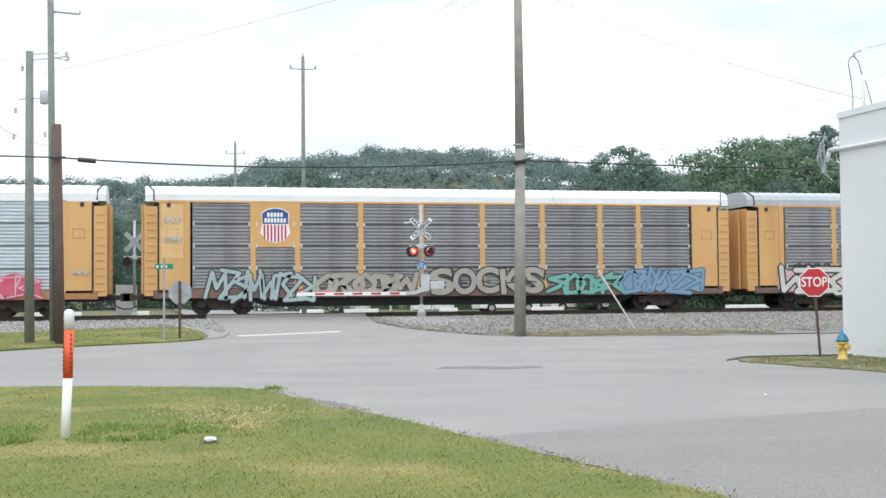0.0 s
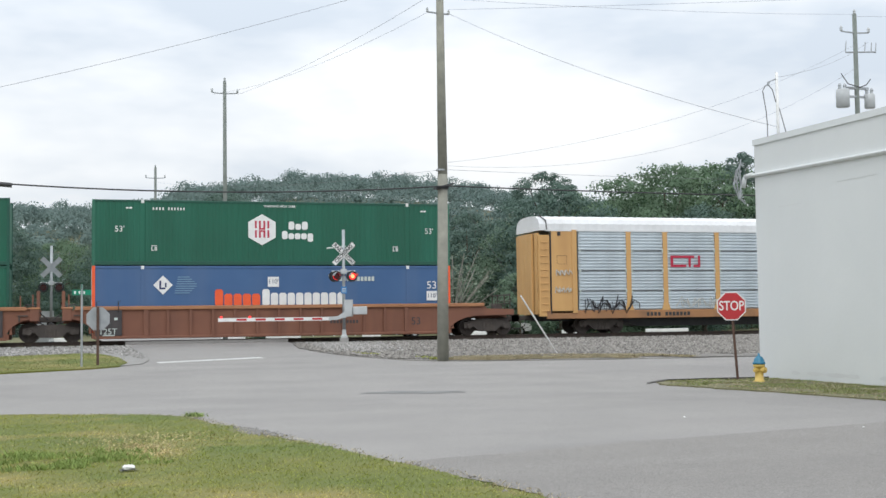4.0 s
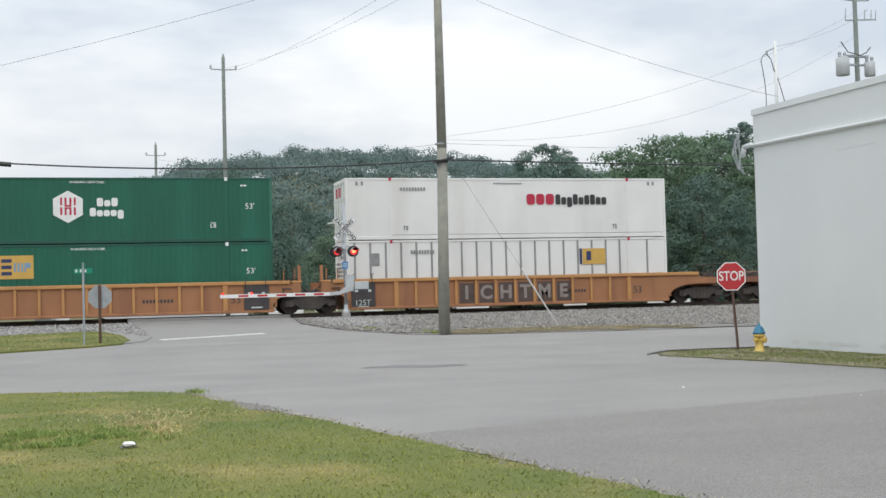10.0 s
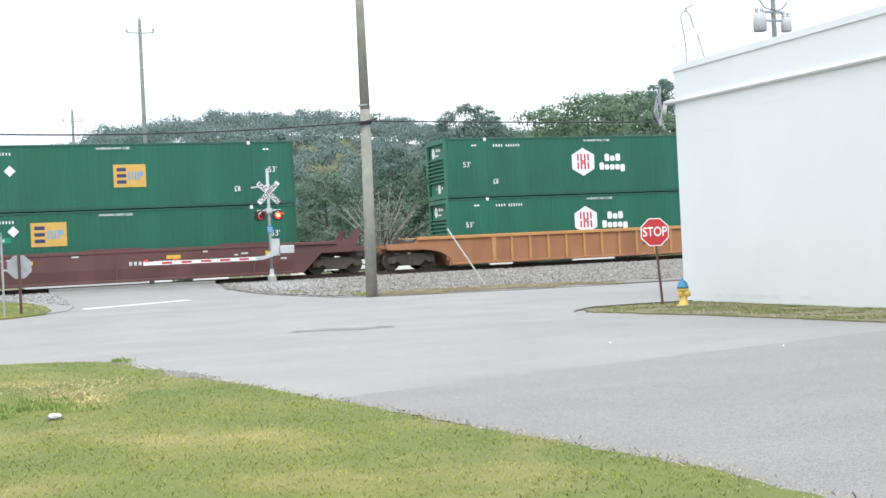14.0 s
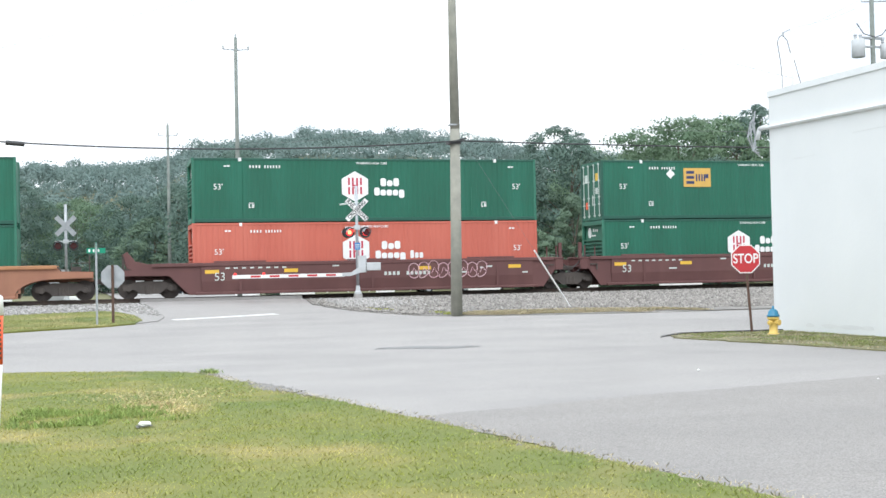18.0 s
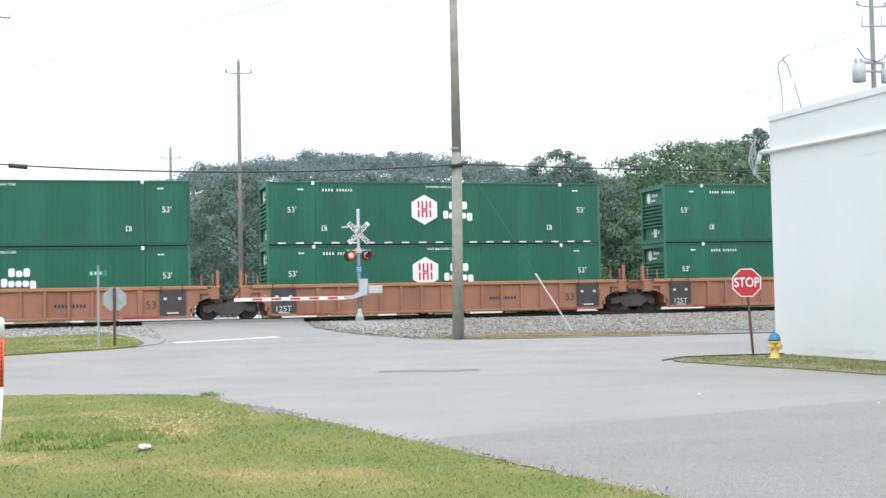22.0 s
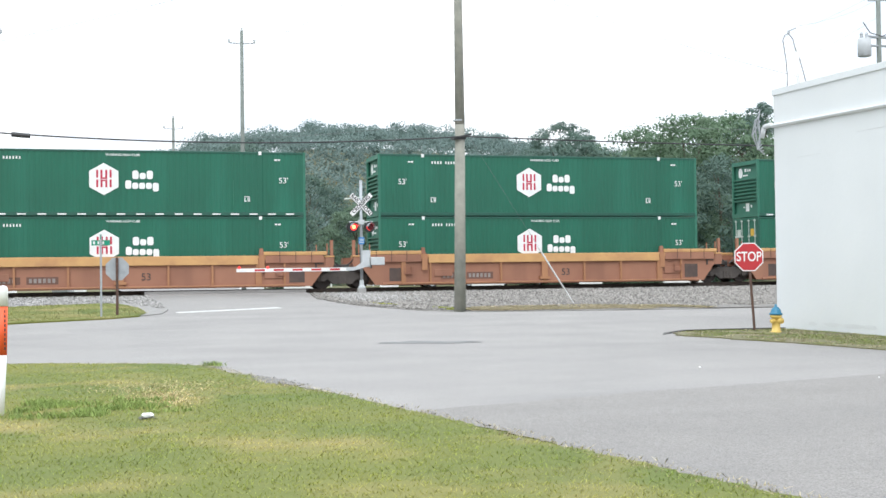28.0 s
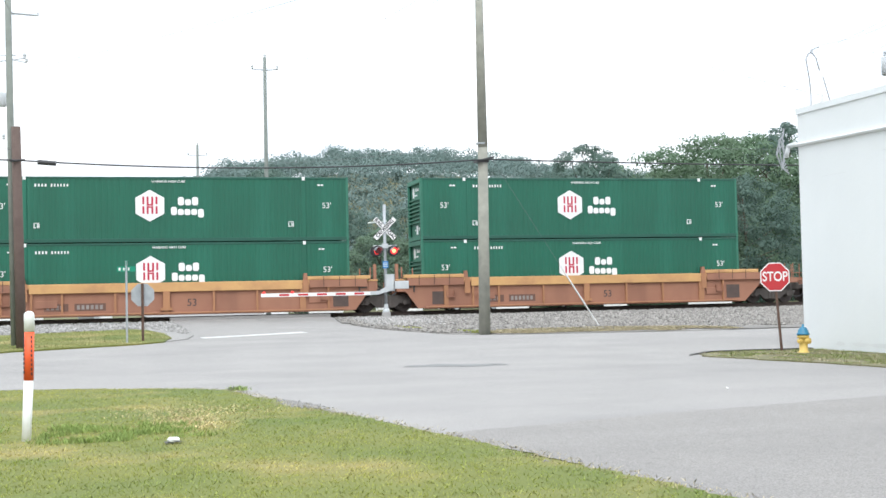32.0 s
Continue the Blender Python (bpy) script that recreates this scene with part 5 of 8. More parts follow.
# ---- level crossing signals
def crossbuck(parent, z, y, lettered):
    for k, (ang, words) in enumerate(((-45, ("RAIL", "ROAD")), (45, ("CROSSING",)))):
        yy = y - 0.012 * k
        pl = part("blade", Build().box(-0.61, 0.61, yy - 0.004, yy + 0.004, -0.115, 0.115), M_WHITE if lettered else M_GALV, parent)
        pl.location, pl.rotation_euler = (0, 0, z), (0, -radians(ang), 0)
        if lettered:
            eb = Build().box(-0.61, 0.61, yy - 0.0065, yy - 0.0045, 0.103, 0.115).box(-0.61, 0.61, yy - 0.0065, yy - 0.0045, -0.115, -0.103)
            part("border", eb, M_BLACK, pl)
            if len(words) == 1:
                part("lettering", letters("CROSSING", 0.15, M_BLACK, bold=0.006), M_BLACK, pl, "black word CROSSING", at=(0, yy - 0.008, 0))
            else:
                part("lettering", letters("RAIL", 0.15, M_BLACK, bold=0.006), M_BLACK, pl, "black word RAIL", at=(-0.36, yy - 0.008, 0))
                part("lettering", letters("ROAD", 0.15, M_BLACK, bold=0.006), M_BLACK, pl, "black word ROAD", at=(0.36, yy - 0.008, 0))


BLINK_DISCS = []


def flasher(parent, x, y, z, turn, lit):
    lens = M_LAMPON if lit else M_LAMPOFF
    h = part("lamp_housing", Build().tube((0, 0.02, 0), (0, 0.30, 0), 0.13, 0.09, 14).tube((0, 0.02, 0), (0, 0.0, 0), 0.235, 0.235, 20), M_BLACK, parent, "round black lamp with a disc backing")
    h.location, h.rotation_euler = (x, y, z), (0, 0, radians(turn))
    part("lens", Build().tube((0, -0.02, 0), (0, -0.005, 0), 0.14, 0.15, 18), lens, h, "glowing red lens" if lit else "dim red lens")
    if lit:
        part("bulb_glow", Build().tube((0, -0.03, 0), (0, -0.022, 0), 0.06, 0.09, 12), M_LAMPCORE, h)
        # an added dark red disc, no part of a real lamp, swings over the lens and imitates the blink
        BLINK_DISCS.append(part("lamp_shutter", Build().tube((0, -0.003, -0.142), (0, 0.003, -0.142), 0.143, 0.143, 18), M_LAMPOFF, h, "added dark red disc that covers the lens to imitate blinking", at=(0, -0.045, 0.142)))
    hood = Build()
    hood.add([((0.16 + 0.005 * e) * math.cos(a), d, (0.16 + 0.005 * e) * math.sin(a)) for e in (0, 1) for d in (-0.28, 0.0) for a in np.linspace(0.1, 3.04, 12)],
             [(i, i + 1, 13 + i, 12 + i) for i in range(11)] + [(24 + i, 36 + i, 37 + i, 25 + i) for i in range(11)])
    part("hood", hood, M_GALV, h, "grey lamp hood")


def signal(at, turn, label, front):
    s = thing("crossing_signal", at, turn, label, "crossing signal")
    part("foundation", Build().box(-0.17, 0.17, -0.17, 0.17, -0.5, 0.1, 0.03), M_CONC, s)
    part("base_casting", Build().lathe([(0.15, 0.1), (0.15, 0.16), (0.1, 0.24), (0.08, 0.45)], 10), M_GREYPAINT, s)
    part("mast", Build().tube((0, 0, 0.3), (0, 0, 4.72), 0.065, 0.065, 12), M_GALV, s, smooth=True)
    crossbuck(s, 3.68, -0.09, front)
    part("lamp_arm", Build().tube((-0.5, -0.02, 2.93), (0.5, -0.02, 2.93), 0.035, 0.035, 8).box(-0.12, 0.12, -0.12, 0.1, 2.83, 3.03), M_GREYPAINT, s)
    if front:
        flasher(s, -0.34, -0.16, 2.72, 12, True)
        flasher(s, 0.36, -0.16, 2.72, 12, True)
        flasher(s, -0.40, 0.16, 2.72, 192, False)
        flasher(s, 0.36, 0.16, 2.72, 192, False)
        part("bell_arm", Build().tube((-0.72, -0.02, 3.92), (0.1, -0.02, 4.0), 0.035, 0.035, 6), M_WHITEDULL, s)
    else:
        for x in (-0.36, 0.36):
            flasher(s, x, -0.16, 2.72, 0, False)
            flasher(s, x, 0.16, 2.72, 180, False)
    return s


SIGNAL = (10.78, 51.6, 0.86)
s1 = signal(SIGNAL, -4, "railroad crossing signal with crossbuck, flashing lamps and lowered gate", True)
part("emergency_sign", Build().box(-0.12, 0.12, -0.078, -0.068, 1.98, 2.28), M_BLUESIGN, s1, "small blue notice")
nb = Build()
for k in range(3):
    nb.box(-0.09, 0.09, -0.082, -0.079, 2.04 + k * 0.07, 2.07 + k * 0.07)
part("print", nb, M_WHITEDULL, s1)
part("gate_mechanism", Build().box(-0.02, 0.36, -0.25, 0.22, 1.0, 1.72, 0.05), M_GREYPAINT, s1, "grey gate motor box")
part("counterweight", Build().box(0.36, 0.95, -0.32, -0.22, 1.08, 1.42, 0.02).box(0.4, 0.9, -0.22, -0.1, 1.15, 1.35), M_GREYPAINT, s1, "grey counterweight plates")
part("gate_bracket", Build().prism([(-0.7, 0.86), (-0.35, 0.86), (0.05, 0.98), (0.3, 1.05), (0.3, 1.3), (0.0, 1.22), (-0.3, 1.02), (-0.7, 1.0)], -0.33, -0.26), M_GREYPAINT, s1)
ga = part("gate_arm", Build().box(-5.3, -0.6, -0.32, -0.28, 0.845, 0.995), M_WHITE, s1, "white gate arm with red bands")
for k in range(5):
    x = -4.55 + k * 0.79
    part("red_band", Build().box(x, x + 0.42, -0.323, -0.3195, 0.878, 0.962), M_RED, ga)
for x in (-5.18, -4.0):
    part("arm_lamp", Build().lathe([(0.05, 0), (0.05, 0.07), (0.02, 0.09)], 8, (x, -0.3, 0.985)), M_LAMPON, ga, "small glowing red lamp")
s2_ = signal((-1.35, 61.6, 0.75), 0, "crossing signal seen from behind beyond the track", False)
part("relay_case", Build().box(-0.9, 0.1, 0.4, 1.0, -0.2, 1.6, 0.03), M_GREYPAINT, s2_)

# ---- litter and small things
lt = thing("crumpled_litter", (0.47, 13.78, 0.045), 20, "crumpled white and dark paper cup lying in the grass", "litter")
rl = np.random.default_rng(70)
lb = Build().lathe([(0.02, 0), (0.05, 0.03), (0.055, 0.09), (0.05, 0.15), (0.02, 0.17)], 9)
lb.v = [(z * 1.0 - 0.08 + rl.normal(0, 0.006), x + rl.normal(0, 0.006), y * 0.7 + 0.035 + rl.normal(0, 0.005)) for x, y, z in lb.v]
part("cup", lb, M_WHITE, lt)
part("wrapper", Build().add([(-0.12, -0.05, 0.0), (0.13, -0.07, 0.01), (0.15, 0.04, 0.0), (0.0, 0.09, 0.03), (-0.11, 0.05, 0.01)], [(0, 1, 2, 3, 4)]).add([(-0.12, -0.05, -0.02), (0.13, -0.07, -0.02), (0.15, 0.04, -0.02), (0.0, 0.09, -0.02), (-0.11, 0.05, -0.02)], [(4, 3, 2, 1, 0)]), M_BLACK, lt)
lt.scale = (0.8, 0.8, 0.8)
tf = thing("grass_tuft", (1.86, 21.6, 0.02), 0, "clump of dry weeds on the lawn corner", "weeds")
rt = np.random.default_rng(71)
part("foliage", blades(np.c_[rt.normal(0, 0.08, (50, 2)), np.zeros(50)], 0.08, 0.008, 3, 72, 0.04, 0.6), M_BLADE_DARK, tf)
tagged(part("stone", stones(np.array([[9.32, 18.03, 0.01]]), 0.02, 73), M_WHITE), "small white stone lying on the asphalt", "stone")
tagged(part("stone", stones(np.array([[10.74, 15.31, 0.01]]), 0.024, 74), M_WHITE), "small flat white stone lying on the grey asphalt", "stone")


# ---- beyond the railway: parked vehicles and a low white house seen under the cars
def car(at, turn, material, label, van=False):
    t = thing("parked_car", at, turn, label, "car")
    h = 1.75 if van else 1.42
    prof = [(-2.2, 0.32), (2.2, 0.32), (2.25, 0.7), (2.1, 0.85), (1.2, 0.95), (0.55, h - 0.04), (-1.3, h), (-2.05, 0.98), (-2.25, 0.85)]
    part("body", Build().prism(prof, -0.86, 0.86), material, t)
    part("window", Build().prism([(0.98, 0.98), (0.5, h - 0.12), (-1.25, h - 0.08), (-1.8, 0.98)], -0.872, -0.862), M_GLASS, t)
    for x in (-1.35, 1.35):
        for y in (-0.8, 0.8):
            w = part("wheel", Build().tube((x, y - 0.11, 0.33), (x, y + 0.11, 0.33), 0.33, 0.33, 14), M_TYRE, t)
            part("rim", Build().tube((x, y - 0.125, 0.33), (x, y - 0.1, 0.33), 0.19, 0.19, 10), M_GALV, w)
    return t


for x, y, turn, m, lab, van in ((-5.5, 142, 8, M_WHITE, "white parked car beyond the railway", False), (2.4, 150, 8, M_WHITE, "white parked van beyond the railway", True), (23.4, 83, 4, M_WHITE, "white parked van close behind the railway", True),
                                (28.9, 84, 3, M_WHITE, "white parked van beside another behind the railway", True), (36.0, 136, 8, M_GALV, "silver parked car beyond the railway", False)):
    car((x, y, 0.5), turn, m, lab, van)
# low whitewashed wall at the edge of the lot behind the track
lot = thing("low_wall", (0, 77.5, 0.46), 0, "low whitewashed block wall behind the railway", "wall")
for x0, w in ((-8.0, 3.2), (-2.4, 1.6), (8.4, 1.5), (11.2, 2.2), (17.4, 1.2), (23.6, 2.2), (31.2, 1.6), (37.4, 3.2)):
    part("block_run", Build().box(x0, x0 + w, -0.1, 0.1, -0.1, 0.44, 0.02), M_WHITE, lot)


house = thing("white_house", (0, 0, 0), 0, "low white clapboard house beyond the level crossing", "house")
part("wall", Build().box(3.1, 8.2, 106, 106.2, 0.4, 2.0), M_WHITE, house)
part("wall", Build().box(3.1, 8.2, 111, 111.2, 0.4, 2.0), M_WHITE, house)
part("wall", Build().box(3.1, 3.3, 106.2, 111, 0.4, 2.0).box(8.0, 8.2, 106.2, 111, 0.4, 2.0), M_WHITE, house)
part("roof", Build().prism([(105.7, 2.0), (111.5, 2.0), (108.6, 2.3)], 2.8, 8.5, "x"), M_ROOF, house, "shallow grey roof")
for x in (4.0, 5.1, 6.5, 7.4):
    w_ = part("window", Build().box(x, x + 0.5, 105.97, 106.0, 0.62, 1.5), M_GLASS, house)
    part("window_frame", Build().box(x - 0.05, x + 0.55, 105.95, 105.97, 1.5, 1.56).box(x + 0.22, x + 0.28, 105.95, 105.97, 0.62, 1.5).box(x, x + 0.5, 105.95, 105.97, 1.02, 1.08), M_WHITE, w_)
fence = thing("board_fence", (9.4, 99, 0.5), 0, "low white board fence beyond the railway", "fence")
fm = Build().box(0, 1.5, -0.03, 0.03, 0.1, 0.95).mesh("board")
fp = Build().box(-0.06, 0.06, -0.06, 0.06, -0.2, 1.05).mesh("post")
for k in range(10):
    if k not in (1, 4, 5, 8):
        part("board", fm, M_WHITE, fence, at=(k * 1.75 + 0.12, 0, 0))
    part("post", fp, M_WHITE, fence, at=(k * 1.75, 0, 0))


# ---- the train
CL = 16.154          # length of a 53-foot container
SET = 62.52          # length of one three-unit well car
MOVERS = []          # every thing that rides, with its distance along the train


def ride(t, along):
    MOVERS.append((t, along))
    return t


def plate(parent, name, x, z, w, h, y, material, label=""):
    return part(name, Build().box(x, x + w, y - 0.003, y, z, z + h), material, parent, label)


def block_word(parent, material, x, z, heights, w, gap, y):
    """A row of plain blocks with cut corners in the rhythm of a word, each block a part; no letters.
    A height may be a pair: how far the block hangs below the line, and its height over it."""
    for i, h in enumerate(heights):
        low, h = h if isinstance(h, tuple) else (0.0, h)
        x0, c, z0, z1 = x + i * (w + gap), min(w, h) * 0.22, z - low, z + h
        b = Build().prism([(x0 + c, z0), (x0 + w - c, z0), (x0 + w, z0 + c), (x0 + w, z1 - c), (x0 + w - c, z1), (x0 + c, z1), (x0, z1 - c), (x0, z0 + c)], y - 0.003, y)
        part("word_block", b, material, parent)


def wall_mesh(kind, side):
    """A long side wall: fine vertical corrugation, wide panels between posts, or smooth."""
    b = Build()
    y_out, y_in, z0, z1 = side * 1.283, side * 1.264, 0.17, 2.80
    if kind == "smooth":
        pts = [(0.12, y_out - side * 0.008), (CL - 0.12, y_out - side * 0.008)]
    elif kind == "posted":
        pts = [(0.12, y_in), (CL - 0.12, y_in)]
    else:
        pts, x, k = [], 0.12, 0
        while x < CL - 0.13:
            pts += [(x, y_in), (min(x + 0.06, CL - 0.12), y_in), (min(x + 0.10, CL - 0.12), y_out), (min(x + 0.215, CL - 0.12), y_out)]
            x += 0.255
        pts.append((CL - 0.12, y_in))
    n = len(pts)
    b.add([(x, y, z) for z in (z0, z1) for x, y in pts], [(i, i + 1, n + i + 1, n + i) if side < 0 else (i + 1, i, n + i, n + i + 1) for i in range(n - 1)])
    return b


def end_mesh(ribbed):
    b = Build()
    if ribbed:
        b.box(0.15, 0.19, -1.18, 1.18, 0.16, 2.78)
        b.box(0.0, 0.15, -1.16, 1.16, 2.68, 2.88).box(0.0, 0.15, -1.16, 1.16, 0.02, 0.22).box(0.02, 0.15, -1.16, 1.16, 1.92, 1.98).box(0.02, 0.15, -1.16, 1.16, 0.84, 0.90)
    else:
        b.box(0.04, 0.09, -1.18, -0.02, 0.16, 2.78).box(0.04, 0.09, 0.02, 1.18, 0.16, 2.78)
        b.box(0.0, 0.05, -1.16, 1.16, 2.72, 2.88).box(0.0, 0.05, -1.16, 1.16, 0.02, 0.16)
    return b


def lock_bar(y):
    b = Build().tube((0.015, y, 0.14), (0.015, y, 2.8), 0.022, 0.022, 6)
    for z in (0.2, 0.75, 1.1, 1.9, 2.7):
        b.box(-0.005, 0.04, y - 0.09, y + 0.09, z, z + 0.07)
    return b


BOX_MESH = {}


def container(kind, paint, frame_paint, ends, label, end_paint=None):
    """A 53-foot container: walls, roof, doors, rails, corner posts, lifting posts with white castings."""
    t = thing("shipping_container", (0, 0, 0), 0, label, "container", "containers on the train")

    def put(name, key, make, material, lab="", smooth=False):
        key = (key, material.name)
        if key not in BOX_MESH:
            me = make().mesh(name, smooth)
            me.materials.append(material)
            BOX_MESH[key] = me
        return part(name, BOX_MESH[key], material, t, lab)

    put("side_wall", kind + "n", lambda: wall_mesh(kind, -1), paint)
    put("side_wall", kind + "f", lambda: wall_mesh("smooth", 1), paint)
    put("roof", "roof", lambda: Build().box(0.1, CL - 0.1, -1.22, 1.22, 2.80, 2.875), paint)
    put("floor", "floor", lambda: Build().box(0.1, CL - 0.1, -1.22, 1.22, 0.08, 0.14), frame_paint)
    put("end_wall", "end" + ends, lambda: end_mesh(ends == "ribs"), end_paint or paint, "end wall with raised ribs" if ends == "ribs" else "double doors")
    if ends == "doors":
        for k, y in enumerate((-0.95, -0.35, 0.35, 0.95)):
            put("lock_bar", "bar%d" % k, lambda: lock_bar(y), M_WHITEDULL)
    else:
        for k, z in enumerate((0.98, 1.165, 1.35, 1.535, 1.72)):
            put("end_rib", "rib%d" % k, lambda: Build().prism([(0.15, z), (0.02, z + 0.025), (0.02, z + 0.085), (0.15, z + 0.11)], -1.12, 1.12), end_paint or paint)
    put("end_wall", "endr", lambda: Build().box(CL - 0.08, CL - 0.03, -1.18, 1.18, 0.16, 2.78), paint)
    for s in (-1, 1):
        put("top_rail", "tr%d" % s, lambda: Build().box(0.1, CL - 0.1, s * 1.295 - (0.07 if s > 0 else 0), s * 1.295 + (0.07 if s < 0 else 0), 2.79, 2.89, 0.015), frame_paint)
        put("bottom_rail", "br%d" % s, lambda: Build().box(0.1, CL - 0.1, s * 1.295 - (0.09 if s > 0 else 0), s * 1.295 + (0.09 if s < 0 else 0), 0.03, 0.19, 0.015), frame_paint)
        for x in (0.0, CL - 0.12):
            put("corner_post", "cp%d%d" % (s, x > 1), lambda: Build().box(x, x + 0.12, s * 1.295 - (0.14 if s > 0 else 0), s * 1.295 + (0.14 if s < 0 else 0), 0.0, 2.896, 0.015), end_paint or frame_paint)
        for x in (2.05, 14.03):
            put("lifting_post", "lp%d%d" % (s, x > 5), lambda: Build().box(x, x + 0.16, s * 1.2955 - (0.05 if s > 0 else 0), s * 1.2955 + (0.05 if s < 0 else 0), 0.19, 2.79), paint)
    if kind == "posted":
        for i in range(21):
            x = 0.35 + i * 0.735
            if abs(x - 2.1) > 0.25 and abs(x - 14.1) > 0.25:
                put("wall_post", "wp%d" % i, lambda: Build().box(x, x + 0.085, -1.29, -1.252, 0.19, 2.79), M_GREYSEAM)
    for x in (2.03, 14.01):
        put("casting", "ca%d" % (x > 5), lambda: Build().box(x + 0.03, x + 0.17, -1.301, -1.15, 2.75, 2.905, 0.01), M_WHITE if paint != M_WHITEBOX else M_MARKRED, "lifting casting at the roof edge")
    return t


YD = -1.301


def end_marks(t, ribbed, ink):
    """Emblem, small print and placards on the end that faces back along the train."""
    if ribbed:
        ring = [(0.62 + 0.2 * math.cos(a), 2.32 + 0.26 * math.sin(a)) for a in np.linspace(0, 5.98, 20)]
        part("end_emblem", Build().prism(ring, 0.138, 0.1495, "x"), ink, t, "oval emblem on the end wall")
        b = Build()
        for y, z, w, h in ((0.12, 2.36, 0.16, 0.16), (-0.12, 2.36, 0.12, 0.12), (-0.32, 2.36, 0.14, 0.12), (0.14, 2.14, 0.5, 0.07), (-0.42, 0.5, 0.12, 0.14), (0.3, 0.52, 0.18, 0.05)):
            b.box(0.138, 0.1495, y - w / 2, y + w / 2, z, z + h)
        part("end_print", b, ink, t)
        part("placard", Build().box(0.136, 0.1492, -0.2, 0.12, 0.32, 0.74), ink, t, "white placard on the end wall")
    else:
        for y, z, w, h, m in ((-0.66, 1.95, 0.34, 0.36, M_CAUTION), (-0.62, 1.3, 0.3, 0.3, M_WHITEDULL), (0.68, 1.9, 0.36, 0.4, M_WHITEDULL), (0.64, 0.6, 0.26, 0.34, M_ORANGE), (-0.1, 0.75, 0.1, 0.5, M_WHITEDULL)):
            part("placard", Build().box(0.03, 0.0395, y - w / 2, y + w / 2, z, z + h), m, t, "placard on the door")


def marks(t, small=M_WHITE):
    """The number 53 and small stencils at both ends; stencils too small to read are bars."""
    for x in (1.15, 15.15):
        part("size_mark", letters("53'", 0.26, small), small, t, "stencilled 53'", at=(x, YD - 0.002, 1.6))
    b = Build()
    for x0, w in ((1.42, 0.11), (1.56, 0.12), (14.75, 0.11), (14.89, 0.12)):
        b.box(x0, x0 + w, YD - 0.003, YD, 2.50, 2.57)
    for i in range(4):
        b.box(2.55 + i * 0.14, 2.55 + i * 0.14 + 0.07, YD - 0.003, YD, 2.45, 2.57)
    for i in range(6):
        b.box(3.22 + i * 0.13, 3.22 + i * 0.13 + 0.06, YD - 0.003, YD, 2.45, 2.57)
    part("lettering", letters("WARNING HIGH CUBE", 0.10, small, bold=0.002), small, t, "small stencilled words WARNING HIGH CUBE", at=(8.15, YD - 0.002, 2.68))
    for x0 in (2.5, 13.4):
        b.box(x0, x0 + 0.24, YD - 0.003, YD, 0.86, 0.89)
        b.box(x0, x0 + 0.04, YD - 0.003, YD, 0.66, 0.84).box(x0 + 0.04, x0 + 0.1, YD - 0.003, YD, 0.66, 0.70).box(x0 + 0.14, x0 + 0.18, YD - 0.003, YD, 0.66, 0.84).box(x0 + 0.2, x0 + 0.24, YD - 0.003, YD, 0.66, 0.84)
    tagged(part("stencil", b, small, t), "small white stencilled marks", kind="stuff")


def hexagon_mark(t, x=7.35, z=1.62, words=2):
    """A white hexagon with dark red bars, and two rows of white blocks."""
    h = 0.70
    hexa = [(x + 0.615, z + h * 0.5), (x, z + h), (x - 0.615, z + h * 0.5), (x - 0.615, z - h * 0.5), (x, z - h), (x + 0.615, z - h * 0.5)]
    e = part("emblem", Build().prism(hexa, YD - 0.004, YD), M_WHITE, t, "white hexagon emblem")
    for dx in (-0.32, -0.14, 0.06, 0.24):
        for dz in (0.06, -0.36):
            part("bar", Build().box(x + dx, x + dx + 0.085, YD - 0.007, YD - 0.0045, z + dz, z + dz + 0.34), M_MARKRED, e)
    for dz in (0.0, -0.10):
        part("bar", Build().box(x - 0.14, x + 0.145, YD - 0.0072, YD - 0.0046, z + dz, z + dz + 0.072), M_MARKRED, e)
    block_word(t, M_WHITE, x + 1.2, z + 0.01, (0.37, 0.27, 0.37), 0.265, 0.04, YD)
    block_word(t, M_WHITE, x + 0.9, z - 0.42, (0.37, 0.27, 0.27, 0.27, (0.11, 0.27)), 0.255, 0.036, YD)
    if words == 3:
        block_word(t, M_WHITE, x + 2.55, z - 0.42, (0.36, 0.26, 0.26), 0.17, 0.05, YD)


def gold_mark(t, x, z, w, h, pale=False):
    p = part("gold_panel", Build().box(x, x + w, YD - 0.004, YD, z, z + h), M_GOLD, t, "gold panel with navy blocks")
    u = w / 10
    for q in (0.16, 0.43, 0.70):
        part("block", Build().box(x + u, x + 3.9 * u, YD - 0.007, YD - 0.0045, z + h * q, z + h * (q + 0.15)), M_NAVY, p)
    for a, c, q in ((4.5, 5.05, 0.3), (5.5, 6.05, 0.3), (6.5, 7.05, 0.3), (7.4, 7.95, 0.3), (7.99, 9.2, 0.46)):
        part("block", Build().box(x + a * u, x + c * u, YD - 0.007, YD - 0.0045, z + h * q, z + h * 0.68), M_PALEBLUE if pale else M_NAVY, p)


def diamond(t, x, z, s=0.24, m=M_WHITE):
    part("placard", Build().prism([(x - s, z), (x, z - s), (x + s, z), (x, z + s)], YD - 0.004, YD), m, t, "white diamond placard")


def dashes(t):
    b = Build()
    for i in range(19):
        b.box(0.5 + i * 0.82, 0.5 + i * 0.82 + 0.36, -1.2995, -1.2955, 0.07, 0.13)
    part("reflective_dashes", b, M_WHITE, t)


BASE = {}


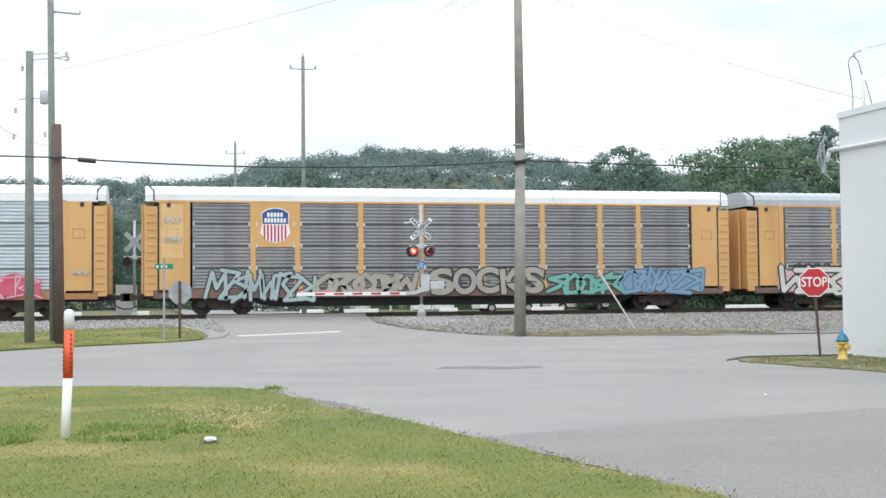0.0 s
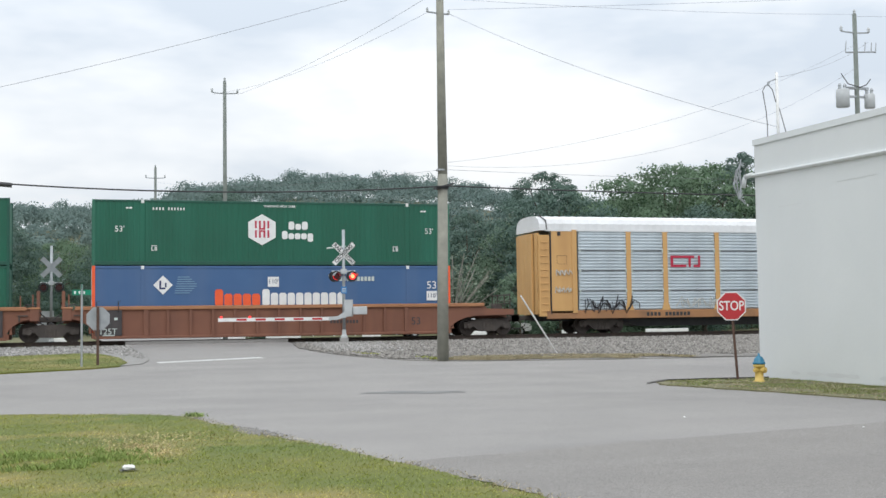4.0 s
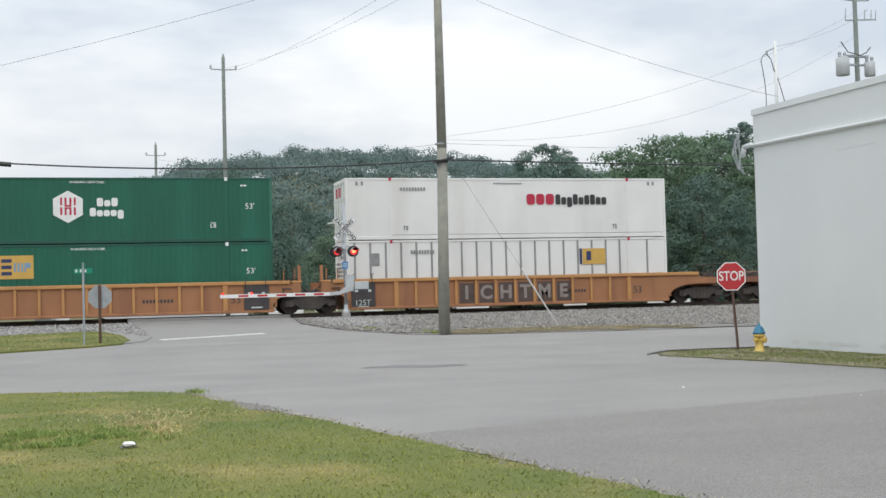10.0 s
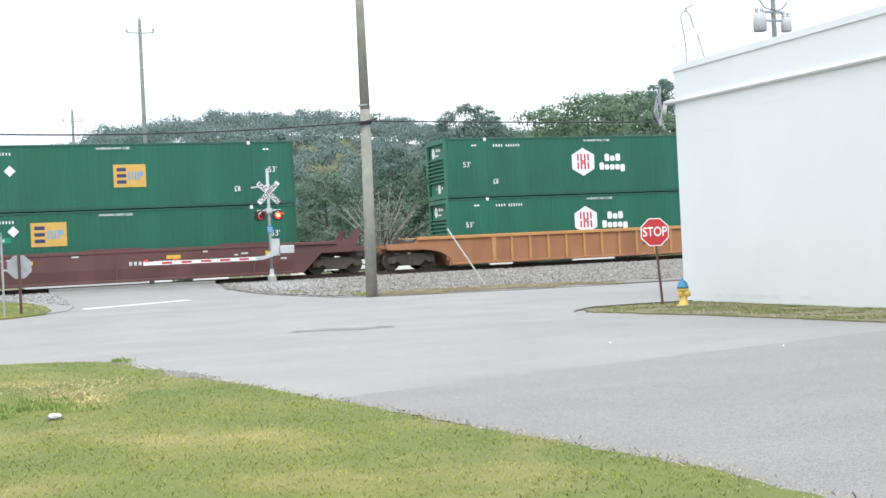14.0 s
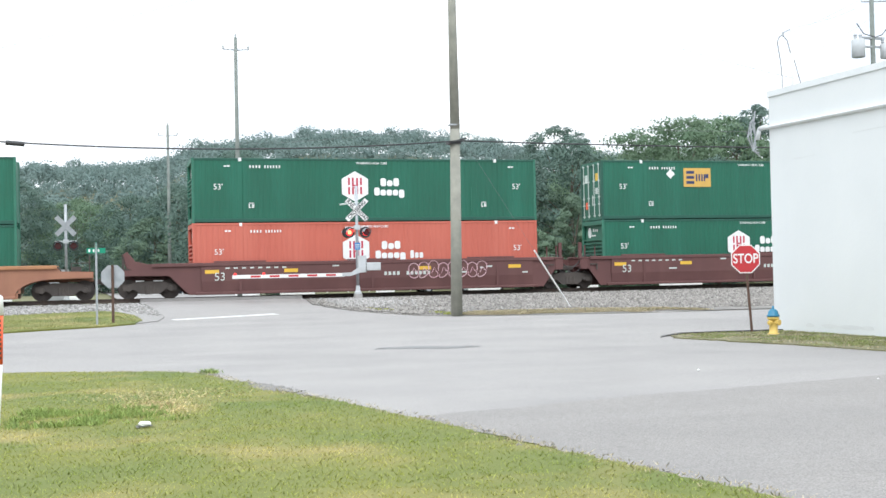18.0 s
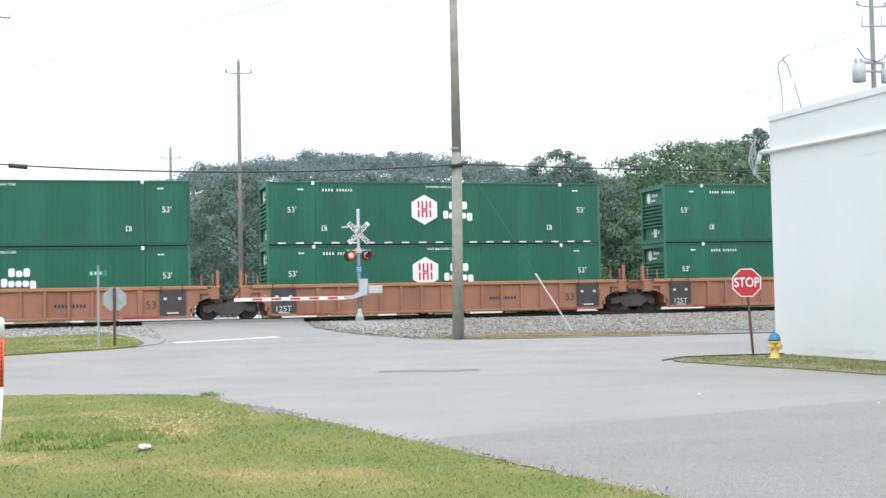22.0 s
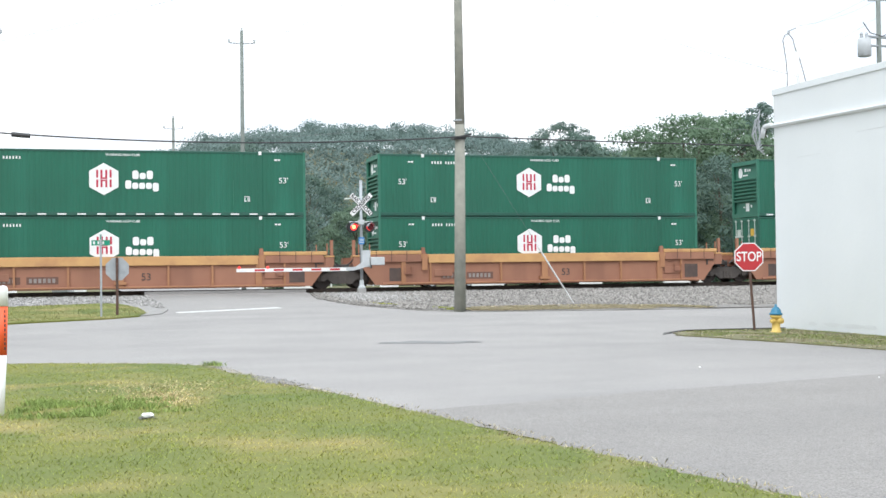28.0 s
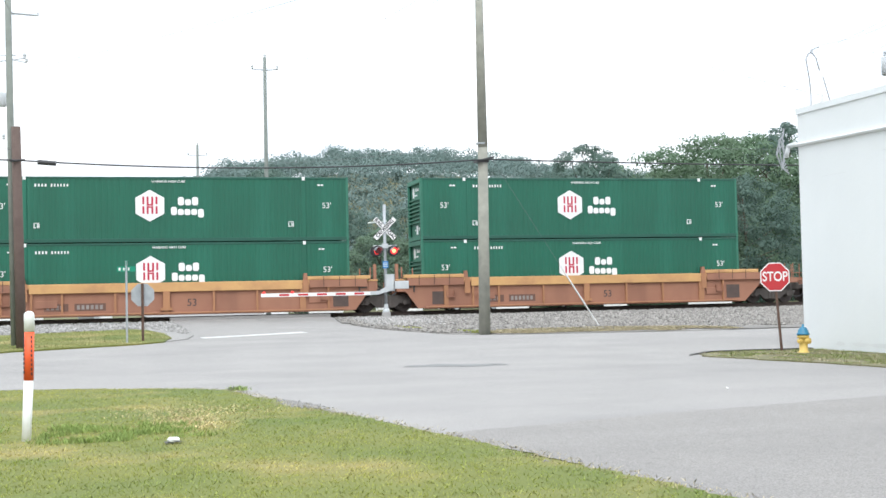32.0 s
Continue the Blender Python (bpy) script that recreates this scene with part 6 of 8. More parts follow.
def box_of(kind):
    """A container of a paint: the first one built, later ones copied with their parts."""
    spec = {"hub": ("fine", M_GREEN, M_GREENDARK, "ribs", "green corrugated container with a white hexagon emblem", M_GREENRIB),
            "emp": ("fine", M_GREEN, M_GREENDARK, "doors", "green corrugated container with a gold panel", None),
            "red": ("fine", M_REDBOX, M_REDBOX, "ribs", "faded red corrugated container with a white hexagon emblem", None),
            "blue": ("smooth", M_BLUEBOX, M_BLUEBOX, "doors", "faded blue container with orange corner posts and block lettering", None),
            "white": ("smooth", M_WHITEBOX, M_WHITEBOX, "doors", "smooth white container with red and black lettering blocks", None),
            "whiteposts": ("posted", M_WHITEBOX, M_WHITEBOX, "ribs", "white container with dark posts between its panels", None)}[kind]
    if kind in BASE:
        return copy_thing(BASE[kind], Matrix())
    t = container(*spec)
    if kind in ("hub", "emp", "red"):
        marks(t)
    if kind != "white":
        end_marks(t, spec[3] == "ribs", M_GREYSEAM if kind == "whiteposts" else M_WHITE)
    else:
        for k in range(3):
            part("end_block", Build().box(0.028, 0.0395, 0.62 - k * 0.42, 0.94 - k * 0.42, 2.1, 2.55), M_MARKRED, t, "red block on the door")
    if kind in ("hub", "red"):
        hexagon_mark(t, words=3 if kind == "red" else 2)
    BASE[kind] = t
    return t


# stacks by well, front of the train first: lower and upper container
STACKS = [("blue", "hub"), ("emp", "emp"), ("emp", "emp"), ("whiteposts", "white"), ("emp", "hub"), ("hub", "hub"), ("emp", "emp"), ("hub", "emp"), ("red", "hub"),
          ("hub", "hub"), ("hub", "hub"), ("hub", "emp"), ("emp", "hub"), ("hub", "hub"), ("hub", "hub"), ("hub", "hub"), ("hub", "hub"), ("hub", "hub")]
# gold panels: well, level, left, height over the floor, width, height, diamond
GOLD = {(2, 0): (10.25, 1.5, 1.48, 1.02, (12.35, 2.2)), (2, 1): (4.62, 1.61, 1.36, 0.95, (3.72, 2.24)), (3, 0): (4.55, 1.5, 1.47, 1.01, (3.87, 2.17)), (3, 1): (6.6, 0.67, 1.75, 1.52, (12.4, 2.27)),
        (5, 0): (4.47, 1.45, 1.44, 1.0, (3.73, 2.14)), (7, 0): (4.6, 1.42, 1.47, 1.03, (3.9, 2.11)), (7, 1): (8.13, 0.97, 1.38, 1.0, (3.87, 1.78)), (8, 1): (4.4, 1.59, 1.48, 0.93, (3.69, 2.23)),
        (12, 1): (4.52, 1.61, 1.46, 0.98, (3.8, 1.86)), (13, 0): (7.33, 1.13, 1.46, 0.8, (12.3, 1.77))}


def along_of(n):
    k, i = divmod(n - 1, 3)
    return -SET * k - 19.52 * i


BOXES = {}
for n, pair in enumerate(STACKS, 1):
    for level, kind in enumerate(pair):
        BOXES[n, level] = t = box_of(kind)
        t.location = (along_of(n), TRACK_Y, 1.304 + 2.9 * level)
        ride(t, along_of(n))
for n, pair in enumerate(STACKS, 1):
    for level, kind in enumerate(pair):
        t = BOXES[n, level]
        if (n, level) in GOLD:
            x, z, w, h, dm = GOLD[n, level]
            gold_mark(t, x, z, w, h, n % 2 == 1)
            diamond(t, *dm)
        if kind == "blue":
            part("corner_stripe", Build().box(-0.004, 0.13, -1.3005, -1.2965, 0.0, 2.9), M_ORANGE, t, "orange corner post")
            part("corner_stripe", Build().box(CL - 0.15, CL + 0.004, -1.3005, -1.2965, 0.0, 2.9), M_ORANGE, t, "orange corner post")
            diamond(t, 3.0, 2.05, 0.42)
            part("placard_mark", Build().box(2.84, 2.92, YD - 0.008, YD - 0.005, 1.86, 2.24).box(2.92, 3.1, YD - 0.008, YD - 0.005, 1.86, 1.94).box(3.08, 3.15, YD - 0.008, YD - 0.005, 1.95, 2.15), M_NAVY, t)
            sp = Build()
            for k in range(8):
                sp.box(3.5 + 0.02 * k, 4.5 - 0.1 * abs(k - 3.5), YD - 0.003, YD, 1.68 + k * 0.1, 1.72 + k * 0.1)
            part("speed_lines", sp, M_PALEBLUE, t)
            block_word(t, M_ORANGE, 5.25, 1.10, (0.75, 0.55, 0.55, 0.55, 0.55), 0.36, 0.05, YD)
            block_word(t, M_WHITE, 7.35, 1.10, (0.75, 0.58, 0.58, 0.58, 0.58, 0.58, 0.58, 0.58, 0.58, 0.58), 0.33, 0.05, YD)
            for x in (7.6, 15.0):
                part("height_mark", Build().box(x, x + 0.5, YD - 0.003, YD, 1.95 if x < 9 else 1.28, 2.4 if x < 9 else 1.72), M_WHITE, t)
            part("size_mark", letters("53", 0.36, M_WHITE), M_WHITE, t, "stencilled 53", at=(15.25, YD - 0.002, 1.98))
            part("size_mark", letters("110'", 0.2, M_NAVY), M_NAVY, t, "stencilled 110'", at=(7.85, YD - 0.006, 2.18))
            part("size_mark", letters("110'", 0.2, M_NAVY), M_NAVY, t, "stencilled 110'", at=(15.25, YD - 0.006, 1.5))
            sb_ = Build()
            for k in range(10):
                sb_.box(10.7 + k * 0.17 + (0.15 if k > 3 else 0), 10.82 + k * 0.17 + (0.15 if k > 3 else 0), YD - 0.003, YD, 2.2, 2.4)
            part("stencil", sb_, M_WHITEDULL, t)
        if kind == "white":
            block_word(t, M_MARKRED, 8.85, 1.62, (0.52, 0.52, 0.52), 0.42, 0.07, YD)
            block_word(t, M_BLACK, 10.33, 1.62, (0.5, 0.36, (0.13, 0.36), 0.5, 0.36, 0.46, 0.48, 0.36, 0.36), 0.255, 0.045, YD)
            wb_ = Build()
            for x0 in (0.5, 0.75, 15.2, 15.45):
                wb_.box(x0, x0 + 0.1, YD - 0.003, YD, 2.55, 2.72)
            for k in range(9):
                wb_.box(2.6 + k * 0.14, 2.7 + k * 0.14, YD - 0.003, YD, 2.3, 2.45)
            for k in range(12):
                wb_.box(7.2 + k * 0.12, 7.28 + k * 0.12, YD - 0.003, YD, 2.6, 2.68)
            for x0 in (2.75, 13.3):
                wb_.box(x0, x0 + 0.22, YD - 0.003, YD, 0.62, 0.66).box(x0, x0 + 0.04, YD - 0.003, YD, 0.45, 0.66).box(x0 + 0.12, x0 + 0.2, YD - 0.003, YD, 0.45, 0.6)
            part("stencil", wb_, M_GREYSEAM, t)
            part("seam", Build().box(2.2, CL - 0.2, YD - 0.002, YD, 0.235, 0.255), M_GREYSEAM, t)
        if kind == "whiteposts":
            p = part("gold_panel", Build().box(11.65, 12.85, YD - 0.004, YD, 1.62, 2.38), M_GOLD, t, "weathered gold panel with dark blocks")
            part("blocks", Build().box(11.5, 11.62, YD - 0.004, YD, 1.62, 2.38).box(11.85, 12.1, YD - 0.007, YD - 0.0045, 1.8, 2.25), M_NAVY, p)
            part("placard_frame", Build().box(1.1, 1.55, YD - 0.004, YD, 1.75, 2.3).box(1.15, 1.5, YD - 0.008, YD - 0.0045, 1.8, 2.25), M_GREYSEAM, t)
            wb_ = Build()
            for k in range(9):
                wb_.box(3.05 + k * 0.13, 3.14 + k * 0.13, YD - 0.003, YD, 2.25, 2.42)
            part("stencil", wb_, M_GREYSEAM, t)
        if n in (11, 13, 15) and level == 1:
            dashes(t)
        if kind == "hub" and n % 3 == 0 and level == 1:
            part("rust_streak", Build().box(12.9, 12.93, YD - 0.003, YD, 0.5, 1.6), M_GREENRIB, t)


# ---- running gear
def truck_meshes():
    frames = []
    for s in (-1, 1):
        frame_b = Build()
        frames.append(frame_b)
        y0, y1 = (s * 1.02, s * 1.15) if s > 0 else (s * 1.15, s * 1.02)
        frame_b.prism([(-1.15, 0.36), (-1.15, 0.6), (-0.85, 0.66), (-0.45, 0.76), (0.45, 0.76), (0.85, 0.66), (1.15, 0.6), (1.15, 0.36), (0.92, 0.32), (0.68, 0.42), (0.42, 0.2), (-0.42, 0.2), (-0.68, 0.42), (-0.92, 0.32)], y0, y1)
        for x in (-0.18, 0.0, 0.18):
            frame_b.tube((x, s * 1.1, 0.24), (x, s * 1.1, 0.56), 0.085, 0.085, 8)
        for x in (-0.89, 0.89):
            frame_b.tube((x, s * 1.0, 0.44), (x, s * 1.2, 0.44), 0.14, 0.12, 10)
    bol = Build().box(-0.22, 0.22, -1.12, 1.12, 0.5, 0.72, 0.03).tube((0, 0, 0.7), (0, 0, 0.86), 0.2, 0.2, 10)
    wh = Build()
    for s in (-1, 1):
        wh.tube((0, s * 0.70, 0), (0, s * 0.83, 0), 0.42, 0.415, 18).tube((0, s * 0.675, 0), (0, s * 0.70, 0), 0.445, 0.445, 18)
        wh.tube((0, s * 0.83, 0), (0, s * 0.87, 0), 0.16, 0.12, 10)
        for k in range(3):
            wh.box(*[v for v in (0.24 * math.cos(k * 2.094) - 0.03, 0.24 * math.cos(k * 2.094) + 0.03)], *(sorted((s * 0.828, s * 0.842))), 0.24 * math.sin(k * 2.094) - 0.03, 0.24 * math.sin(k * 2.094) + 0.03)
    wh.tube((0, -1.1, 0), (0, 1.1, 0), 0.075, 0.075, 8)
    out = []
    for b, m, nm in ((frames[0], M_TRUCK, "side_frame"), (frames[1], M_TRUCK, "side_frame"), (bol, M_TRUCK, "bolster"), (wh, M_WHEEL, "wheelset")):
        me = b.mesh(nm)
        me.materials.append(m)
        out.append(me)
    return out


FRAME_NEAR, FRAME_FAR, TRUCK_BOLSTER, TRUCK_WHEELS = truck_meshes()


def bogie(parent, x):
    g = part("truck", TRUCK_BOLSTER, M_TRUCK, parent, "dusty black four-wheel truck", at=(x, 0, 0))
    part("side_frame", FRAME_NEAR, M_TRUCK, g)
    part("side_frame", FRAME_FAR, M_TRUCK, g)
    for dx in (-0.89, 0.89):
        part("wheelset", TRUCK_WHEELS, M_WHEEL, g, at=(dx, 0, 0.42))
    return g


def coupler(parent, x, s):
    part("coupler", Build().box(min(x, x - s * 1.2), max(x, x - s * 1.2), -0.1, 0.1, 0.68, 0.9, 0.02).box(x - 0.2, x + 0.2, -0.17, 0.17, 0.62, 0.98, 0.03), M_TRUCK, parent)
    part("air_hose", Build().path([(x - s * 0.5, -0.3, 0.75), (x - s * 0.4, -0.35, 0.42), (x - s * 0.1, -0.3, 0.28), (x + s * 0.12, -0.2, 0.3)], 0.03), M_BLACK, parent)


def well_unit(style, left, right, paint, top_paint, label):
    """One well of a stack car. left, right: 'shared' truck or own 'coupler' end."""
    t = thing("well_car", (0, 0, 0), 0, label, "railway car", "wells of the stack train")
    zb, zt = 0.13, 1.52

    def end(side, how):
        """Outline of the side beyond the well, as seen from the near side; side -1 left, 1 right."""
        if style == "arch" and how == "shared":
            return [(0.15 - 1.35 * (1 - math.cos(a)), zb + 0.90 * math.sin(a)) for a in np.linspace(0.0, 1.57, 8)] + [(-1.22, 1.30), (-0.75, 1.36), (-0.7, zt - 0.1)]
        if how == "shared":
            return [(-0.22, zb), (-0.85, 0.98), (-1.25, 1.06), (-1.25, 1.38), (-0.8, 1.40), (-0.75, zt - 0.1)]
        if style == "arch":
            return [(0.15 - 1.6 * (1 - math.cos(a)), zb + 0.80 * math.sin(a)) for a in np.linspace(0.0, 1.57, 8)] + [(-3.1, 0.96), (-3.1, 1.22), (-1.75, 1.26), (-1.6, zt - 0.1)]
        return [(-0.2, zb), (-1.05, 0.98), (-3.1, 1.0), (-3.1, 1.24), (-1.9, 1.28), (-1.75, zt - 0.1)]
    el, er = end(-1, left), [(CL - x, z) for x, z in end(1, right)]
    outline = el + er[::-1]
    xl, xr = el[-1][0], er[-1][0]
    for s in (-1, 1):
        yo = (s * 1.44, s * 1.40) if s > 0 else (s * 1.44, s * 1.40)
        y0, y1 = min(yo), max(yo)
        side = part("side_panel", Build().prism(outline, y0, y1), paint, t)
        f0, f1 = (s * 1.53, s * 1.40) if s < 0 else (s * 1.40, s * 1.53)
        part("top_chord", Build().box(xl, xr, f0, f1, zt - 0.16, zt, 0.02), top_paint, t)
        part("bottom_chord", Build().box(0.1, CL - 0.1, f0, f1, zb - 0.02, zb + 0.1, 0.02), paint, t)
        if s > 0:
            continue
        ribs = []
        if style == "arch":
            ribs = [(2.17 + k * 0.975, 0.2 if k in (0, 12) else 0.11) for k in range(13)]
        elif style == "taper":
            ribs = [(1.0, 0.2), (2.35, 0.09), (3.6, 0.09), (5.8, 0.09), (7.9, 0.22), (10.0, 0.09), (11.9, 0.09), (13.85, 0.26), (15.1, 0.09)]
        else:
            ribs = [(2.0, 0.12), (8.0, 0.12), (14.0, 0.12)]
        rib_me = {}
        for x, w in ribs:
            if w not in rib_me:
                me = Build().prism([(-1.44, zb + 0.1), (-1.525, zb + 0.1), (-1.535, zt - 0.16), (-1.44, zt - 0.16)], 0, w, "x").mesh("rib")
                # tapered cars: the ribs' lit edges are imitated by a lighter orange
                me.materials.append(top_paint if paint == M_WELLYEL else M_WELLORDULL if style == "taper" else paint)
                rib_me[w] = me
            part("rib", rib_me[w], paint, t, at=(x, 0, 0))
        if style == "arch":
            for x in [0.15] * (left == "shared") + [CL - 1.35] * (right == "shared"):
                p = part("weight_plate", Build().box(x, x + 1.1, -1.535, -1.445, zb + 0.12, zt - 0.17), M_PLATE, t, "black panel with stencilled weights")
                for dx in (0.16, 0.78):
                    part("stencil_mark", Build().box(x + dx, x + dx + 0.14, -1.539, -1.5355, 0.92, 1.03), M_WHITEDULL, p)
                part("stencil_mark", Build().box(x + 0.3, x + 0.8, -1.539, -1.5355, 0.32 if x > 1 else 0.24, 0.38 if x > 1 else 0.28), M_WHITEDULL, p)
                if x < 1 and left == "shared":
                    part("lettering", letters("125T", 0.26, M_WHITEDULL), M_WHITEDULL, p, "stencilled 125T", at=(x + 0.52, -1.54, 0.42))
            for x, w in [(1.3, 1.5)] * (left == "shared") + [(CL - 2.9, 1.5)] * (right == "shared"):
                if paint == M_WELLOR:
                    part("reflector_strip", Build().box(x, x + w, -1.536, -1.531, zb - 0.01, zb + 0.09), M_REFLECT, t, "dark red strip")
            for x in [0.2, 1.1] * (left == "shared") + [CL - 1.3, CL - 0.4] * (right == "shared"):
                part("grab_iron", Build().path([(x, -1.54, 1.25), (x, -1.6, 1.3), (x, -1.6, 1.72), (x + 0.1, -1.55, 1.75)], 0.018), M_BLACK, t)
            mk_ = Build()
            for k in range(9):
                mk_.box(10.4 + k * 0.15, 10.5 + k * 0.15, -1.448, -1.4445, 0.66, 0.80)
            tagged(part("stencil", mk_, M_PLATE, t), "row of small dark stencilled marks", kind="stuff")
            part("lettering", letters("53", 0.34, M_PLATE), M_PLATE, t, "stencilled 53", at=(CL - 1.72, -1.452, 0.7))
        elif style == "taper":
            for x in (2.6, 14.25):
                part("tread_box", Build().box(x, x + 0.85, -1.49, -1.441, 0.50, 0.82, 0.01), paint, t)
            part("lettering", letters("53", 0.32, M_PLATE), M_PLATE, t, "stencilled 53", at=(9.1, -1.452, 0.62))
            part("plate", Build().box(15.35, 16.05, -1.447, -1.441, 0.3, 0.95), M_SPRAYDARK, t, "dark brown placard plate")
            part("plate", Build().box(0.45, 1.0, -1.447, -1.441, 0.3, 0.9), M_SPRAYDARK, t, "dark brown placard plate")
            part("faded_panel", Build().box(2.9, 3.9, -1.446, -1.4405, 0.36, 0.68).box(4.15, 5.45, -1.446, -1.4405, 0.36, 0.68), M_FADED, t, "dark faded lettering panel")
            for x0, n_ in ((3.0, 4), (4.25, 6)):
                for k in range(n_):
                    part("stencil_mark", Build().box(x0 + k * 0.19, x0 + k * 0.19 + 0.12, -1.449, -1.4465, 0.43, 0.61), M_CHALK, t)
            for x in (1.98, 13.98):
                part("post_tab", Build().box(x, x + 0.26, -1.565, -1.535, zt - 0.72, zt + 0.02, 0.01).box(x - 0.05, x + 0.31, -1.56, -1.53, zt - 0.2, zt - 0.12), M_WELLORDULL, t)
            for x in (1.1, 14.75):
                part("side_step", Build().box(x, x + 0.42, -1.56, -1.44, 0.62, 0.66).box(x, x + 0.04, -1.56, -1.44, 0.62, 0.95).box(x + 0.38, x + 0.42, -1.56, -1.44, 0.62, 0.95), paint, t)
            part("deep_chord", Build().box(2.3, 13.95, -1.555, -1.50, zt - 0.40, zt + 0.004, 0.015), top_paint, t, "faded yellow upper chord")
            for x0, x1 in ((xl, 1.95), (14.28, xr)):
                part("end_band", Build().box(x0, x1, -1.55, -1.50, zt - 0.34, zt + 0.003, 0.012), paint, t)
            part("centre_tab", Build().box(7.85, 8.15, -1.575, -1.53, zb + 0.3, zt - 0.38, 0.015).box(7.75, 8.25, -1.58, -1.44, zb + 0.18, zb + 0.3), M_WELLORDULL, t)
            part("lower_flange", Build().box(0.3, CL - 0.3, -1.555, -1.53, zb + 0.04, zb + 0.085), M_WELLORDULL, t)
            for x in (-0.9, CL - 1.95):
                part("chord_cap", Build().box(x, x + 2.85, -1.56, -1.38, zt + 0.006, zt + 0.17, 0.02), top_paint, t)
                for k in range(3):
                    part("cap_joint", Build().box(x + 0.7 + k * 0.72, x + 0.73 + k * 0.72, -1.564, -1.556, zt - 0.3, zt + 0.16), M_RUSTPOST, t)
            for x in (1.95, 14.0):
                part("guide", Build().prism([(x, zt), (x + 0.22, zt), (x + 0.18, zt + 0.32), (x + 0.04, zt + 0.32)], -1.5, -1.34), paint, t)
        else:
            part("folded_side", Build().prism([(-1.442, 1.37), (-1.505, 1.35), (-1.505, 0.70), (-1.442, 0.2)], 0.35, CL - 0.35, "x"), paint, t, "side plate folded inwards at its foot")
            for x in (0.9, 6.9, 12.6):
                part("ledge", Build().box(x, x + 2.3, -1.52, -1.38, zt + 0.005, zt + 0.07, 0.012), paint, t)
            for x in (0.5, 4.0, 10.2, 14.6):
                part("caution_label", Build().box(x, x + 0.62, -1.512, -1.5055, 1.04, 1.2), M_CAUTION, t, "yellow label")
            part("lettering", letters("53", 0.36, M_WHITEDULL), M_WHITEDULL, t, "stencilled 53", at=(1.15, -1.512, 0.88))
            sb_ = Build()
            for k in range(10):
                sb_.box(8.6 + k * 0.2 + (0.25 if k > 3 else 0), 8.72 + k * 0.2 + (0.25 if k > 3 else 0), -1.512, -1.5055, 0.82, 0.98)
            for k in range(8):
                sb_.box(1.4 + k * 0.36, 1.58 + k * 0.36, -1.512, -1.5055, 1.24, 1.3)
            for x, w, z in ((13.2, 0.16, 1.05), (13.5, 0.3, 1.1), (15.3, 0.26, 0.8), (6.2, 0.3, 1.26), (11.8, 0.22, 1.26), (3.4, 0.4, 0.84), (12.3, 0.24, 0.86)):
                sb_.box(x, x + w, -1.512, -1.5055, z, z + 0.07)
            tagged(part("stencil", sb_, M_WHITEDULL, t), "small pale stencilled marks", kind="stuff")
    part("well_floor", Build().box(0.1, CL - 0.1, -1.40, 1.40, zb, zb + 0.08), paint, t)
    for xb in (0.3, CL - 0.8, CL / 2 - 0.25):
        part("cross_beam", Build().box(xb, xb + 0.5, -1.2, 1.2, zb + 0.08, 0.382), paint, t)
    part("seat", Build().box(0.0, 0.3, -1.40, 1.40, zb, 0.382), paint, t)
    part("seat", Build().box(CL - 0.3, CL, -1.40, 1.40, zb, 0.382), paint, t)
    for s, how in ((-1, left), (1, right)):
        e0 = 0.0 if s < 0 else CL
        reach = 1.2 if how == "shared" else 3.1
        x0, x1 = sorted((e0, e0 + s * reach))
        part("end_platform", Build().box(x0, x1, -1.40, 1.40, 1.02, 1.12).box(x0, x1, -0.35, 0.35, 0.8, 1.02), paint, t)
        part("bulkhead", Build().box(*sorted((e0 + s * 0.02, e0 + s * 0.12)), -1.40, 1.40, 0.35, 1.3), paint, t)
        if how == "shared":
            for yy in (-1.46, 1.16):
                part("end_post", Build().box(*sorted((e0 + s * 0.82, e0 + s * 1.22)), yy, yy + 0.3, 0.92, 1.42, 0.03), paint, t)
            part("post_cap", Build().box(*sorted((e0 + s * 0.78, e0 + s * 1.26)), -1.48, -1.12, 1.42, 1.5, 0.02), top_paint, t)
            part("step", Build().box(*sorted((e0 + s * 0.35, e0 + s * 0.75)), -1.5, -1.3, 1.12, 1.17).box(*sorted((e0 + s * 0.38, e0 + s * 0.44)), -1.5, -1.44, 0.9, 1.15), M_TRUCK, t)
            part("hose", Build().path([(e0 + s * 0.4, -1.2, 1.3), (e0 + s * 0.7, -1.3, 1.62), (e0 + s * 1.05, -1.32, 1.56), (e0 + s * 1.3, -1.25, 1.2), (e0 + s * 1.6, -1.2, 0.95)], 0.028), M_BLACK, t)
            part("hose", Build().path([(e0 + s * 0.9, -0.9, 1.15), (e0 + s * 1.2, -1.1, 0.85), (e0 + s * 1.5, -1.12, 0.7), (e0 + s * 1.7, -1.0, 0.85)], 0.03), M_BLACK, t)
            part("brake_box", Build().box(*sorted((e0 + s * 0.2, e0 + s * 0.6)), -0.9, -0.4, 1.12, 1.5, 0.03), M_TRUCK, t)
            part("stake", Build().box(*sorted((e0 + s * 1.1, e0 + s * 1.24)), -1.3, -1.16, 1.4, 2.2, 0.01), paint, t)
            part("rail_post", Build().tube((e0 + s * 0.45, -1.35, 1.1), (e0 + s * 0.45, -1.35, 2.0), 0.03, 0.03, 6), paint, t)
            part("rail_post", Build().tube((e0 + s * 0.95, -1.3, 1.4), (e0 + s * 0.95, -1.3, 2.05), 0.035, 0.035, 6), paint, t)
        else:
            gr = Build()
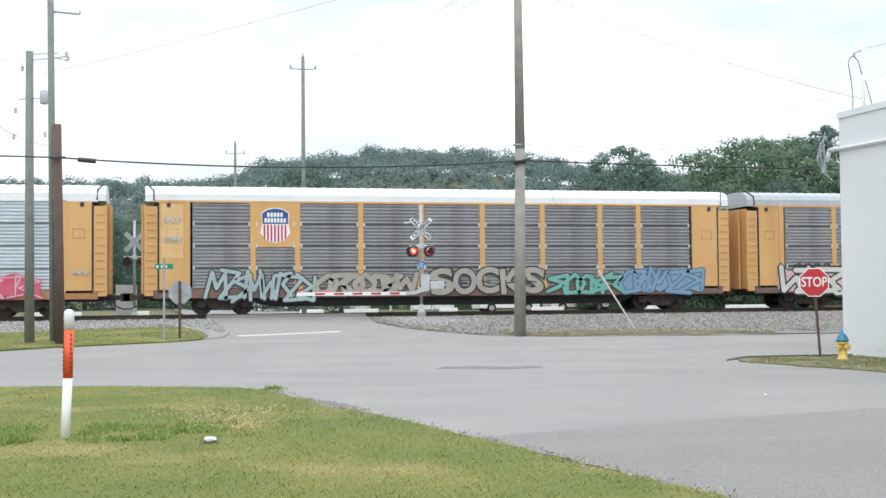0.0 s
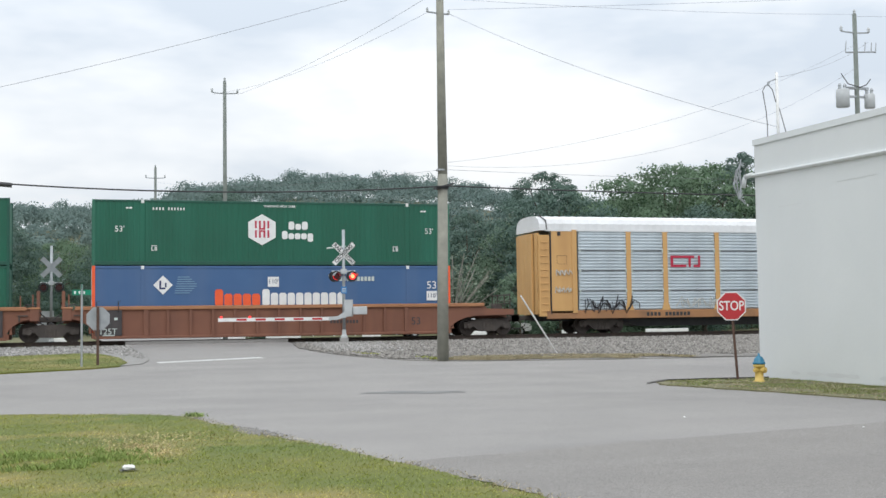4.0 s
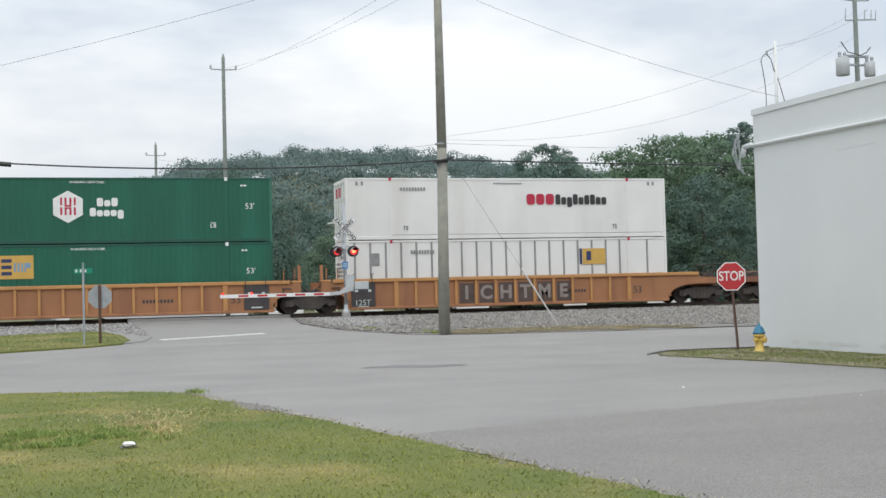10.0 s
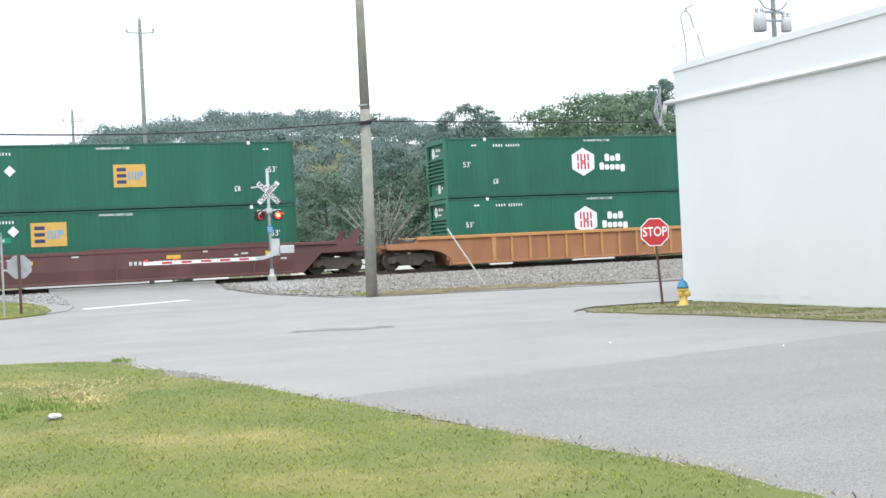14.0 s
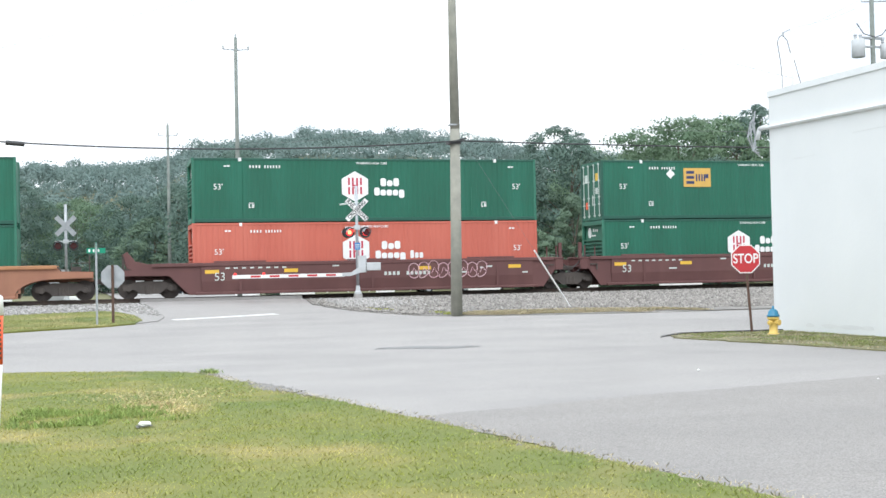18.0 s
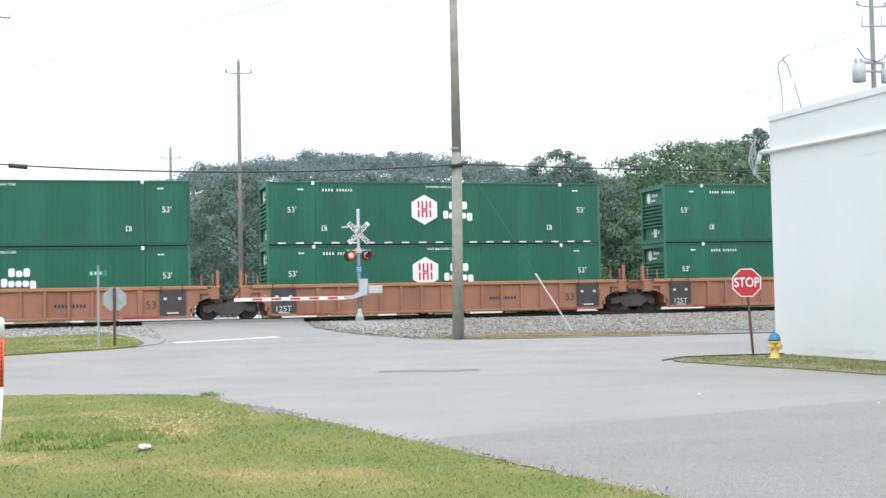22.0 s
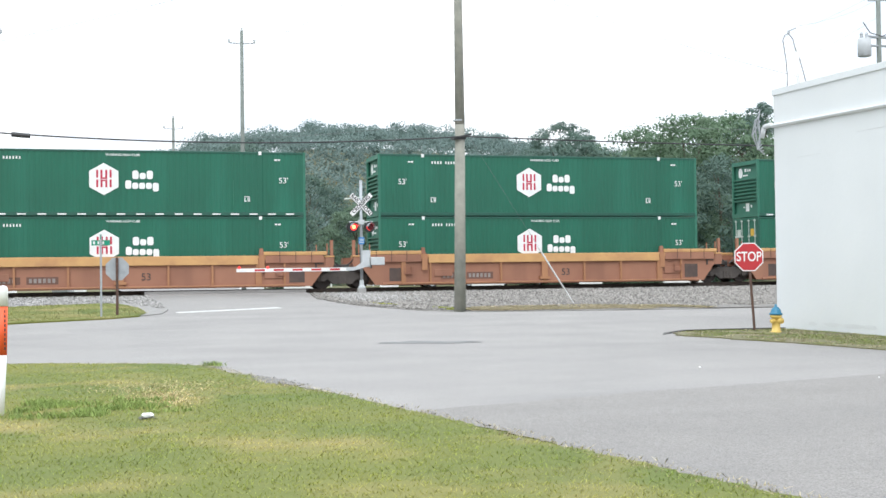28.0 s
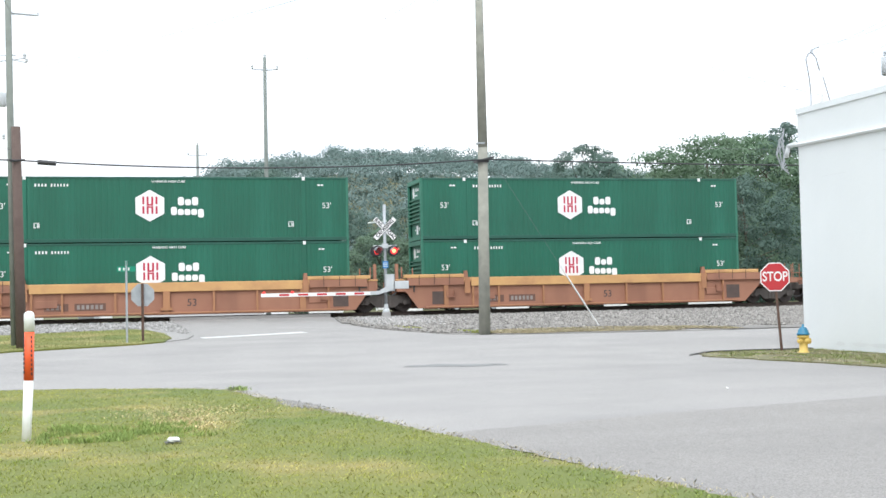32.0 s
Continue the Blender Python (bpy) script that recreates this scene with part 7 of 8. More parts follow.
            for y in (-1.3, -0.5, 0.5, 1.3):
                gr.tube((e0 + s * 2.95, y, 1.12), (e0 + s * 2.95, y, 1.95), 0.025, 0.025, 6)
            if style != "taper":
                gr.tube((e0 + s * 2.95, -1.3, 1.9), (e0 + s * 2.95, 1.3, 1.9), 0.025, 0.025, 6)
            gr.tube((e0 + s * 2.95, -1.3, 1.5), (e0 + s * 2.95, 1.3, 1.5), 0.02, 0.02, 6)
            gr.tube((e0 + s * 2.2, -1.38, 1.12), (e0 + s * 2.2, -1.38, 1.6), 0.02, 0.02, 6).tube((e0 + s * 2.2, -1.38, 1.6), (e0 + s * 3.0, -1.38, 1.6), 0.02, 0.02, 6)
            part("hand_rail", gr, M_TRUCK if style != "taper" else paint, t)
            part("brake_gear", Build().box(*sorted((e0 + s * 2.2, e0 + s * 2.6)), -1.2, -0.7, 1.12, 1.45, 0.03).tube((e0 + s * 1.6, -1.2, 1.3), (e0 + s * 1.6, 0.2, 1.3), 0.16, 0.16, 10), M_TRUCK, t)
            if style == "smooth":
                horn = [(e0 + s * x, z) for x, z in ((0.35, 1.15), (2.2, 1.15), (2.75, 1.3), (3.0, 1.95), (2.8, 2.05), (2.45, 1.62), (1.9, 1.5), (0.45, 1.5))]
                for y0 in (-1.43, 1.36):
                    part("end_horn", Build().prism(horn, y0, y0 + 0.07), paint, t, "upswept end plate")
                part("cross_platform", Build().box(*sorted((e0 + s * 2.5, e0 + s * 3.05)), -1.36, 1.36, 1.26, 1.32), M_TRUCK, t)
                part("placard", Build().box(*sorted((e0 + s * 0.9, e0 + s * 1.4)), -1.438, -1.4315, 1.2, 1.42), M_WHITEDULL, t)
            coupler(t, e0 + s * 3.62, s)
            bogie(t, e0 + s * 1.85)
    if left == "shared":
        bogie(t, -1.683)
        part("joint_casting", Build().box(-2.2, -1.1, -0.3, 0.3, 0.86, 1.1, 0.04), M_TRUCK, t)
    return t


PAINTS = [("arch", M_WELLRUST, M_WELLRUSTTOP, "rusty red-brown well car carrying stacked containers"), ("arch", M_WELLYEL, M_WELLYELTOP, "orange-yellow well car carrying stacked containers"),
          ("smooth", M_WELLBRN, M_WELLBRN, "dark brown smooth-sided well car with yellow labels"), ("arch", M_WELLOR, M_WELLORDULL, "weathered orange well car with black weight panels"),
          ("taper", M_WELLOR, M_WELLORTOP, "weathered orange well car with tapered ends"), ("taper", M_WELLOR, M_WELLORTOP, "weathered orange well car with tapered ends")]
BUILT = {}
WELLS = []
for n in range(1, 19):
    k, i = divmod(n - 1, 3)
    style, paint, top_paint, lab = PAINTS[k]
    left, right = ("shared", "shared", "coupler")[i], ("coupler", "shared", "shared")[i]
    key = (style, paint.name, i)
    if key in BUILT:
        t = copy_thing(BUILT[key], Matrix())
    else:
        t = BUILT[key] = well_unit(style, left, right, paint, top_paint, lab)
    t.location = (along_of(n), TRACK_Y, RAIL_Z)
    WELLS.append(t)
    ride(t, along_of(n))


# ---- covered auto racks
POSTS = (1.97, 4.70, 6.67, 9.52, 12.31, 15.19, 18.09, 20.93, 22.86, 25.58)
RACK = 27.55
PANEL = {}


def rack_panel(w, h, paint):
    """A sheet of horizontal corrugation with a flanged edge."""
    key = (round(w, 2), round(h, 2), paint.name)
    if key not in PANEL:
        n, pts = 6, [(0.0, 0.0)]
        for k in range(n):
            z = 0.03 + k * (h - 0.06) / n
            d = (h - 0.06) / n
            pts += [(z, 0.0), (z + d * 0.12, -0.05), (z + d * 0.45, -0.05), (z + d * 0.62, 0.0)]
        pts.append((h, 0.0))
        m = len(pts)
        b = Build()
        b.add([(x, y, z) for x in (0.03, w - 0.03) for z, y in pts], [(i, m + i, m + i + 1, i + 1) for i in range(m - 1)])
        b.box(0.0, w, 0.004, 0.02, 0.0, h - 0.012)
        for x in (0.03, w - 0.15):
            b.box(x, x + 0.12, -0.05, -0.036, h * 0.5 - 0.06, h * 0.5 + 0.06)
        me = b.mesh("panel")
        me.materials.append(paint)
        PANEL[key] = me
    return PANEL[key]


BRACKET = Build().box(0, 0.08, -0.02, 0.0, 0, 0.15).mesh("bracket")


def auto_rack(panel_paint, roof_paint, label):
    t = thing("auto_rack_car", (0, 0, 0), 0, label, "railway car", "auto racks")
    rows = [(1.14, 2.05), (2.05, 3.03), (3.03, 4.0), (4.0, 4.98)]
    for a, c in zip(POSTS, POSTS[1:]):
        for z0, z1 in rows:
            part("side_panel", rack_panel(c - a - 0.2, z1 - z0, panel_paint), panel_paint, t, at=(a + 0.1, -1.545, z0))
    for z0, _ in rows[1:]:
        part("row_seam", Build().box(POSTS[0] + 0.1, POSTS[-1] - 0.1, -1.59, -1.545, z0 - 0.018, z0 + 0.006), M_PLATE, t)
        for a, c in zip(POSTS, POSTS[1:]):
            for x in (a + 0.12, c - 0.2):
                part("bracket", BRACKET, M_WHITEDULL, t, at=(x, -1.6, z0 - 0.08))
    part("far_side", Build().box(POSTS[0], POSTS[-1], 1.52, 1.58, 1.14, 5.0), panel_paint, t)
    foot = Build().prism([(-0.24, 1.1), (0.24, 1.1), (0.2, 1.22), (0.12, 1.5), (0.12, 4.86), (0.2, 4.99), (-0.2, 4.99), (-0.12, 4.86), (-0.12, 1.5), (-0.2, 1.22)], -1.605, -1.53)
    pm = foot.mesh("post")
    pm.materials.append(M_RACKYEL)
    for x in POSTS[1:-1]:
        part("post", pm, M_RACKYEL, t, at=(x, 0, 0))
    part("side_sill", Build().box(0.4, RACK - 0.4, -1.6, -1.5, 0.72, 1.12, 0.02), M_SILLOR if panel_paint == M_RACKSILVER else M_SILLRUST, t, "weathered side sill")
    part("side_sill", Build().box(0.4, RACK - 0.4, 1.5, 1.6, 0.72, 1.12, 0.02), M_RACKYEL, t)
    part("deck", Build().box(0.3, RACK - 0.3, -1.5, 1.5, 0.98, 1.1), M_TRUCK, t)
    part("centre_sill", Build().prism([(4.2, 0.72), (5.6, 0.32), (RACK - 5.6, 0.32), (RACK - 4.2, 0.72)], -0.7, 0.7), M_BLACK, t)
    part("centre_sill", Build().box(0.2, RACK - 0.2, -0.3, 0.3, 0.62, 0.98), M_BLACK, t)
    # rounded white roof with cut-back ends
    prof = [(-1.6, 4.99), (-1.585, 5.3), (-1.45, 5.52), (-1.15, 5.66), (-0.6, 5.73), (0, 5.75), (0.6, 5.73), (1.15, 5.66), (1.45, 5.52), (1.585, 5.3), (1.6, 4.99)]
    rb = Build()
    nx = 120
    for i in range(nx + 1):
        x = 0.42 + (RACK - 0.84) * i / nx
        o = 0.02 if i % 2 else 0.0
        rb.v += [(x, y * (1 - o * 0.4), z - o) for y, z in prof]
    m = len(prof)
    rb.f += [(i * m + k, (i + 1) * m + k, (i + 1) * m + k + 1, i * m + k + 1) for i in range(nx) for k in range(m - 1)]
    rb.f += [tuple(range(m))[::-1], tuple(nx * m + k for k in range(m))]
    part("roof", rb, roof_paint, t, "ribbed roof with rounded edges")
    part("roof_edge", Build().box(0.4, RACK - 0.4, -1.612, -1.59, 4.93, 5.02), M_RACKYEL if panel_paint == M_RACKGREY else roof_paint, t)
    for s in (0, 1):
        def fx(x):
            return x if s == 0 else RACK - x

        def bx(a, c, *rest):
            return Build().box(*sorted((fx(a), fx(c))), *rest)
        part("end_section", bx(0.62, 1.95, -1.6, -1.52, 1.0, 4.95, 0.02), M_RACKYEL, t, "yellow end panel")
        part("end_section", bx(0.62, 1.95, 1.52, 1.6, 1.0, 4.95, 0.02), M_RACKYEL, t)
        part("end_post", bx(1.72, 1.97, -1.63, -1.6, 1.0, 5.0), M_RACKYEL, t)
        # black strip drawn in as the shade of the gap beside the ladder
        part("shadow_gap", bx(0.60, 0.66, -1.604, -1.55, 0.95, 4.9), M_BLACK, t)
        ld = part("ladder_panel", bx(0.02, 0.58, -1.59, -1.5, 0.85, 4.75, 0.02), M_RACKYEL, t)
        rung = Build().tube((fx(0.12), -1.63, 0), (fx(0.5), -1.63, 0), 0.016, 0.016, 5).mesh("rung")
        for k in range(11):
            part("rung", rung, M_RACKYEL, ld, at=(0, 0, 1.1 + k * 0.33))
        for k in range(6):
            y0 = -1.45 + k * 0.49
            x0 = 0.0 if k in (0, 5) else -0.12
            part("door_leaf", bx(x0, x0 + 0.1, y0, y0 + 0.46, 0.95, 4.85), M_RACKYEL, t)
        part("end_cap", Build().prism([(y, z - 0.02) for y, z in prof], *sorted((fx(0.06), fx(0.40))), "x"), roof_paint, t, "white roof end cap")
        part("cap_seam", Build().path([(fx(0.44), -1.61, 5.0), (fx(0.42), -1.56, 5.45), (fx(0.2), -1.2, 5.7)], 0.03), M_BLACK, t)
        part("top_hook", bx(0.98, 1.14, -1.63, -1.59, 4.72, 4.9), M_BLACK, t)
        part("notice", bx(0.95, 1.45, -1.608, -1.601, 3.35, 3.36).box(*sorted((fx(0.95), fx(1.45))), -1.608, -1.601, 3.75, 3.76).box(*sorted((fx(0.95), fx(0.96))), -1.608, -1.601, 3.35, 3.76).box(*sorted((fx(1.44), fx(1.45))), -1.608, -1.601, 3.35, 3.76), M_RUSTPOST, t)
        bogie(t, fx(3.4))
        coupler(t, fx(-0.7), -1 if s == 0 else 1)
    return t


YG = -1.634


# angular marks in a unit square, strokes of spray paint without meaning
STROKES = [[(0.1, 0.0), (0.25, 0.95), (0.55, 0.35), (0.8, 1.0), (0.95, 0.05)], [(0.9, 0.85), (0.35, 1.0), (0.1, 0.55), (0.3, 0.08), (0.9, 0.1), (0.75, 0.5)],
           [(0.05, 0.9), (0.9, 0.95), (0.15, 0.1), (0.95, 0.0)], [(0.15, 0.05), (0.2, 1.0), (0.9, 0.8), (0.25, 0.5), (0.95, 0.0)],
           [(0.5, 1.05), (0.1, 0.6), (0.2, 0.05), (0.8, 0.0), (0.95, 0.55), (0.5, 1.0)], [(0.1, 1.0), (0.15, 0.1), (0.9, 0.0), (0.55, 0.5), (0.95, 0.9)]]


def brush(b, pts, width, y):
    """A flat stroke with pointed ends through the points, each length a hair in front of the last."""
    for k, ((x0, z0), (x1, z1)) in enumerate(zip(pts, pts[1:])):
        d = Vector((x1 - x0, z1 - z0))
        if d.length < 1e-4:
            continue
        d.normalize()
        n, h = Vector((-d.y, d.x)) * width / 2, d * width * 0.5
        b.prism([(x0 - h.x, z0 - h.y), (x0 + n.x, z0 + n.y), (x1 + n.x, z1 + n.y), (x1 + h.x, z1 + h.y), (x1 - n.x, z1 - n.y), (x0 - n.x, z0 - n.y)], y - 0.0012 - 0.0004 * k, y - 0.0004 * k)


def piece(t, x, z, w, h, n, fill, line, seed, cloud=None, fat=0.3, edge=1.7):
    """A spray-painted piece: ragged backing, then each mark as a dark rim under a lighter stroke; not a word."""
    r = np.random.default_rng(seed)
    if cloud:
        m = 4 * n
        rim = [(x - 0.05 * w + 1.1 * w * i / m, z + h * (0.9 + r.uniform(-0.14, 0.22))) for i in range(m + 1)] + [(x + 1.05 * w - 1.1 * w * i / m, z + h * (0.08 + r.uniform(-0.14, 0.1))) for i in range(m + 1)]
        part("spray_backing", Build().prism(rim, YG - 0.002, YG), cloud, t, "patch of sprayed paint")
    step = w / n
    for i in range(n):
        g = STROKES[int(r.integers(len(STROKES)))]
        lean, up = r.normal(0.12, 0.1), r.uniform(-0.08, 0.08)
        flip, mir = r.random() < 0.5, r.random() < 0.5
        g = [(1 - px if mir else px, 1 - pz if flip else pz) for px, pz in g]
        pts = [(x + (i - 0.4 + px * 1.85 + lean * pz) * step + r.normal(0, 0.03 * step), z + h * (pz * r.uniform(0.92, 1.08) + up)) for px, pz in g]
        wd = fat * min(step, h)
        a, b = Build(), Build()
        brush(a, pts, wd * edge, YG - 0.003)
        brush(b, pts, wd, YG - 0.007)
        o = part("sprayed_mark", b, fill, t, "angular spray-painted mark")
        part("outline", a, line, o)


def sprayed_word(t, text, x, z, height, width, fill, line):
    r = np.random.default_rng(len(text))
    step = width / len(text)
    for i, c in enumerate(text):
        me = letters(c, height, fill, bold=0.05)
        span = max(v.co.x for v in me.vertices) - min(v.co.x for v in me.vertices)
        o = part("sprayed_letter", me, fill, t, "fat beige spray-painted letter " + c, at=(x + step * (i + 0.5), YG - 0.012, z + height * 0.5 + r.normal(0, 0.03)))
        o.scale, o.rotation_euler = (step * 1.02 / span, 1, 1.12), (0, radians(r.normal(0, 5)), 0)
        part("outline", letters(c, height, line, bold=0.10), line, o, at=(0, 0.006, 0))
        part("stroke", Build().box(-0.16, 0.12, -0.006, -0.003, -0.03, 0.02).box(-0.2, -0.16, -0.006, -0.003, -0.2, 0.14), line, o)


def tag_line(t, x, z, w, h, m, seed):
    r = np.random.default_rng(seed)
    a, b = r.uniform(1.6, 2.1), r.uniform(0, 6)
    pts = [(x + w * (i / 35 + 0.07 * math.sin(1.3 * i + b)), YG, z + h * (0.5 + (0.32 + 0.13 * math.sin(0.7 * i)) * math.sin(a * i + b))) for i in range(36)]
    part("spray_tag", Build().path(pts, 0.022, 4), m, t, "scribbled spray tag")


R1 = auto_rack(M_RACKGREY, M_RACKROOF, "yellow auto rack car with grimy grey panels and graffiti")
R2 = auto_rack(M_RACKSILVER, M_RACKROOF, "yellow auto rack car with silver panels and graffiti along the sill")
R0 = auto_rack(M_RACKGREY, M_RACKROOFG, "yellow auto rack car with grey panels and a pink graffiti piece")
for t, along in ((R2, 20.48), (R1, 49.55), (R0, 78.0)):
    t.location = (along, TRACK_Y, RAIL_Z)
    ride(t, along)

# shield emblem on a yellow panel
part("emblem_panel", Build().box(4.82, 6.55, -1.602, -1.59, 2.98, 4.96), M_RACKYEL, R1, "yellow panel")
shx, shz = 5.68, 3.95
sh = part("shield", Build().prism([(shx - 0.62, shz + 0.55), (shx - 0.35, shz + 0.72), (shx, shz + 0.78), (shx + 0.35, shz + 0.72), (shx + 0.62, shz + 0.55), (shx + 0.58, shz + 0.1), (shx + 0.66, shz - 0.35), (shx + 0.4, shz - 0.68), (shx, shz - 0.8), (shx - 0.4, shz - 0.68), (shx - 0.66, shz - 0.35), (shx - 0.58, shz + 0.1)], -1.608, -1.603), M_WHITE, R1, "white shield with red bars")
part("field", Build().prism([(shx - 0.58, shz + 0.53), (shx - 0.33, shz + 0.68), (shx, shz + 0.74), (shx + 0.33, shz + 0.68), (shx + 0.58, shz + 0.53), (shx + 0.56, shz + 0.05), (shx - 0.56, shz + 0.05)], -1.612, -1.609), M_UPBLUE, sh, "blue field")
sbar = Build()
for k in range(7):
    xx = shx - 0.52 + k * 0.155
    dz = -0.33 - 0.42 * math.sqrt(max(0, 1 - ((xx + 0.04 - shx) / 0.62) ** 2))
    sbar.box(xx, xx + 0.075, -1.612, -1.609, shz + dz, shz + 0.02)
part("bars", sbar, M_MARKRED, sh)
block_word(sh, M_WHITE, shx - 0.36, shz + 0.36, (0.2,) * 5, 0.11, 0.035, -1.613)
block_word(sh, M_WHITE, shx - 0.48, shz + 0.11, (0.2,) * 7, 0.105, 0.035, -1.613)
part("patch", Build().box(0.75, 1.68, -1.606, -1.6005, 2.5, 4.85), M_SPRAYYEL, R1, "pale yellow overpainted patch").scale = (1, 1, 1)
piece(R1, 2.8, 0.62, 4.5, 1.2, 8, M_SPRAYPALE, M_SPRAYBLACK, 81, None, 0.28, 1.6)
piece(R1, 7.6, 0.95, 4.2, 0.75, 7, M_SPRAYBEIGE, M_SPRAYDARK, 82, None, 0.38, 1.18)
sprayed_word(R1, "SOCKS", 12.7, 0.85, 1.0, 5.4, M_SPRAYBEIGE, M_SPRAYBLACK)
piece(R1, 18.5, 0.85, 3.3, 0.8, 5, M_SPRAYGREEN, M_SPRAYBLACK, 84, None, 0.26, 1.6)
piece(R1, 21.9, 0.8, 4.0, 1.05, 5, M_SPRAYBLUE, M_SPRAYBLUEDARK, 85, M_SPRAYBLUE, 0.2, 1.55)
nb = Build()
for k in range(10):
    nb.box(6.4 + k * 0.22 + (0.3 if k > 3 else 0), 6.52 + k * 0.22 + (0.3 if k > 3 else 0), -1.606, -1.601, 0.78, 0.92)
part("car_number", nb, M_WHITEDULL, R1, "row of white number bars")
# the silver rack: two red bracket shapes, tags and pieces
cn = Build()
cx, cz = 6.95, 3.2
cn.box(cx, cx + 0.85, -1.612, -1.604, cz, cz + 0.12).box(cx, cx + 0.85, -1.612, -1.604, cz + 0.45, cz + 0.57).box(cx, cx + 0.14, -1.6125, -1.6045, cz + 0.1, cz + 0.47)
for k in range(2):
    cn.box(cx + 0.98 + k * 0.52, cx + 1.1 + k * 0.52, -1.612, -1.604, cz, cz + 0.57)
cn.box(cx + 0.85, cx + 1.3, -1.6125, -1.6045, cz + 0.45, cz + 0.57).box(cx + 1.25, cx + 1.62, -1.6122, -1.6043, cz, cz + 0.12)
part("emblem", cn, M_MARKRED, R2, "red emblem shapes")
tag_line(R1, 0.85, 3.9, 0.75, 0.5, M_SPRAYWHITE, 97)
tag_line(R1, 0.85, 3.1, 0.75, 0.45, M_SPRAYWHITE, 98)
tag_line(R2, 2.3, 0.95, 2.8, 0.95, M_SPRAYBLACK, 86)
tag_line(R2, 2.5, 0.9, 2.4, 0.8, M_SPRAYBLACK, 87)
tag_line(R2, 7.3, 1.1, 2.2, 0.7, M_SPRAYWHITE, 88)
piece(R2, 12.65, 1.05, 1.9, 0.7, 5, M_SPRAYBEIGE, M_SPRAYBLACK, 89, M_SPRAYBLACK, 0.13, 1.3)
piece(R2, 15.35, 0.80, 3.0, 0.85, 6, M_SPRAYWHITE, M_SPRAYBLACK, 90, M_SPRAYWHITE, 0.42, 1.3)
piece(R2, 20.9, 0.8, 3.7, 0.95, 5, M_SPRAYROSE, M_SPRAYPINK, 93, M_SPRAYPINK, 0.07, 2.6)
tag_line(R2, 0.85, 2.75, 0.8, 0.4, M_SPRAYWHITE, 92)
tag_line(R2, 0.85, 1.9, 0.8, 0.4, M_SPRAYWHITE, 93)
tag_line(R2, 26.1, 1.75, 0.7, 0.25, M_SPRAYWHITE, 94)
nb = Build()
for k in range(11):
    nb.box(5.6 + k * 0.2 + (0.2 if k > 3 else 0), 5.74 + k * 0.2 + (0.2 if k > 3 else 0), -1.606, -1.601, 0.82, 1.0)
part("car_number", nb, M_BLACK, R2, "row of black number bars")
piece(R0, 1.8, 0.8, 3.9, 1.15, 4, M_SPRAYWHITE, M_SPRAYBLACK, 95, M_SPRAYROSE, 0.24, 1.75)
tag_line(R0, 2.6, 1.95, 1.9, 0.3, M_SPRAYBLACK, 96)
# chalky lettering on the orange and brown wells
for k, c in enumerate("ICHTME"):
    x0 = 5.26 + k * 0.975
    o = part("overpaint", Build().box(x0 + 0.06, x0 + 0.8, -1.448, -1.4445, 0.27, 1.22), M_SPRAYDARK, WELLS[3], "dark sprayed block between the ribs")
    part("lettering", letters(c, 0.62, M_CHALK, bold=0.03), M_CHALK, o, "grey sprayed letter " + c, at=(x0 + 0.42, -1.4505, 0.74))
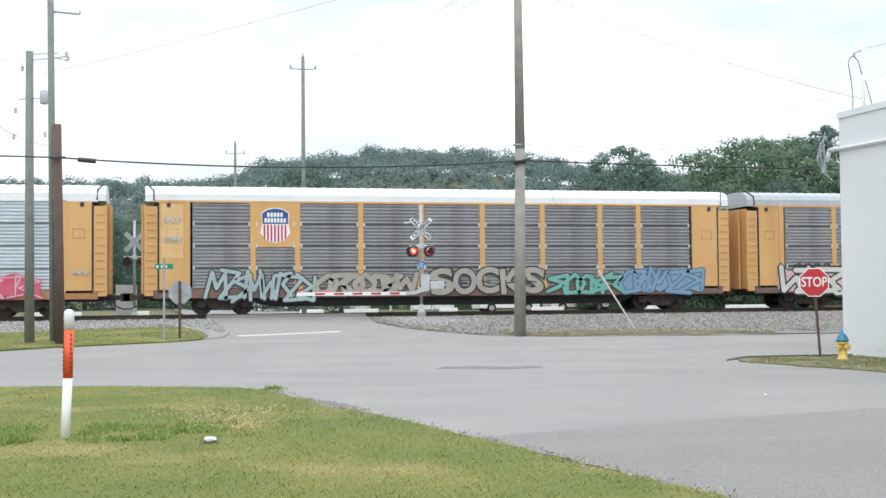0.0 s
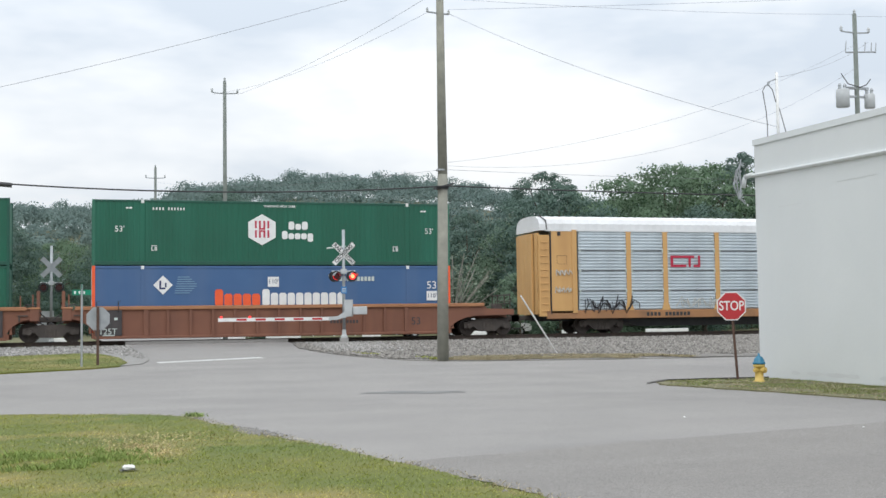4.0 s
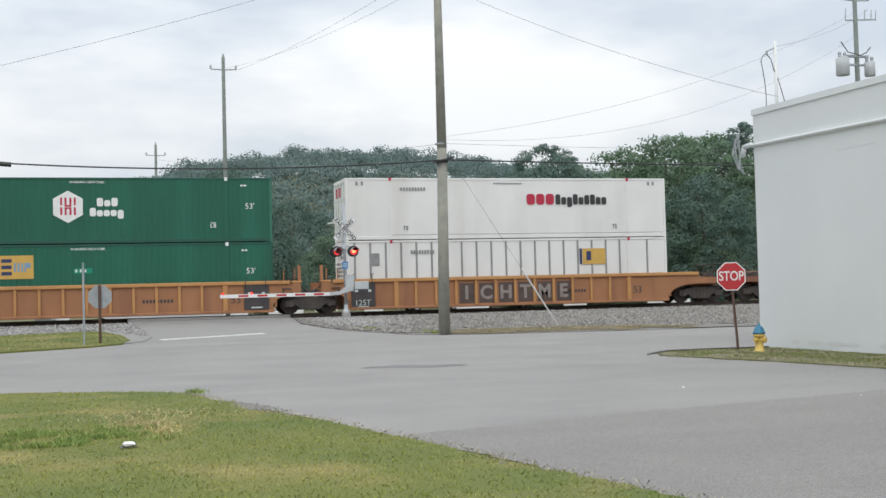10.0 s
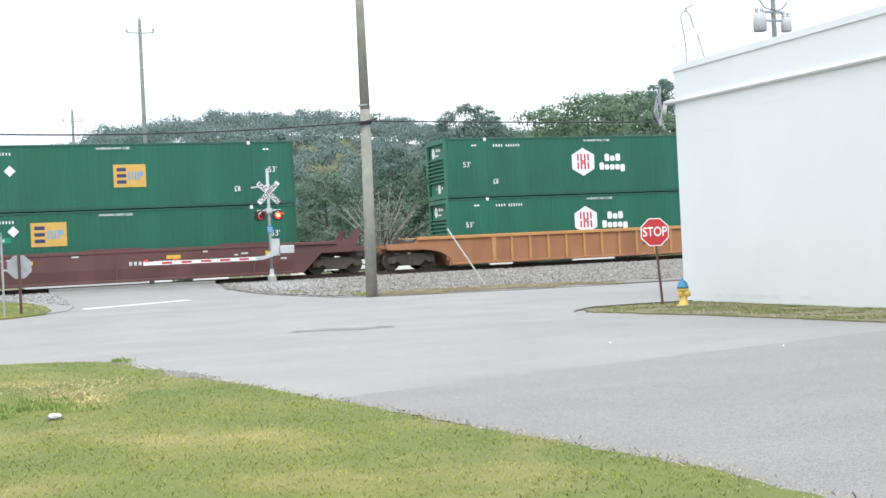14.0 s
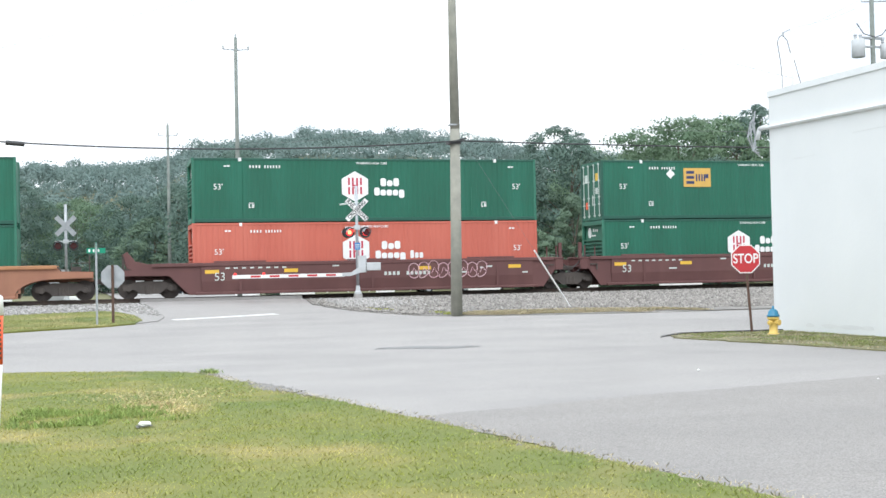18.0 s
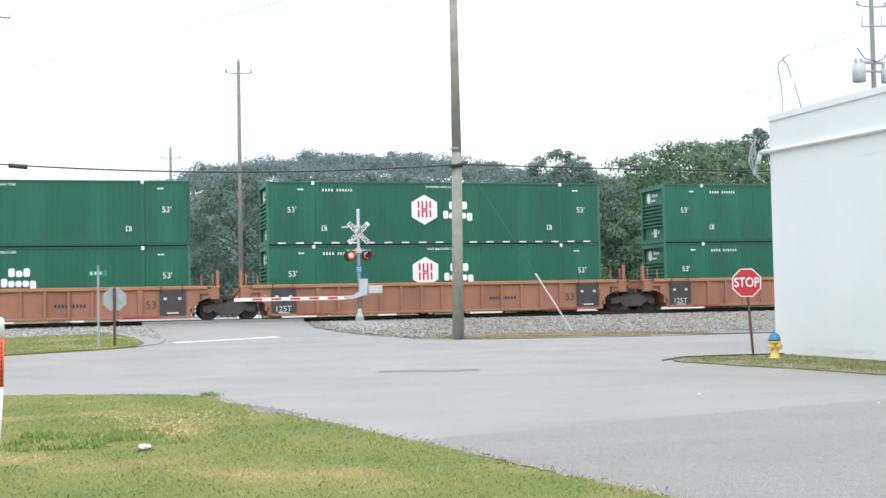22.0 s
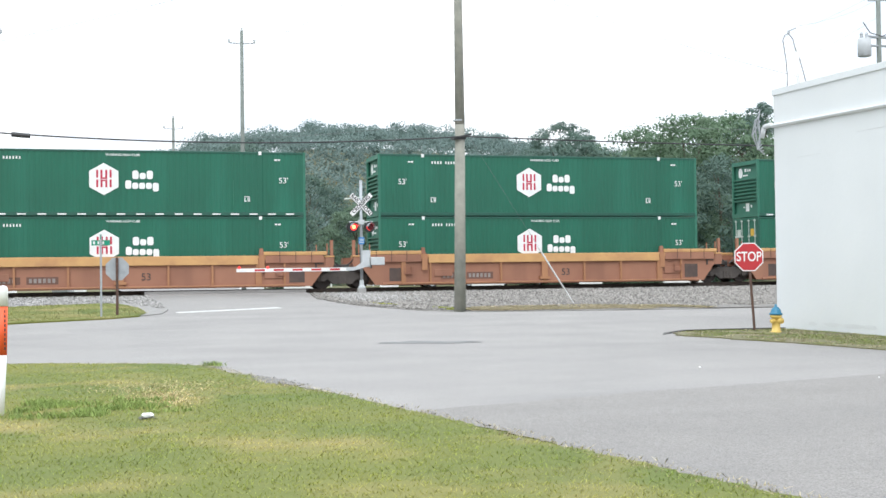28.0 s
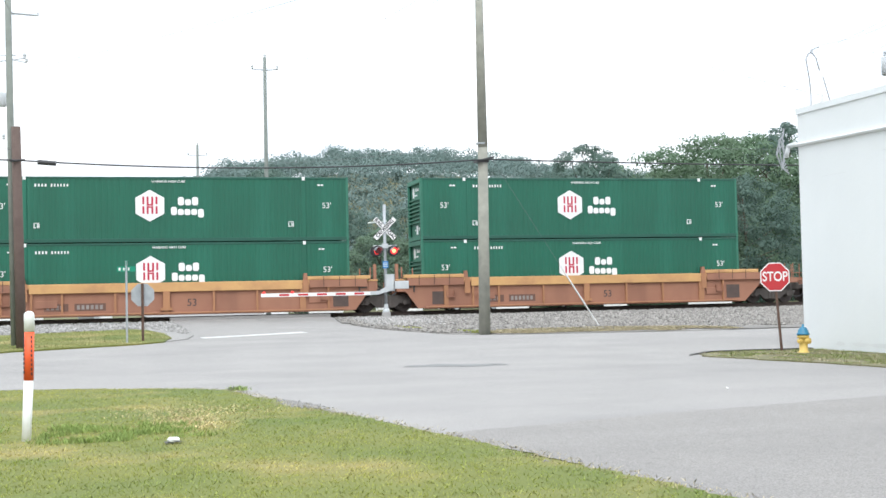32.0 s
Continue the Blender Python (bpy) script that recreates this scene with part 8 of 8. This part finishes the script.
# two rows of pale sprayed loops with short strokes inside
for k in range(8):
    a0, lift = 10.0 + k * 0.47, 0.05 * (k % 3)
    part("spray", Build().path([(a0 + 0.25 * math.cos(a), -1.52, 1.08 + lift + 0.26 * math.sin(a)) for a in np.linspace(-0.5, 3.6, 10)], 0.02, 4), M_SPRAYROSE, WELLS[8], "pale sprayed loop")
    part("spray", Build().path([(a0 + 0.21 * math.cos(a), -1.52, 0.82 + 0.17 * math.sin(a + 0.6 * (k % 2))) for a in np.linspace(2.6, 7.4, 10)], 0.02, 4), M_SPRAYROSE, WELLS[8], "pale sprayed loop")
    part("spray", Build().path([(a0 - 0.1, -1.52, 0.86), (a0 + 0.02 * (k % 3), -1.52, 1.12), (a0 + 0.12, -1.52, 0.95 + 0.08 * (k % 2))], 0.018, 4), M_SPRAYROSE, WELLS[8], "short sprayed stroke")


# ---- what moves
def train_at(t):
    """Metres that the train has rolled, its speed falling from 13 to under 11 metres a second."""
    s = -1.86945740e-05 * t ** 4 + 1.48848197e-03 * t ** 3 - 6.67213503e-02 * t ** 2 + 12.9803114 * t - 50.3660931
    return s + lerp(t, [0, 2.8, 4, 6.5, 7, 9, 11, 13, 14, 15, 18, 19, 20, 21, 23, 24, 26.5, 28, 30, 32], [0, 0, -0.12, -0.1, -0.14, 0.01, 0.1, 0.06, 0.02, -0.04, -0.17, -0.26, 0.13, 0.05, 0.02, 0.0, 0.01, -0.01, 0.02, -0.02])


def motions():
    """The train rolls past from left to right from start to end; added discs cover the two signal lamps in turn to
    imitate their blinking, every 1.21 seconds.
    """
    for k, w in enumerate(BLINK_DISCS):
        rows, t, shut = [], -0.91, k == 1
        while t < LENGTH + 1:
            for s, on in ((t - 0.04, shut), (t + 0.04, not shut)):
                if 0 < s < LENGTH:
                    rows.append((s, pose(*w.location, 0 if on else -86, 0, 0)))
            t, shut = t + 0.605, not shut
        first, last = rows[0][1], rows[-1][1]
        walk(w, [(0.0, first)] + rows + [(LENGTH, last)])
    times = [i * 0.5 for i in range(65)]
    for t, along in MOVERS:
        z = t.location.z
        walk(t, [(s, pose(along + train_at(s), TRACK_Y, z)) for s in times])
        for w in t.children_recursive:
            if w.name.startswith("wheelset"):
                # rolled on the rail while it passes the crossing
                x = w.parent.location.x + w.location.x + along
                seen = [k / FPS for k in range(0, 32 * FPS + 1) if -9 < x + train_at(k / FPS) < 36]
                if not seen:
                    continue
                rows = [(s, pose(*w.location, 0, math.degrees((x + train_at(s)) / 0.42) % 360, 0)) for s in seen]
                rows = ([(0.0, rows[0][1])] if seen[0] > 0 else []) + rows + ([(LENGTH, rows[-1][1])] if seen[-1] < LENGTH - 0.01 else [])
                walk(w, rows)


motions()
